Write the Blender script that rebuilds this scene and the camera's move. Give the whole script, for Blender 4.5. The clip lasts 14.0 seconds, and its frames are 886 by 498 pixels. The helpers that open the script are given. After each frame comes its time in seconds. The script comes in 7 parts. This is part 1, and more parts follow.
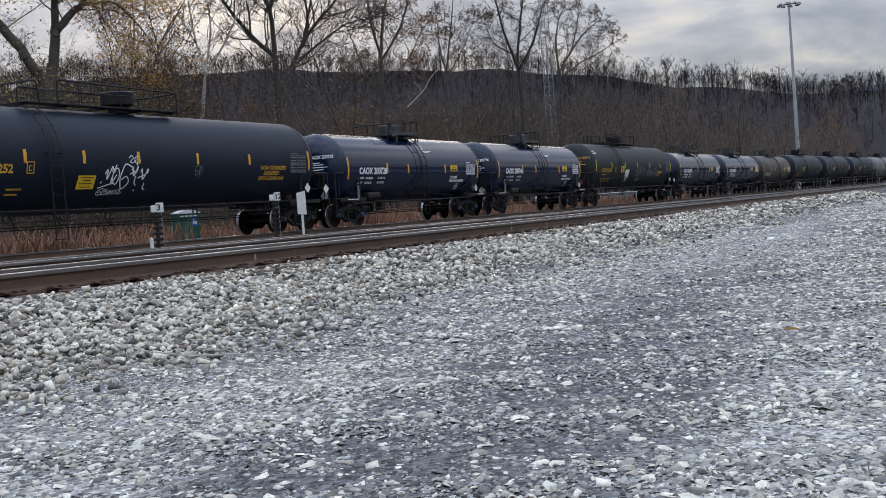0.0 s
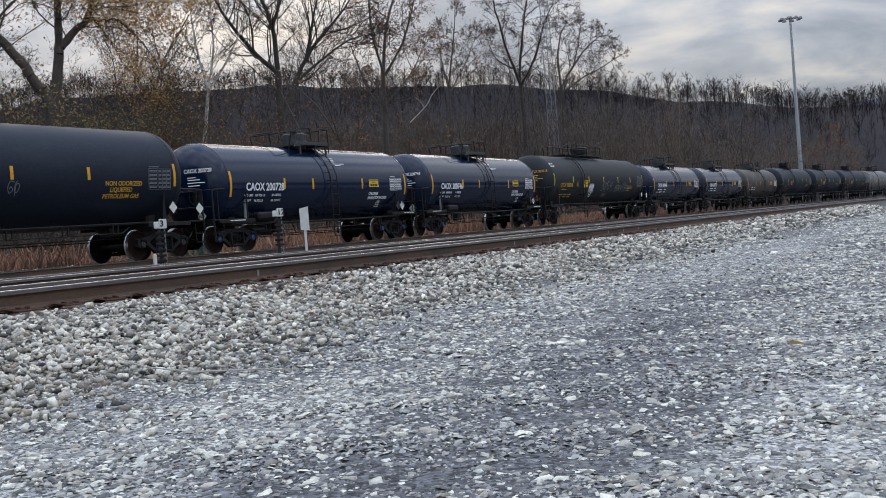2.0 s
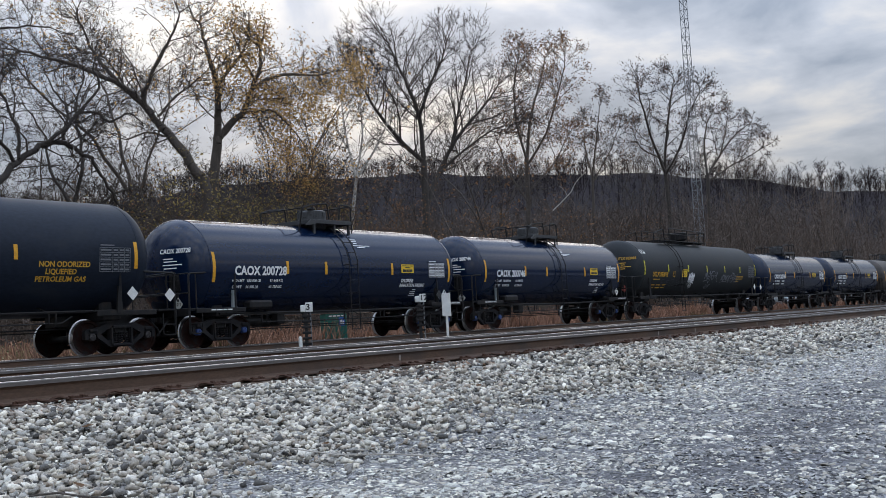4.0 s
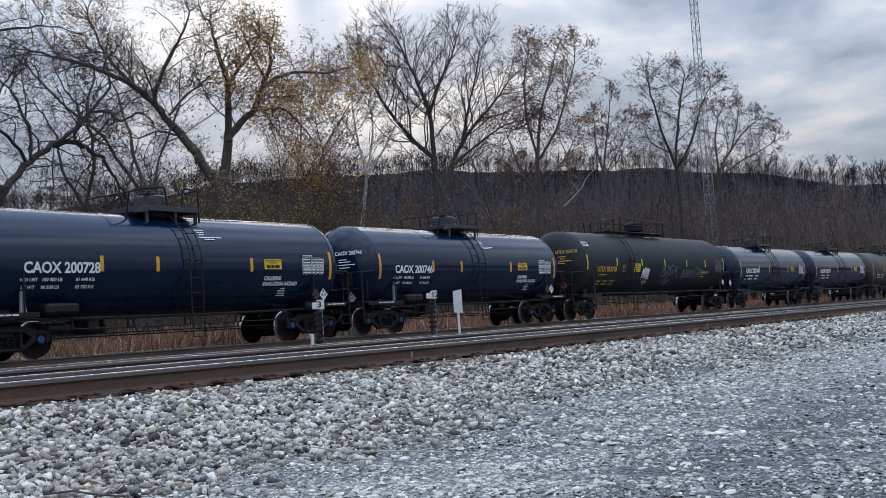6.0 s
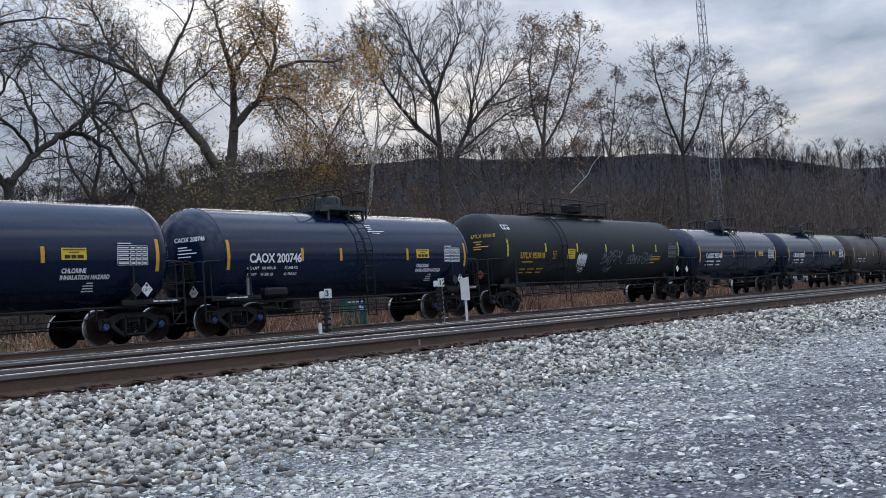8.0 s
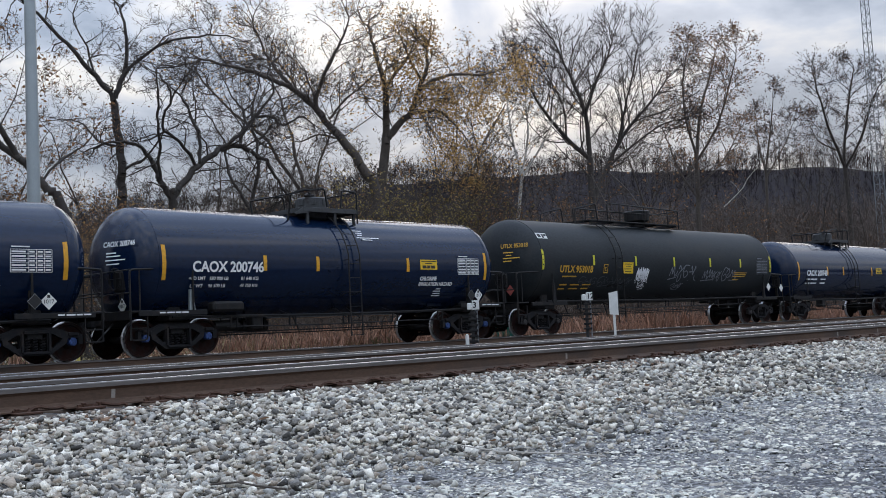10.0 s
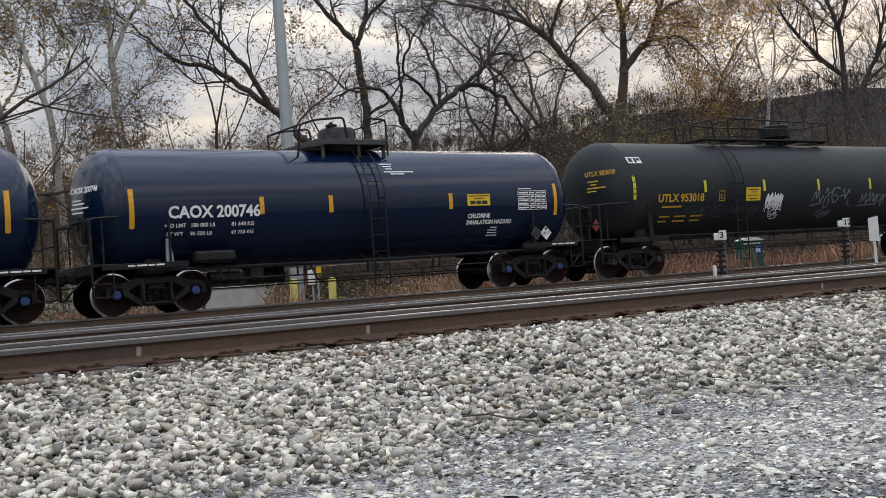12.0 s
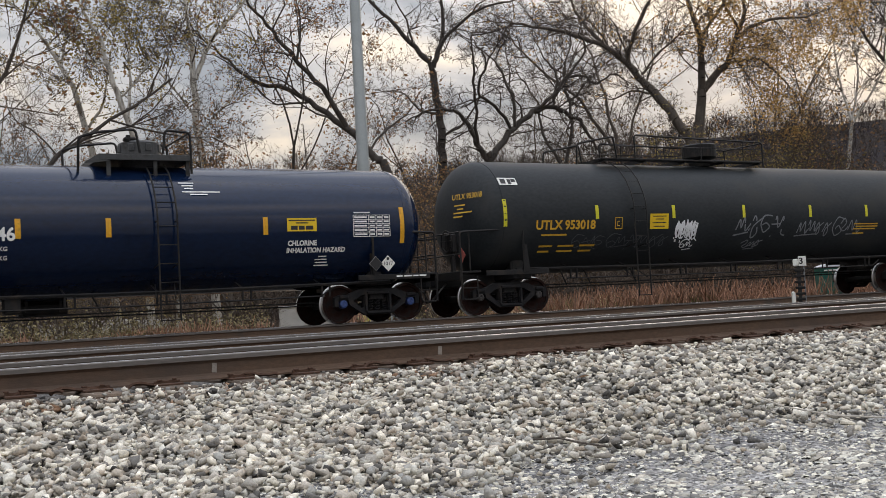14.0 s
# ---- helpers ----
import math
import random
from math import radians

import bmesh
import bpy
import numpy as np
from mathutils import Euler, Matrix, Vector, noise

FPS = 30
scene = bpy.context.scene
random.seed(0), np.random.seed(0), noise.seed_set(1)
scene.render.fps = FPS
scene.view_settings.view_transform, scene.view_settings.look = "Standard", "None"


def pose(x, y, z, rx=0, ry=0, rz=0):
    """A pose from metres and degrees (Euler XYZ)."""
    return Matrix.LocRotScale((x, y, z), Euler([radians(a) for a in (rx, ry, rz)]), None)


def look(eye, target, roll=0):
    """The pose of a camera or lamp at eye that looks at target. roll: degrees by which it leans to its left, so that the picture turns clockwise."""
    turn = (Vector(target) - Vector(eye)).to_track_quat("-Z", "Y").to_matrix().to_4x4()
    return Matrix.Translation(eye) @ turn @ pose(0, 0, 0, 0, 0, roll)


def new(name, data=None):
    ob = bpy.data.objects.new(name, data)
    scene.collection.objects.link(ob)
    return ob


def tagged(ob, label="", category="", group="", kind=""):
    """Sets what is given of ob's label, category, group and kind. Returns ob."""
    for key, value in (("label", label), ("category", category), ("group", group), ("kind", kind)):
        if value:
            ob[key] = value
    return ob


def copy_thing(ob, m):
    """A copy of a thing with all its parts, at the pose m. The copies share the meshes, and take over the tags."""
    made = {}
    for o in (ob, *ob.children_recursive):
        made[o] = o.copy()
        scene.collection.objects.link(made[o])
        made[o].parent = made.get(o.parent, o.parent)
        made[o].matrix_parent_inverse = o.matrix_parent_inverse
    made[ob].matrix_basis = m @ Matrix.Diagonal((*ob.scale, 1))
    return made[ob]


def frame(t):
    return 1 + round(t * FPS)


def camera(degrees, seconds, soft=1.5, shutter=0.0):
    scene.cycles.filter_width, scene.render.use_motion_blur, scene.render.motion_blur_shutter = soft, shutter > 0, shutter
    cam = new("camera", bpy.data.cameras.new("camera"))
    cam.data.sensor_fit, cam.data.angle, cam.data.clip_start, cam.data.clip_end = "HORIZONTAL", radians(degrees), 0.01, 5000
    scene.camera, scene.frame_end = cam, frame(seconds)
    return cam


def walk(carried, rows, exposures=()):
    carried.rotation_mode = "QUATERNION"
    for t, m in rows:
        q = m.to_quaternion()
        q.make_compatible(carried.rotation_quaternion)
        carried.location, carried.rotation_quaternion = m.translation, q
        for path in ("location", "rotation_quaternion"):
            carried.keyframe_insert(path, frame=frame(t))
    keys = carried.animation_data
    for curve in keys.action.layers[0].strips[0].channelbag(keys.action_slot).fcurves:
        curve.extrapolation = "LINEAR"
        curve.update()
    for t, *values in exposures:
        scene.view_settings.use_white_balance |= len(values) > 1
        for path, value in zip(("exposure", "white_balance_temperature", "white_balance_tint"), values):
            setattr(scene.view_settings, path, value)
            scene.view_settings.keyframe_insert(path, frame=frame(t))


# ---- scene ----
EYE = 0.24          # camera height above the rail tops (rail tops are z = 0)
LANE = 24.5         # centre line of the train's track
BEND = 0.00036      # the line bends gently to the right past x = 60

cam = camera(44.3, 14.0, soft=0.5)
PATH = [
    (0, 88.13, 4.22, -62.35),
    (0.5, 87.99, 4.09, -63.07),
    (1, 88.05, 4.05, -63.31),
    (1.5, 88.32, 3.99, -63.08),
    (2, 88.94, 4.43, -62.20),
    (2.5, 90.16, 4.98, -60.19),
    (3, 91.84, 4.85, -57.50),
    (3.5, 93.55, 3.76, -55.34),
    (3.7, 93.98, 3.32, -54.85),
    (6, 93.89, 3.63, -54.16),
    (6.5, 93.47, 4.01, -53.93),
    (7, 93.27, 4.19, -53.93),
    (9.3, 93.48, 3.84, -52.22),
    (9.5, 93.74, 3.69, -50.94),
    (10, 94.40, 2.86, -46.04),
    (10.5, 94.43, 2.30, -40.40),
    (11, 93.50, 2.87, -36.97),
    (11.5, 92.47, 3.71, -35.07),
    (12, 91.74, 4.10, -33.27),
    (12.5, 91.59, 4.07, -31.92),
    (13, 91.93, 3.91, -30.89),
    (13.5, 92.69, 3.48, -30.03),
    (14, 93.11, 3.14, -29.45),
]
# the clip's camera drifts from a cool to a warm white balance as it turns
WHITE = [(0, 0.14, 7000, 13), (3.7, 0.12, 6850, 12), (6.5, 0.08, 6450, 12), (9.5, 0.08, 6500, 12), (10.3, 0.15, 6900, 12), (11, 0.20, 7350, 13), (12, 0.25, 7850, 14), (13, 0.25, 8150, 15), (14, 0.25, 8350, 15)]
walk(cam, [(t, pose(0, 0, EYE, rx, ry, rz)) for t, rx, ry, rz in PATH], WHITE)

# ---- sky and light ----
world = bpy.data.worlds.new("overcast_sky")
scene.world = world
world.use_nodes = True
wn, wl = world.node_tree.nodes, world.node_tree.links
wn.clear()
SUN_AZ, SUN_EL = radians(52), radians(15)      # from +y towards +x


def wnode(kind, **values):
    n = wn.new(kind)
    for key, value in values.items():
        n.inputs[key].default_value = value
    return n


coord = wn.new("ShaderNodeTexCoord")
split = wn.new("ShaderNodeSeparateXYZ")
wl.new(coord.outputs["Generated"], split.inputs[0])
# clouds lie on a flat layer: divide the direction by its height
lift = wn.new("ShaderNodeMath"); lift.operation = "MAXIMUM"; lift.inputs[1].default_value = 0.0
wl.new(split.outputs["Z"], lift.inputs[0])
lift2 = wn.new("ShaderNodeMath"); lift2.operation = "ADD"; lift2.inputs[1].default_value = 0.24
wl.new(lift.outputs[0], lift2.inputs[0])
flat = wn.new("ShaderNodeVectorMath"); flat.operation = "DIVIDE"
wl.new(coord.outputs["Generated"], flat.inputs[0])
merge = wn.new("ShaderNodeCombineXYZ")
for k in range(3):
    wl.new(lift2.outputs[0], merge.inputs[k])
wl.new(merge.outputs[0], flat.inputs[1])
clouds = wnode("ShaderNodeTexNoise", Scale=2.6, Detail=9.0, Roughness=0.52, Distortion=0.35)
wl.new(flat.outputs[0], clouds.inputs["Vector"])
ramp = wn.new("ShaderNodeValToRGB")
ramp.color_ramp.elements[0].position, ramp.color_ramp.elements[0].color = 0.38, (0.31, 0.385, 0.495, 1)
ramp.color_ramp.elements[1].position, ramp.color_ramp.elements[1].color = 0.67, (0.93, 0.92, 0.89, 1)
mid = ramp.color_ramp.elements.new(0.52)
mid.color = (0.54, 0.61, 0.715, 1)
wl.new(clouds.outputs["Fac"], ramp.inputs[0])
sky = wn.new("ShaderNodeTexSky")
sky.sky_type, sky.sun_disc = "NISHITA", False
sky.sun_elevation, sky.sun_rotation = SUN_EL, SUN_AZ
skydim = wn.new("ShaderNodeBackground")
skydim.inputs["Strength"].default_value = 0.06
wl.new(sky.outputs[0], skydim.inputs["Color"])
deck = wn.new("ShaderNodeBackground")
# an overcast sky is about three times as bright overhead as at the horizon
over = wn.new("ShaderNodeMath"); over.operation = "MULTIPLY_ADD"
over.inputs[1].default_value, over.inputs[2].default_value = 2.5, 0.42
wl.new(lift.outputs[0], over.inputs[0])
wl.new(over.outputs[0], deck.inputs["Strength"])
# thinner cloud overhead lets some blue through
high = wn.new("ShaderNodeMix"); high.data_type = "RGBA"; high.blend_type = "MULTIPLY"
high.inputs[7].default_value = (0.82, 0.93, 1.10, 1)
wl.new(lift.outputs[0], high.inputs[0])
wl.new(ramp.outputs[0], high.inputs[6])
wl.new(high.outputs[2], deck.inputs["Color"])
both = wn.new("ShaderNodeMixShader")
both.inputs[0].default_value = 0.90
wl.new(skydim.outputs[0], both.inputs[1])
wl.new(deck.outputs[0], both.inputs[2])
wout = wn.new("ShaderNodeOutputWorld")
wl.new(both.outputs[0], wout.inputs["Surface"])

sun = new("sun", bpy.data.lights.new("sun", "SUN"))
sun.data.energy, sun.data.angle, sun.data.color = 0.6, radians(40), (1.0, 0.95, 0.88)
sun.matrix_world = look((60 * math.sin(SUN_AZ) * math.cos(SUN_EL), 60 * math.cos(SUN_AZ) * math.cos(SUN_EL), 60 * math.sin(SUN_EL)), (0, 0, 0))


# ---- materials ----
def material(name, color, rough=0.6, metal=0.0, vary=0.25, scale=3.0, fine=40.0, bump=0.15, island=0.0, obrandom=0.0, dirt=None, dirt_at=0.6, spec=0.5, stretch=(1, 1, 1), rvary=0.12):
    """A surface with stains at one scale, grain at a finer one, and optional dirt patches and change from piece to piece."""
    m = bpy.data.materials.new(name)
    m.use_nodes = True
    n, l = m.node_tree.nodes, m.node_tree.links
    b = n["Principled BSDF"]
    b.inputs["Roughness"].default_value, b.inputs["Metallic"].default_value = rough, metal
    b.inputs["Specular IOR Level"].default_value = spec
    tc = n.new("ShaderNodeTexCoord")
    mp = n.new("ShaderNodeMapping")
    mp.inputs["Scale"].default_value = stretch
    l.new(tc.outputs["Object"], mp.inputs[0])
    big = n.new("ShaderNodeTexNoise")
    big.inputs["Scale"].default_value, big.inputs["Detail"].default_value = scale, 5.0
    small = n.new("ShaderNodeTexNoise")
    small.inputs["Scale"].default_value, small.inputs["Detail"].default_value = fine, 4.0
    l.new(mp.outputs[0], big.inputs["Vector"])
    l.new(mp.outputs[0], small.inputs["Vector"])
    add = n.new("ShaderNodeMath"); add.operation = "ADD"
    l.new(big.outputs["Fac"], add.inputs[0]); l.new(small.outputs["Fac"], add.inputs[1])
    fac = n.new("ShaderNodeMapRange")
    fac.inputs["From Min"].default_value, fac.inputs["From Max"].default_value = 0.6, 1.4
    fac.inputs["To Min"].default_value, fac.inputs["To Max"].default_value = 1 - vary, 1 + vary
    l.new(add.outputs[0], fac.inputs["Value"])
    value = fac.outputs[0]
    if island or obrandom:
        src = n.new("ShaderNodeNewGeometry").outputs["Random Per Island"] if island else n.new("ShaderNodeObjectInfo").outputs["Random"]
        amount = island or obrandom
        r = n.new("ShaderNodeMapRange")
        r.inputs["To Min"].default_value, r.inputs["To Max"].default_value = 1 - amount, 1 + amount
        l.new(src, r.inputs["Value"])
        mul = n.new("ShaderNodeMath"); mul.operation = "MULTIPLY"
        l.new(value, mul.inputs[0]); l.new(r.outputs[0], mul.inputs[1])
        value = mul.outputs[0]
    tint = n.new("ShaderNodeVectorMath"); tint.operation = "SCALE"
    tint.inputs[0].default_value = color
    l.new(value, tint.inputs["Scale"])
    colour = tint.outputs[0]
    if dirt:
        mx = n.new("ShaderNodeMix"); mx.data_type = "RGBA"
        dr = n.new("ShaderNodeMapRange")
        dr.inputs["From Min"].default_value, dr.inputs["From Max"].default_value = dirt_at - 0.08, dirt_at + 0.08
        l.new(big.outputs["Fac"], dr.inputs["Value"])
        l.new(dr.outputs[0], mx.inputs[0])
        l.new(colour, mx.inputs[6])
        mx.inputs[7].default_value = (*dirt, 1)
        colour = mx.outputs[2]
    l.new(colour, b.inputs["Base Color"])
    if rvary:
        rr = n.new("ShaderNodeMapRange")
        rr.inputs["To Min"].default_value, rr.inputs["To Max"].default_value = max(0.02, rough - rvary), min(1, rough + rvary)
        l.new(big.outputs["Fac"], rr.inputs["Value"])
        l.new(rr.outputs[0], b.inputs["Roughness"])
    if bump:
        bp = n.new("ShaderNodeBump")
        bp.inputs["Strength"].default_value, bp.inputs["Distance"].default_value = bump, 0.01
        l.new(small.outputs["Fac"], bp.inputs["Height"])
        l.new(bp.outputs[0], b.inputs["Normal"])
    return m


def stone_material(name, dark, light, warm, warm_share=0.12, island=True):
    """Crushed stone: each piece its own grey between dark and light, some bluish, pinkish or tan."""
    m = material(name, (1, 1, 1), 0.85, 0, 0.38, 14.0, 90.0, 0.5)
    n, l = m.node_tree.nodes, m.node_tree.links
    src = n.new("ShaderNodeNewGeometry").outputs["Random Per Island"] if island else n.new("ShaderNodeObjectInfo").outputs["Random"]
    rp = n.new("ShaderNodeValToRGB")
    e = rp.color_ramp.elements
    e[0].position, e[0].color = 0.0, (*dark, 1)
    e[1].position, e[1].color = 1.0, (*light, 1)

    def stop(at, share, tint):
        q = e.new(at)
        q.color = (*[(p * (1 - share) + t * share) * c for p, t, c in zip(dark, light, tint)], 1)
    top = 1.0 - warm_share
    stop(0.14, 0.18, (1.00, 1.00, 1.03))
    stop(0.28, 0.40, (1.05, 0.99, 0.93))
    stop(0.40, 0.36, (0.95, 1.00, 1.06))
    stop(0.54, 0.58, (1.06, 0.99, 0.95))
    stop(0.66, 0.66, (0.97, 1.00, 1.02))
    stop(top - 0.14, 0.84, (1.03, 1.00, 0.95))
    stop(top - 0.02, 1.00, (1.0, 1.0, 1.0))
    w = e.new(top)
    w.color = (*warm, 1)
    w = e.new(0.995)
    w.color = (*warm, 1)
    l.new(src, rp.inputs[0])
    vm = [x for x in n if x.bl_idname == "ShaderNodeVectorMath"][0]
    l.new(rp.outputs[0], vm.inputs[0])
    return m


M = {}
M["gloss_black"] = material("glossy_black_tank_paint", (0.0034, 0.0122, 0.0370), 0.14, 0, 0.35, 0.8, 14.0, 0.012, spec=0.40, stretch=(0.5, 1, 1), rvary=0.05)
M["dull_black"] = material("dull_black_tank_paint", (0.0105, 0.0165, 0.0290), 0.50, 0, 0.4, 0.9, 16.0, 0.05, stretch=(0.5, 1, 1), dirt=(0.021, 0.026, 0.034), dirt_at=0.66, spec=0.20)
M["dusty_black"] = material("dusty_faded_black_tank_paint", (0.020, 0.024, 0.027), 0.55, 0, 0.4, 0.9, 16.0, 0.05, stretch=(0.5, 1, 1), dirt=(0.034, 0.034, 0.033), dirt_at=0.62, spec=0.22)
M["brown_tank"] = material("weathered_brown_tank_paint", (0.07, 0.055, 0.045), 0.55, 0, 0.4, 0.9, 16.0, 0.05, dirt=(0.03, 0.026, 0.024), dirt_at=0.55)
M["grey_tank"] = material("dusty_grey_tank_paint", (0.16, 0.16, 0.16), 0.5, 0, 0.3, 0.9, 16.0, 0.05, dirt=(0.06, 0.055, 0.05), dirt_at=0.6)
M["frame_black"] = material("dirty_black_steel", (0.013, 0.0125, 0.013), 0.55, 0.0, 0.5, 4.0, 50.0, 0.2, dirt=(0.030, 0.024, 0.020), dirt_at=0.62, spec=0.25)
M["truck_steel"] = material("dusty_cast_steel", (0.015, 0.015, 0.017), 0.65, 0.0, 0.5, 5.0, 60.0, 0.3, dirt=(0.032, 0.026, 0.023), dirt_at=0.6, spec=0.2)
M["wheel_steel"] = material("rusty_brown_wheel", (0.026, 0.012, 0.010), 0.8, 0.0, 0.5, 6.0, 50.0, 0.25, dirt=(0.02, 0.018, 0.018), dirt_at=0.55, spec=0.06)
M["tread"] = material("polished_wheel_tread", (0.55, 0.55, 0.56), 0.3, 1.0, 0.15, 8.0, 60.0, 0.05)
M["mast_dark"] = material("weathered_dark_grey_casting", (0.060, 0.062, 0.064), 0.5, 0.1, 0.4, 4.0, 50.0, 0.2, dirt=(0.03, 0.028, 0.027), dirt_at=0.58, spec=0.3)
M["cap_blue"] = material("blue_bearing_cap", (0.035, 0.080, 0.24), 0.5, 0.1, 0.35, 12.0, 60.0, 0.1, dirt=(0.03, 0.03, 0.04), dirt_at=0.6)
M["cap_grey"] = material("grease_black_bearing_cap", (0.05, 0.045, 0.045), 0.5, 0.2, 0.35, 12.0, 60.0, 0.1)
M["yellow"] = material("yellow_reflective_tape", (0.75, 0.36, 0.02), 0.45, 0, 0.2, 6.0, 30.0, 0.05, dirt=(0.45, 0.2, 0.03), dirt_at=0.64)
M["lime"] = material("lime_yellow_reflective_tape", (0.62, 0.56, 0.03), 0.45, 0, 0.2, 6.0, 30.0, 0.05)
M["sign_yellow"] = material("yellow_warning_plate", (0.78, 0.50, 0.02), 0.5, 0, 0.15, 6.0, 30.0, 0.05)
M["amber_paint"] = material("amber_stencil_paint", (0.62, 0.34, 0.03), 0.6, 0, 0.35, 6.0, 40.0, 0.05)
M["white_paint"] = material("white_stencil_paint", (0.80, 0.80, 0.79), 0.55, 0, 0.12, 5.0, 40.0, 0.05)
M["ink"] = material("black_sign_ink", (0.015, 0.015, 0.016), 0.5, 0, 0.2, 8.0, 40.0, 0.02)
M["graffiti"] = material("pale_spray_paint", (0.17, 0.18, 0.20), 0.6, 0, 0.35, 5.0, 40.0, 0.05)
M["graffiti_dim"] = material("worn_grey_spray_paint", (0.06, 0.065, 0.075), 0.6, 0, 0.35, 5.0, 40.0, 0.05)
M["graffiti_white"] = material("white_spray_paint", (0.75, 0.76, 0.78), 0.6, 0, 0.2, 5.0, 40.0, 0.05)
M["placard_red"] = material("faded_red_placard_ink", (0.5, 0.12, 0.10), 0.5, 0, 0.2, 8.0, 40.0, 0.02)
M["rail_web"] = material("rust_brown_rail_web", (0.115, 0.068, 0.044), 0.75, 0.1, 0.35, 2.5, 60.0, 0.3, dirt=(0.070, 0.050, 0.040), dirt_at=0.56, stretch=(0.4, 1, 1))
M["rail_head"] = material("worn_grey_rail_head", (0.15, 0.135, 0.125), 0.5, 0.4, 0.25, 4.0, 50.0, 0.1, stretch=(0.2, 1, 1))
M["rail_top"] = material("polished_rail_running_surface", (0.75, 0.75, 0.76), 0.22, 1.0, 0.1, 4.0, 50.0, 0.04, stretch=(0.1, 1, 1))
M["spike"] = material("rust_red_track_fastening", (0.085, 0.042, 0.026), 0.85, 0.1, 0.5, 12.0, 90.0, 0.4)
M["tie"] = material("weathered_brown_timber_tie", (0.10, 0.07, 0.05), 0.9, 0, 0.5, 3.0, 50.0, 0.5, obrandom=0.35, stretch=(6, 0.6, 3))
M["chalk"] = material("pale_weld_mark_paint", (0.30, 0.27, 0.24), 0.8, 0, 0.3, 9.0, 50.0, 0.1)
M["ballast"] = stone_material("mixed_grey_crushed_stone", (0.060, 0.057, 0.053), (0.90, 0.845, 0.735), (0.40, 0.33, 0.26), 0.06)
M["ballast_piece"] = stone_material("mixed_grey_crushed_stone_piece", (0.060, 0.057, 0.053), (0.90, 0.845, 0.735), (0.40, 0.33, 0.26), 0.06, island=False)
M["bed"] = stone_material("dark_dusty_track_stone", (0.035, 0.032, 0.030), (0.26, 0.245, 0.23), (0.16, 0.11, 0.08), 0.15)
M["gravel"] = stone_material("pale_flat_gravel", (0.10, 0.098, 0.094), (0.87, 0.84, 0.735), (0.42, 0.38, 0.32), 0.05)
M["fines"] = stone_material("dark_slate_chips", (0.045, 0.046, 0.048), (0.40, 0.395, 0.39), (0.20, 0.17, 0.14), 0.04)
M["rusty"] = stone_material("rust_stained_crushed_stone", (0.070, 0.055, 0.045), (0.46, 0.38, 0.31), (0.26, 0.15, 0.09), 0.2)
M["post_steel"] = material("galvanised_pole_steel", (0.36, 0.40, 0.41), 0.45, 0.4, 0.15, 3.0, 40.0, 0.08)
M["mast_steel"] = material("grey_lattice_steel", (0.22, 0.23, 0.24), 0.6, 0.3, 0.2, 3.0, 40.0, 0.08)
M["sign_white"] = material("weathered_white_sign", (0.72, 0.72, 0.68), 0.6, 0, 0.15, 6.0, 40.0, 0.05)
M["booth_green"] = material("dark_green_plastic", (0.012, 0.11, 0.085), 0.5, 0, 0.2, 3.0, 40.0, 0.08)
M["booth_roof"] = material("translucent_white_plastic_roof", (0.7, 0.72, 0.74), 0.5, 0, 0.1, 3.0, 40.0, 0.05)
M["sign_blue"] = material("blue_sign_sheet", (0.03, 0.12, 0.42), 0.45, 0, 0.15, 5.0, 40.0, 0.02)
M["bollard"] = material("yellow_painted_bollard", (0.62, 0.52, 0.14), 0.55, 0, 0.2, 5.0, 40.0, 0.1)
M["concrete"] = material("pale_concrete", (0.60, 0.59, 0.56), 0.85, 0, 0.2, 3.0, 40.0, 0.3)
M["bark"] = material("grey_brown_bark", (0.085, 0.070, 0.058), 0.95, 0, 0.45, 2.0, 18.0, 0.6, stretch=(3, 3, 0.7))
M["bark_dark"] = material("dark_bark", (0.052, 0.044, 0.038), 0.95, 0, 0.45, 2.0, 18.0, 0.6, stretch=(3, 3, 0.7))
M["bark_pale"] = material("pale_sycamore_bark", (0.50, 0.475, 0.43), 0.9, 0, 0.3, 1.6, 14.0, 0.3, dirt=(0.17, 0.145, 0.12), dirt_at=0.58, stretch=(2, 2, 0.8))
M["twig"] = material("brown_grey_twig", (0.078, 0.062, 0.052), 0.95, 0, 0.3, 2.0, 10.0, 0.0)
M["twig_dark"] = material("dark_bare_twig", (0.042, 0.034, 0.031), 0.95, 0, 0.3, 2.0, 10.0, 0.0)
M["leaf_rust"] = material("dull_rust_leaf", (0.15, 0.085, 0.050), 0.8, 0, 0.3, 1.0, 6.0, 0.0, island=0.5)
M["twig_far"] = material("dull_brown_twig", (0.029, 0.0225, 0.024), 0.95, 0, 0.3, 0.05, 3.0, 0.0, island=0.30, spec=0.1)
M["bark_pale_far"] = material("pale_distant_bark", (0.13, 0.115, 0.105), 0.95, 0, 0.3, 0.05, 3.0, 0.0, island=0.30, spec=0.1)
M["brush"] = material("brown_tangled_brush", (0.110, 0.083, 0.066), 0.95, 0, 0.35, 0.25, 6.0, 0.0, island=0.4)
M["leaf_gold"] = material("golden_autumn_leaf", (0.47, 0.285, 0.105), 0.75, 0, 0.3, 1.0, 6.0, 0.0, island=0.45)
M["leaf_brown"] = material("dry_brown_leaf", (0.24, 0.13, 0.065), 0.8, 0, 0.3, 1.0, 6.0, 0.0, island=0.5)
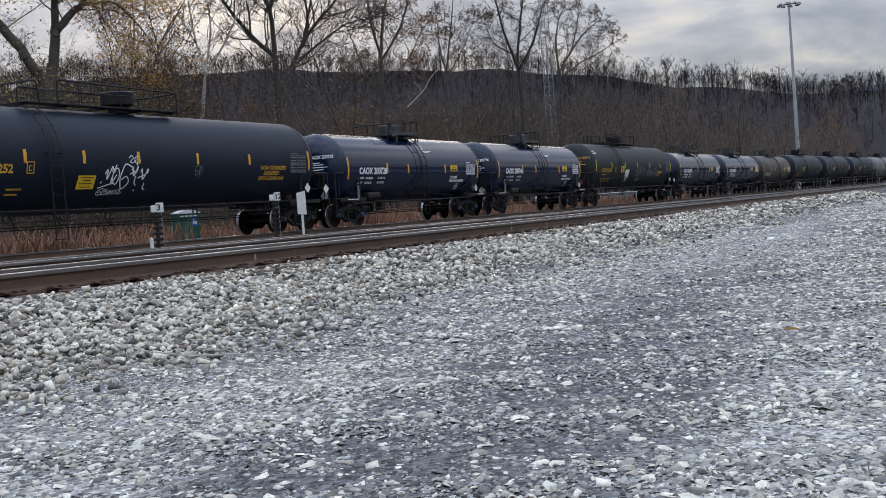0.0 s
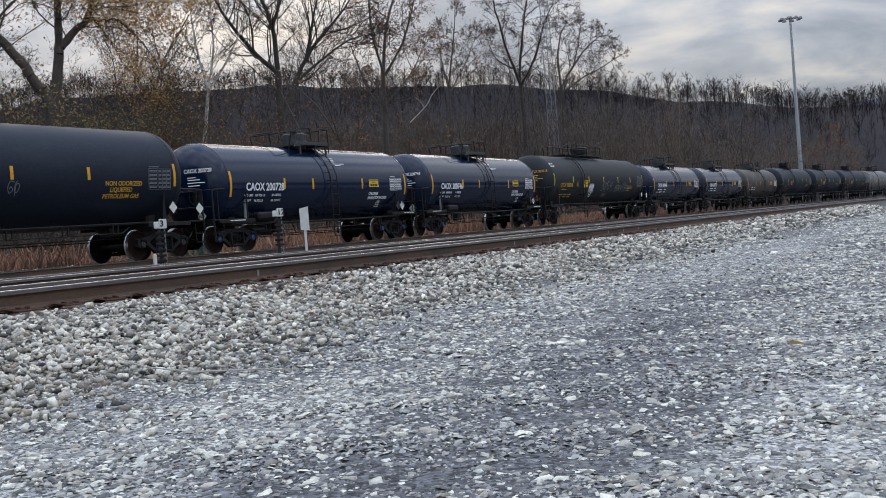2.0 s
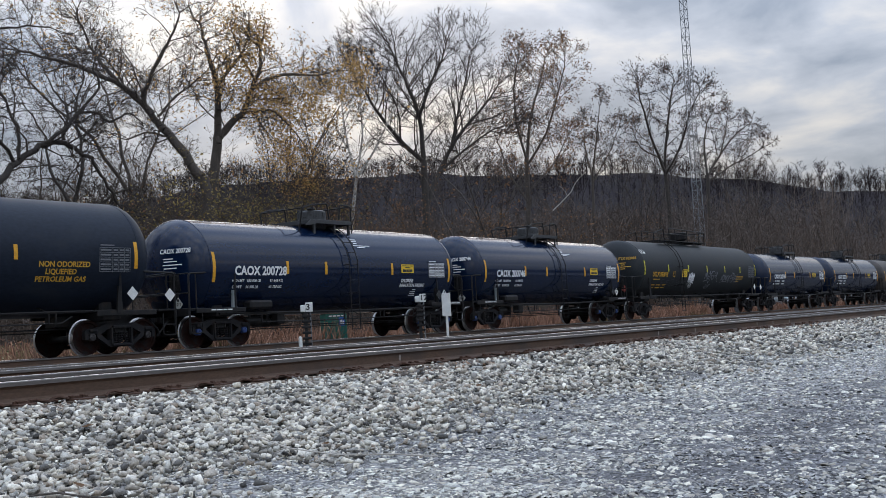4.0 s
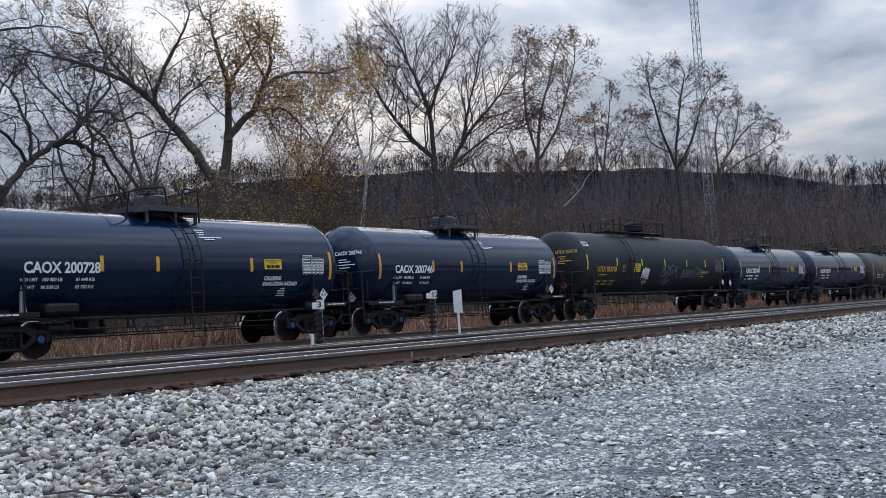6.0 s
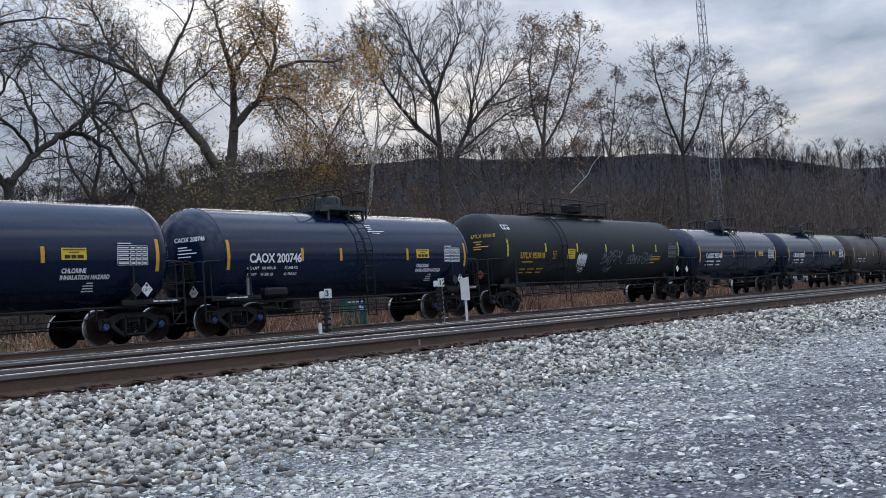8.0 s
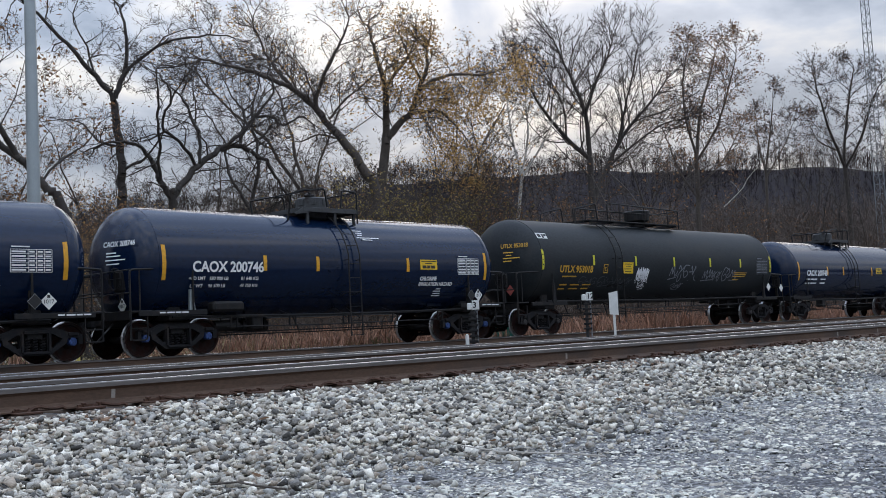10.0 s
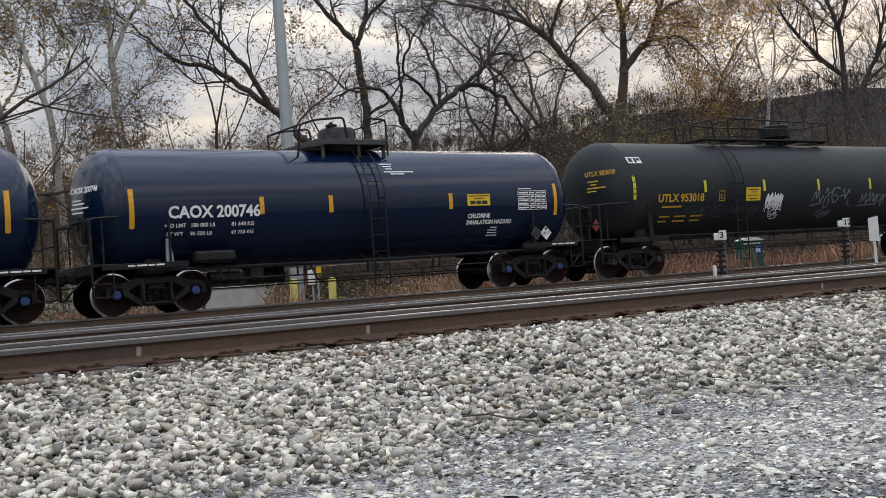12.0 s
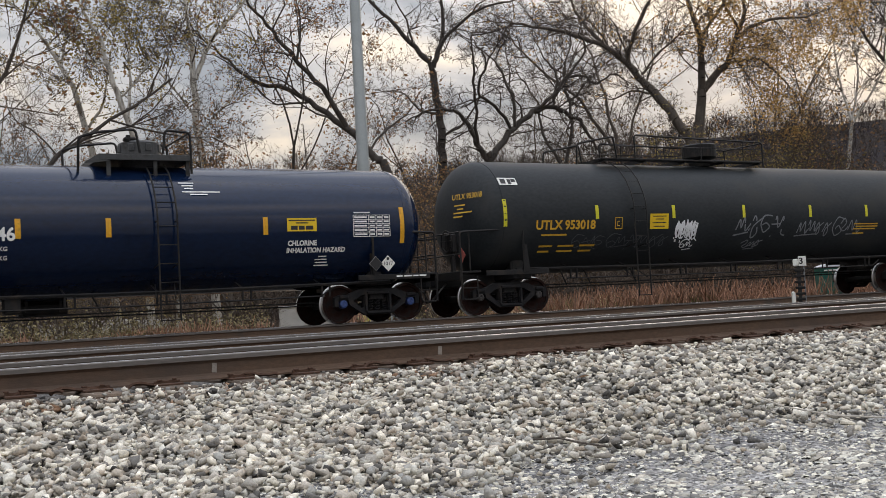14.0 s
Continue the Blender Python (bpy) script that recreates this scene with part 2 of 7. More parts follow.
M["leaf_olive"] = material("fading_olive_leaf", (0.27, 0.205, 0.07), 0.75, 0, 0.3, 1.0, 6.0, 0.0, island=0.45)
M["weed"] = material("dry_russet_weeds", (0.34, 0.185, 0.120), 0.9, 0, 0.4, 0.4, 5.0, 0.0, island=0.55)
M["grass"] = material("tired_green_grass", (0.12, 0.125, 0.04), 0.9, 0, 0.4, 0.4, 5.0, 0.0, island=0.5)
M["leaf_russet"] = material("dull_russet_leaf", (0.35, 0.185, 0.115), 0.85, 0, 0.3, 1.0, 6.0, 0.0, island=0.55)
M["leaf_dun"] = material("dun_olive_leaf", (0.20, 0.165, 0.085), 0.85, 0, 0.3, 1.0, 6.0, 0.0, island=0.6)
M["straw"] = material("bleached_straw_grass", (0.36, 0.29, 0.15), 0.9, 0, 0.4, 0.4, 5.0, 0.0, island=0.5)
M["dead_wood"] = material("bleached_dead_wood", (0.45, 0.41, 0.36), 0.85, 0, 0.25, 3.0, 30.0, 0.3)
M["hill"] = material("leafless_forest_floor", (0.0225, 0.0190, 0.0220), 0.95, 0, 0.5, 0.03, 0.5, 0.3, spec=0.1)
# the blue-grey is distance haze painted into the far forest's base colour
M["hill_far"] = material("haze_tinted_far_forest", (0.07, 0.085, 0.12), 0.95, 0, 0.3, 0.01, 0.2, 0.2)


# thin leaves let light through
for key in ("leaf_gold", "leaf_brown", "leaf_olive"):
    n, l = M[key].node_tree.nodes, M[key].node_tree.links
    b = n["Principled BSDF"]
    glow = n.new("ShaderNodeBsdfTranslucent")
    l.new(b.inputs["Base Color"].links[0].from_socket, glow.inputs["Color"])
    mixed = n.new("ShaderNodeMixShader")
    mixed.inputs[0].default_value = 0.5
    l.new(b.outputs[0], mixed.inputs[1])
    l.new(glow.outputs[0], mixed.inputs[2])
    l.new(mixed.outputs[0], n["Material Output"].inputs["Surface"])


# ---- mesh helpers ----
def mesh_from(name, verts, faces, mats, index=None, smooth=False):
    me = bpy.data.meshes.new(name)
    verts = np.asarray(verts, dtype=np.float32).reshape(-1, 3)
    if isinstance(faces, np.ndarray):
        k = faces.shape[1]
        me.vertices.add(len(verts))
        me.vertices.foreach_set("co", verts.ravel())
        me.loops.add(faces.size)
        me.loops.foreach_set("vertex_index", faces.astype(np.int32).ravel())
        me.polygons.add(len(faces))
        me.polygons.foreach_set("loop_start", np.arange(0, faces.size, k, dtype=np.int32))
        me.update(calc_edges=True)
    else:
        me.from_pydata([tuple(v) for v in verts], [], faces)
    for m in (mats if isinstance(mats, (list, tuple)) else [mats]):
        me.materials.append(m)
    if index is not None:
        me.polygons.foreach_set("material_index", np.asarray(index, dtype=np.int32))
    if smooth:
        me.polygons.foreach_set("use_smooth", np.ones(len(me.polygons), dtype=bool))
    me.update()
    return me


def part(name, bm, mat, parent=None, label="", m=None, smooth=False):
    """Links a bmesh (or a finished mesh) as one mesh object, under a thing or a part."""
    if isinstance(bm, bpy.types.Mesh):
        me = bm
    else:
        bmesh.ops.recalc_face_normals(bm, faces=bm.faces[:])
        me = bpy.data.meshes.new(name)
        bm.to_mesh(me)
        bm.free()
        me.materials.append(mat)
        if smooth:
            for p in me.polygons:
                p.use_smooth = True
            me.set_sharp_from_angle(angle=radians(38))
    ob = new(name, me)
    if parent is not None:
        ob.parent = parent
    if m is not None:
        ob.matrix_basis = m
    if label:
        tagged(ob, label)
    return ob


def box(bm, x, y, z, sx, sy, sz, bevel=0.0, m=None):
    t = Matrix.Translation((x, y, z)) @ Matrix.Diagonal((sx, sy, sz, 1))
    if m is not None:
        t = m @ t
    made = bmesh.ops.create_cube(bm, size=1, matrix=t)
    if bevel:
        edges = list({e for v in made["verts"] for e in v.link_edges})
        bmesh.ops.bevel(bm, geom=edges, offset=bevel, segments=1, affect="EDGES", profile=0.7)
    return bm


def rod(bm, a, b, r, seg=8, r2=None):
    a, b = Vector(a), Vector(b)
    way = b - a
    t = Matrix.Translation((a + b) / 2) @ way.to_track_quat("Z", "Y").to_matrix().to_4x4()
    bmesh.ops.create_cone(bm, cap_ends=True, segments=seg, radius1=r, radius2=r if r2 is None else r2, depth=way.length, matrix=t)
    return bm


def pipe(bm, points, r, seg=6):
    """A bent pipe through the points, as one skin with mitred rings."""
    pts = [Vector(p) for p in points]
    rings = []
    side = None
    for i, p in enumerate(pts):
        way = (pts[min(i + 1, len(pts) - 1)] - pts[max(i - 1, 0)]).normalized()
        if side is None:
            side = way.orthogonal().normalized()
        side = (side - way * side.dot(way)).normalized()
        up = way.cross(side)
        rings.append([bm.verts.new(p + (side * math.cos(a) + up * math.sin(a)) * r) for a in [2 * math.pi * k / seg for k in range(seg)]])
    for r1, r2 in zip(rings, rings[1:]):
        for k in range(seg):
            bm.faces.new((r1[k], r1[(k + 1) % seg], r2[(k + 1) % seg], r2[k]))
    bm.faces.new(rings[0][::-1])
    bm.faces.new(rings[-1])
    return bm


def arc(points, radius, steps=4):
    """Rounds the corners of a line of points."""
    pts = [Vector(p) for p in points]
    out = [pts[0]]
    for a, b, c in zip(pts, pts[1:], pts[2:]):
        u, v = (a - b), (c - b)
        k = min(radius, u.length * 0.45, v.length * 0.45)
        p, q = b + u.normalized() * k, b + v.normalized() * k
        for i in range(steps + 1):
            t = i / steps
            out.append(p * (1 - t) ** 2 + b * 2 * t * (1 - t) + q * t * t)
    return out + [pts[-1]]


def lathe(bm, profile, seg=40, axis="X"):
    """Turns a profile of (along, radius) round an axis."""
    rings = []
    for s, r in profile:
        ring = []
        for k in range(seg):
            a = 2 * math.pi * k / seg
            c, d = r * math.cos(a), r * math.sin(a)
            ring.append(bm.verts.new((s, c, d) if axis == "X" else ((c, s, d) if axis == "Y" else (c, d, s))))
        rings.append(ring)
    for r1, r2 in zip(rings, rings[1:]):
        for k in range(seg):
            bm.faces.new((r1[k], r1[(k + 1) % seg], r2[(k + 1) % seg], r2[k]))
    bm.faces.new(rings[0])
    bm.faces.new(rings[-1])
    return bm


def prism(bm, outline, depth, m=None):
    """A plate with the outline (x, z), from y = -depth/2 to depth/2."""
    f = [bm.verts.new((x, -depth / 2, z)) for x, z in outline]
    g = [bm.verts.new((x, depth / 2, z)) for x, z in outline]
    bm.faces.new(f)
    bm.faces.new(g[::-1])
    for k in range(len(f)):
        j = (k + 1) % len(f)
        bm.faces.new((f[k], g[k], g[j], f[j]))
    if m is not None:
        bmesh.ops.transform(bm, matrix=m, verts=f + g)
    return bm


def line_at(s, y):
    """The place and heading of the line of rails at s metres along, y metres across."""
    over = max(0.0, s - 60.0)
    return s, y - BEND * over * over, -2 * BEND * over


def along(s, y, z=0.0):
    x, yy, a = line_at(s, y)
    return pose(x, yy, z, 0, 0, math.degrees(a))


rng = np.random.default_rng(7)


# ---- ground ----
def ground_z(x, y):
    """Height of the bare ground: a gravel yard, the ballast slope, the track bed, then the flat behind the line."""
    over = np.maximum(0, x - 60.0)
    v = y + BEND * over * over
    z = np.interp(v, [-400, 0, 3.6, 5.2, 7.05, 10.1, 11.0, 15.0, 16.5, 21.0, 22.2, 26.8, 29, 40, 70], [-0.72, -0.66, -0.62, -0.55, -0.222, -0.235, -0.36, -0.30, -0.45, -0.45, -0.26, -0.26, -0.55, -0.5, -0.3])
    bumps = 0.02 * np.sin(x * 0.9 + 1.3 * y) + 0.018 * np.sin(2.3 * x - 0.7 * y + 1) + 0.012 * np.sin(5.1 * x + 3.3 * y)
    return z + bumps * np.where((v > 6.9) & (v < 28), 0.25, 1.0)


def ground_material():
    m = material("grey_gravel_and_stone_dust", (0.14, 0.145, 0.155), 0.9, 0, 0.35, 0.7, 60.0, 0.6)
    n, l = m.node_tree.nodes, m.node_tree.links
    b = n["Principled BSDF"]
    tc = n.new("ShaderNodeTexCoord")

    def cells(scale, lo, hi):
        v = n.new("ShaderNodeTexVoronoi")
        v.inputs["Scale"].default_value = scale
        l.new(tc.outputs["Object"], v.inputs["Vector"])
        s = n.new("ShaderNodeSeparateColor")
        l.new(v.outputs["Color"], s.inputs[0])
        r = n.new("ShaderNodeMapRange")
        r.inputs["To Min"].default_value, r.inputs["To Max"].default_value = lo, hi
        l.new(s.outputs[0], r.inputs["Value"])
        return v, r.outputs[0]
    v1, c1 = cells(50.0, 0.22, 3.0)
    v2, c2 = cells(14.0, 0.75, 1.35)
    mul = n.new("ShaderNodeMath"); mul.operation = "MULTIPLY"
    l.new(c1, mul.inputs[0]); l.new(c2, mul.inputs[1])
    # paler washes and darker wheel tracks that run along the yard
    mp = n.new("ShaderNodeMapping")
    mp.inputs["Scale"].default_value = (0.10, 0.62, 1)
    mp.inputs["Rotation"].default_value = (0, 0, radians(8))
    l.new(tc.outputs["Object"], mp.inputs[0])
    wash = n.new("ShaderNodeTexNoise")
    wash.inputs["Scale"].default_value, wash.inputs["Detail"].default_value = 1.0, 4.0
    l.new(mp.outputs[0], wash.inputs["Vector"])
    wr = n.new("ShaderNodeValToRGB")
    wr.color_ramp.elements[0].position, wr.color_ramp.elements[0].color = 0.40, (0.060, 0.060, 0.064, 1)
    wr.color_ramp.elements[1].position, wr.color_ramp.elements[1].color = 0.62, (0.205, 0.20, 0.192, 1)
    l.new(wash.outputs["Fac"], wr.inputs[0])
    # beyond the train the ground is earth and leaf litter
    sp = n.new("ShaderNodeSeparateXYZ")
    l.new(tc.outputs["Object"], sp.inputs[0])
    far = n.new("ShaderNodeMapRange")
    far.inputs["From Min"].default_value, far.inputs["From Max"].default_value = 26.5, 28.5
    l.new(sp.outputs["Y"], far.inputs["Value"])
    mx = n.new("ShaderNodeMix"); mx.data_type = "RGBA"
    # from the ballast on: dark soil, with shade between the stones painted in
    bed = n.new("ShaderNodeMapRange")
    bed.inputs["From Min"].default_value, bed.inputs["From Max"].default_value = 5.0, 5.6
    l.new(sp.outputs["Y"], bed.inputs["Value"])
    soil_and_gap_shade = n.new("ShaderNodeMix"); soil_and_gap_shade.data_type = "RGBA"
    l.new(bed.outputs[0], soil_and_gap_shade.inputs[0]); l.new(wr.outputs[0], soil_and_gap_shade.inputs[6])
    soil_and_gap_shade.inputs[7].default_value = (0.050, 0.046, 0.043, 1)
    l.new(far.outputs[0], mx.inputs[0]); l.new(soil_and_gap_shade.outputs[2], mx.inputs[6])
    mx.inputs[7].default_value = (0.13, 0.10, 0.072, 1)
    sc = n.new("ShaderNodeVectorMath"); sc.operation = "SCALE"
    l.new(mx.outputs[2], sc.inputs[0]); l.new(mul.outputs[0], sc.inputs["Scale"])
    l.new(sc.outputs[0], b.inputs["Base Color"])
    bp = [x for x in n if x.bl_idname == "ShaderNodeBump"][0]
    hm = n.new("ShaderNodeMath"); hm.operation = "SUBTRACT"; hm.inputs[0].default_value = 1.0
    l.new(v1.outputs["Distance"], hm.inputs[1])
    l.new(hm.outputs[0], bp.inputs["Height"])
    bp.inputs["Strength"].default_value, bp.inputs["Distance"].default_value = 0.8, 0.02
    return m


def build_ground():
    xs = np.concatenate([np.linspace(-1500, -60, 10), np.arange(-50, -4, 4.0), np.arange(-4, 40, 0.3), np.arange(40, 140, 2.0), np.linspace(140, 2500, 30)])
    ys = np.concatenate([np.linspace(-1500, -40, 10), np.arange(-30, -4, 3.0), np.arange(-4, 8, 0.25), np.arange(8, 31, 0.6), np.arange(31, 80, 6), np.linspace(80, 2500, 20)])
    gx, gy = np.meshgrid(xs, ys, indexing="ij")
    gz = ground_z(gx, gy)
    verts = np.stack([gx, gy, gz], -1).reshape(-1, 3)
    i, j = np.meshgrid(np.arange(len(xs) - 1), np.arange(len(ys) - 1), indexing="ij")
    a = (i * len(ys) + j).ravel()
    faces = np.stack([a, a + len(ys), a + len(ys) + 1, a + 1], 1)
    ob = new("ground", mesh_from("ground", verts, faces, ground_material(), smooth=True))
    return tagged(ob, "grey gravel yard sloping up to ballasted railway tracks", "ground", kind="structure")


ground = build_ground()


# chips that lie pressed into the dust: a broad top and sloping broken sides
SHARD_V = np.array([[1, 0.1, -0.5], [0.1, 1, -0.5], [-1, -0.1, -0.5], [-0.1, -1, -0.5], [0.7, 0.1, 0.5], [0.05, 0.7, 0.5], [-0.7, -0.1, 0.5], [-0.1, -0.7, 0.5]])
SHARD_F = np.array([[0, 1, 5], [0, 5, 4], [1, 2, 6], [1, 6, 5], [2, 3, 7], [2, 7, 6], [3, 0, 4], [3, 4, 7], [4, 5, 6], [4, 6, 7]])


def chip_shapes(count, flat, seed):
    """The smallest chips: a low broken point on four corners."""
    r = np.random.default_rng(seed)
    base = np.array([[1, 0, -0.4], [0, 1, -0.4], [-1, 0, -0.4], [0, -1, -0.4], [0.1, 0.1, 0.7]])
    face = np.array([[0, 1, 4], [1, 2, 4], [2, 3, 4], [3, 0, 4]])
    return [((base + r.normal(0, 0.2, base.shape)) * np.array([1.2, 0.9, flat]) * r.uniform(0.8, 1.2, 3), face) for k in range(count)]


def shard_shapes(count, flat, seed):
    """Flat chips of gravel with a broad worn top."""
    r = np.random.default_rng(seed)
    out = []
    for k in range(count):
        v = SHARD_V + r.normal(0, 0.2, SHARD_V.shape) * np.array([1, 1, 0.6])
        out.append((v * np.array([1.2, 0.95, flat]) * r.uniform(0.8, 1.2, 3), SHARD_F))
    return out


def stone_shapes(count, flat, seed):
    """Crushed stones: skewed blocks with some corners broken off, so that every one has its own facets."""
    r = np.random.default_rng(seed)
    out = []
    for k in range(count):
        v = np.array([(a, b, c) for a in (-1, 1) for b in (-1, 1) for c in (-1, 1)], dtype=float) + r.normal(0, 0.24, (8, 3))
        v[r.choice(8, 3, replace=False)] *= r.uniform(0.35, 0.75, (3, 1))
        v = v * np.array([0.78, 0.58, flat * 0.82]) * r.uniform(0.8, 1.2, 3)
        bm = bmesh.new()
        for p in v:
            bm.verts.new(p)
        bmesh.ops.convex_hull(bm, input=bm.verts[:])
        for loose in [q for q in bm.verts if not q.link_faces]:
            bm.verts.remove(loose)
        bmesh.ops.triangulate(bm, faces=bm.faces[:])
        bmesh.ops.recalc_face_normals(bm, faces=bm.faces[:])
        bm.verts.index_update()
        out.append((np.array([q.co[:] for q in bm.verts]), np.array([[q.index for q in f.verts] for f in bm.faces])))
        bm.free()
    return out


def turns(n, tilt, r):
    """Random turns: any heading, and a tilt off level."""
    a, b, c = r.uniform(0, 2 * np.pi, n), r.normal(0, tilt, n), r.normal(0, tilt, n)
    ca, sa, cb, sb, cc, sc = np.cos(a), np.sin(a), np.cos(b), np.sin(b), np.cos(c), np.sin(c)
    o, z = np.ones(n), np.zeros(n)
    rz = np.stack([np.stack([ca, -sa, z], -1), np.stack([sa, ca, z], -1), np.stack([z, z, o], -1)], 1)
    rx = np.stack([np.stack([o, z, z], -1), np.stack([z, cb, -sb], -1), np.stack([z, sb, cb], -1)], 1)
    ry = np.stack([np.stack([cc, z, sc], -1), np.stack([z, o, z], -1), np.stack([-sc, z, cc], -1)], 1)
    return rz @ rx @ ry


def scatter_stones(name, x, y, size, shapes, mat, tilt, sink, seed, label, heap=0.0):
    """Strews the shapes over the ground; heap: how far the topmost lie above the lowest."""
    r = np.random.default_rng(seed)
    n = len(x)
    which = r.integers(0, len(shapes), n)
    turn = turns(n, tilt, r)
    centre = np.stack([x, y, ground_z(x, y) + size * sink + heap * r.uniform(0, 1, n) ** 2], -1)
    verts, faces, base = [], [], 0
    for k, (sv, sf) in enumerate(shapes):
        on = which == k
        m = int(on.sum())
        v = np.einsum("nij,kj->nki", turn[on], sv) * size[on][:, None, None] + centre[on][:, None, :]
        verts.append(v.reshape(-1, 3))
        faces.append((sf[None] + (np.arange(m) * len(sv))[:, None, None]).reshape(-1, 3) + base)
        base += m * len(sv)
    ob = new(name, mesh_from(name, np.concatenate(verts), np.concatenate(faces), mat))
    return tagged(ob, label, "stones", kind="stuff")


def edge_y(x):
    """Where the loose ballast ends and the packed gravel yard begins."""
    return np.interp(x, [-3, 1, 2.2, 3, 4, 6, 9, 13, 20, 40], [4.0, 4.5, 4.9, 5.15, 5.3, 5.45, 5.7, 5.75, 6.0, 6.2]) + 0.18 * np.sin(x * 1.7) + 0.12 * np.sin(x * 4.1 + 1)


def layers():
    r = np.random.default_rng(3)
    chunky = stone_shapes(26, 0.52, 5)
    flats = shard_shapes(24, 0.42, 6)
    xs, ys, ss = [], [], []
    # loose ballast on the slope, in two layers, thinner further off
    for x0, x1, per, grow in ((0.0, 4.5, 1900, 1.0), (4.5, 9, 1500, 1.03), (9, 16, 760, 1.15), (16, 28, 330, 1.4), (28, 60, 80, 2.2)):
        n = int((x1 - x0) * 4.0 * per)
        x, y = r.uniform(x0, x1, n), r.uniform(3.1, 7.42, n)
        d = y - edge_y(x)
        keep = ((d > 0) | (r.uniform(size=n) < np.exp(d * 3.2) * 0.75)) & (x * x + y * y > 7.5)
        x, y = x[keep], y[keep]
        s = np.clip(r.lognormal(np.log(0.0205), 0.36, len(x)), 0.009, 0.040) * grow
        s = np.where(y > 7.05, s * 0.7, s)
        xs.append(x); ys.append(y); ss.append(s)
    x, y, s = np.concatenate(xs), np.concatenate(ys), np.concatenate(ss)
    near_rail = r.uniform(size=len(x)) < np.clip((y - 6.55) / 0.75, 0, 0.9)
    scatter_stones("rusty_stones", x[near_rail], y[near_rail], s[near_rail], chunky, M["rusty"], 0.45, 0.3, 14, "rust-stained crushed stones along the rail")
    x, y, s = x[~near_rail], y[~near_rail], s[~near_rail]
    scatter_stones("ballast_stones", x, y, s, chunky, M["ballast"], 0.34, 0.50, 11, "loose pale and dark grey crushed ballast stones", 0.035)
    # stones between the rails and between the tracks
    n = 4500
    x, y = r.uniform(0, 60, n), np.where(r.uniform(size=n) < 0.5, r.uniform(7.95, 10.6, n), r.uniform(10.6, 21.5, n))
    scatter_stones("track_bed_stones", x, y, np.clip(r.lognormal(np.log(0.035), 0.3, n), 0.015, 0.06), chunky, M["bed"], 0.5, 0.0, 12, "grey ballast stones between the rails")
    # the yard: packed flat gravel, thicker in drifts than in the wheel tracks
    xs, ys, ss = [], [], []
    for x0, x1, y0, y1, per, grow in ((-6, 1.5, -7, 3.6, 40, 1.6), (1.5, 9, -7, -2.5, 60, 1.6), (1.5, 9, -2.5, 0, 60, 1.6), (1.5, 6, 0, 5.7, 1750, 1.05), (6, 9, 0, 5.9, 1100, 1.15), (9, 18, 0, 6.2, 760, 1.28), (18, 40, 0.5, 6.4, 150, 2.1), (40, 90, 0, 6.0, 16, 4.0), (9, 60, -12, 0, 6, 3.0)):
        n = int((x1 - x0) * (y1 - y0) * per)
        x, y = r.uniform(x0, x1, n), r.uniform(y0, y1, n)
        u = y - 0.10 * x
        drift = 0.5 + 0.5 * np.sin(u * 2.1 + 0.6 * np.sin(x * 0.35) + 0.9)
        drift = np.maximum(drift, np.clip(1.15 - (edge_y(x) - y) / 1.1, 0, 1))
        keep = (r.uniform(size=n) < 0.30 + 0.70 * drift ** 1.5) & ((x < 1.5) | (y < 0) | (x * x + y * y > 7.5))
        x, y = x[keep], y[keep]
        s = np.clip(r.lognormal(np.log(0.0103), 0.46, len(x)), 0.005, 0.034) * grow
        xs.append(x); ys.append(y); ss.append(s)
    x, y, s = np.concatenate(xs), np.concatenate(ys), np.concatenate(ss)
    scatter_stones("yard_gravel", x, y, s, flats, M["gravel"], 0.22, 0.10, 13, "pale flat gravel pressed into dark stone dust")
    # smaller dark chips everywhere between them
    xs, ys, ss = [], [], []
    for x0, x1, y0, y1, per, grow in ((1.5, 6, 0, 5.6, 1700, 1.05), (6, 10, 0, 5.8, 950, 1.3), (10, 18, 0, 6.2, 330, 1.7)):
        n = int((x1 - x0) * (y1 - y0) * per)
        x, y = r.uniform(x0, x1, n), r.uniform(y0, y1, n)
        keep = (x * x + y * y > 7.5) & (y < edge_y(x))
        x, y = x[keep], y[keep]
        xs.append(x); ys.append(y); ss.append(np.clip(r.lognormal(np.log(0.0095), 0.35, len(x)), 0.005, 0.022) * grow)
    x, y, s = np.concatenate(xs), np.concatenate(ys), np.concatenate(ss)
    scatter_stones("stone_chips", x, y, s, chip_shapes(20, 0.55, 16), M["fines"], 0.25, 0.08, 15, "small dark stone chips packed between pale gravel")


def loose_pieces():
    """The stones on the ballast slope that lie nearest to the viewer, each one a piece of its own."""
    r = np.random.default_rng(29)
    meshes = [mesh_from("stone", v, f, M["ballast_piece"]) for v, f in stone_shapes(12, 0.52, 9)]
    for k in range(300):
        x, y = r.uniform(2.4, 8.0), r.uniform(4.6, 6.9)
        s = float(np.clip(r.lognormal(np.log(0.026), 0.25), 0.018, 0.042))
        ob = part("stone", meshes[k % 12], None, ground)
        ob.matrix_basis = pose(x, y, float(ground_z(np.array(x), np.array(y))) + 0.035 + s * 0.4, r.uniform(-25, 25), r.uniform(-25, 25), r.uniform(0, 360)) @ Matrix.Diagonal((s, s, s, 1))


layers()


# ---- tracks ----
def rail_profile():
    half = [(0.076, -0.181), (0.076, -0.170), (0.020, -0.150), (0.0085, -0.135), (0.0085, -0.062), (0.020, -0.048), (0.037, -0.040), (0.0375, -0.010), (0.030, -0.002), (0.018, 0.0)]
    return half + [(-y, z) for y, z in half[::-1]]


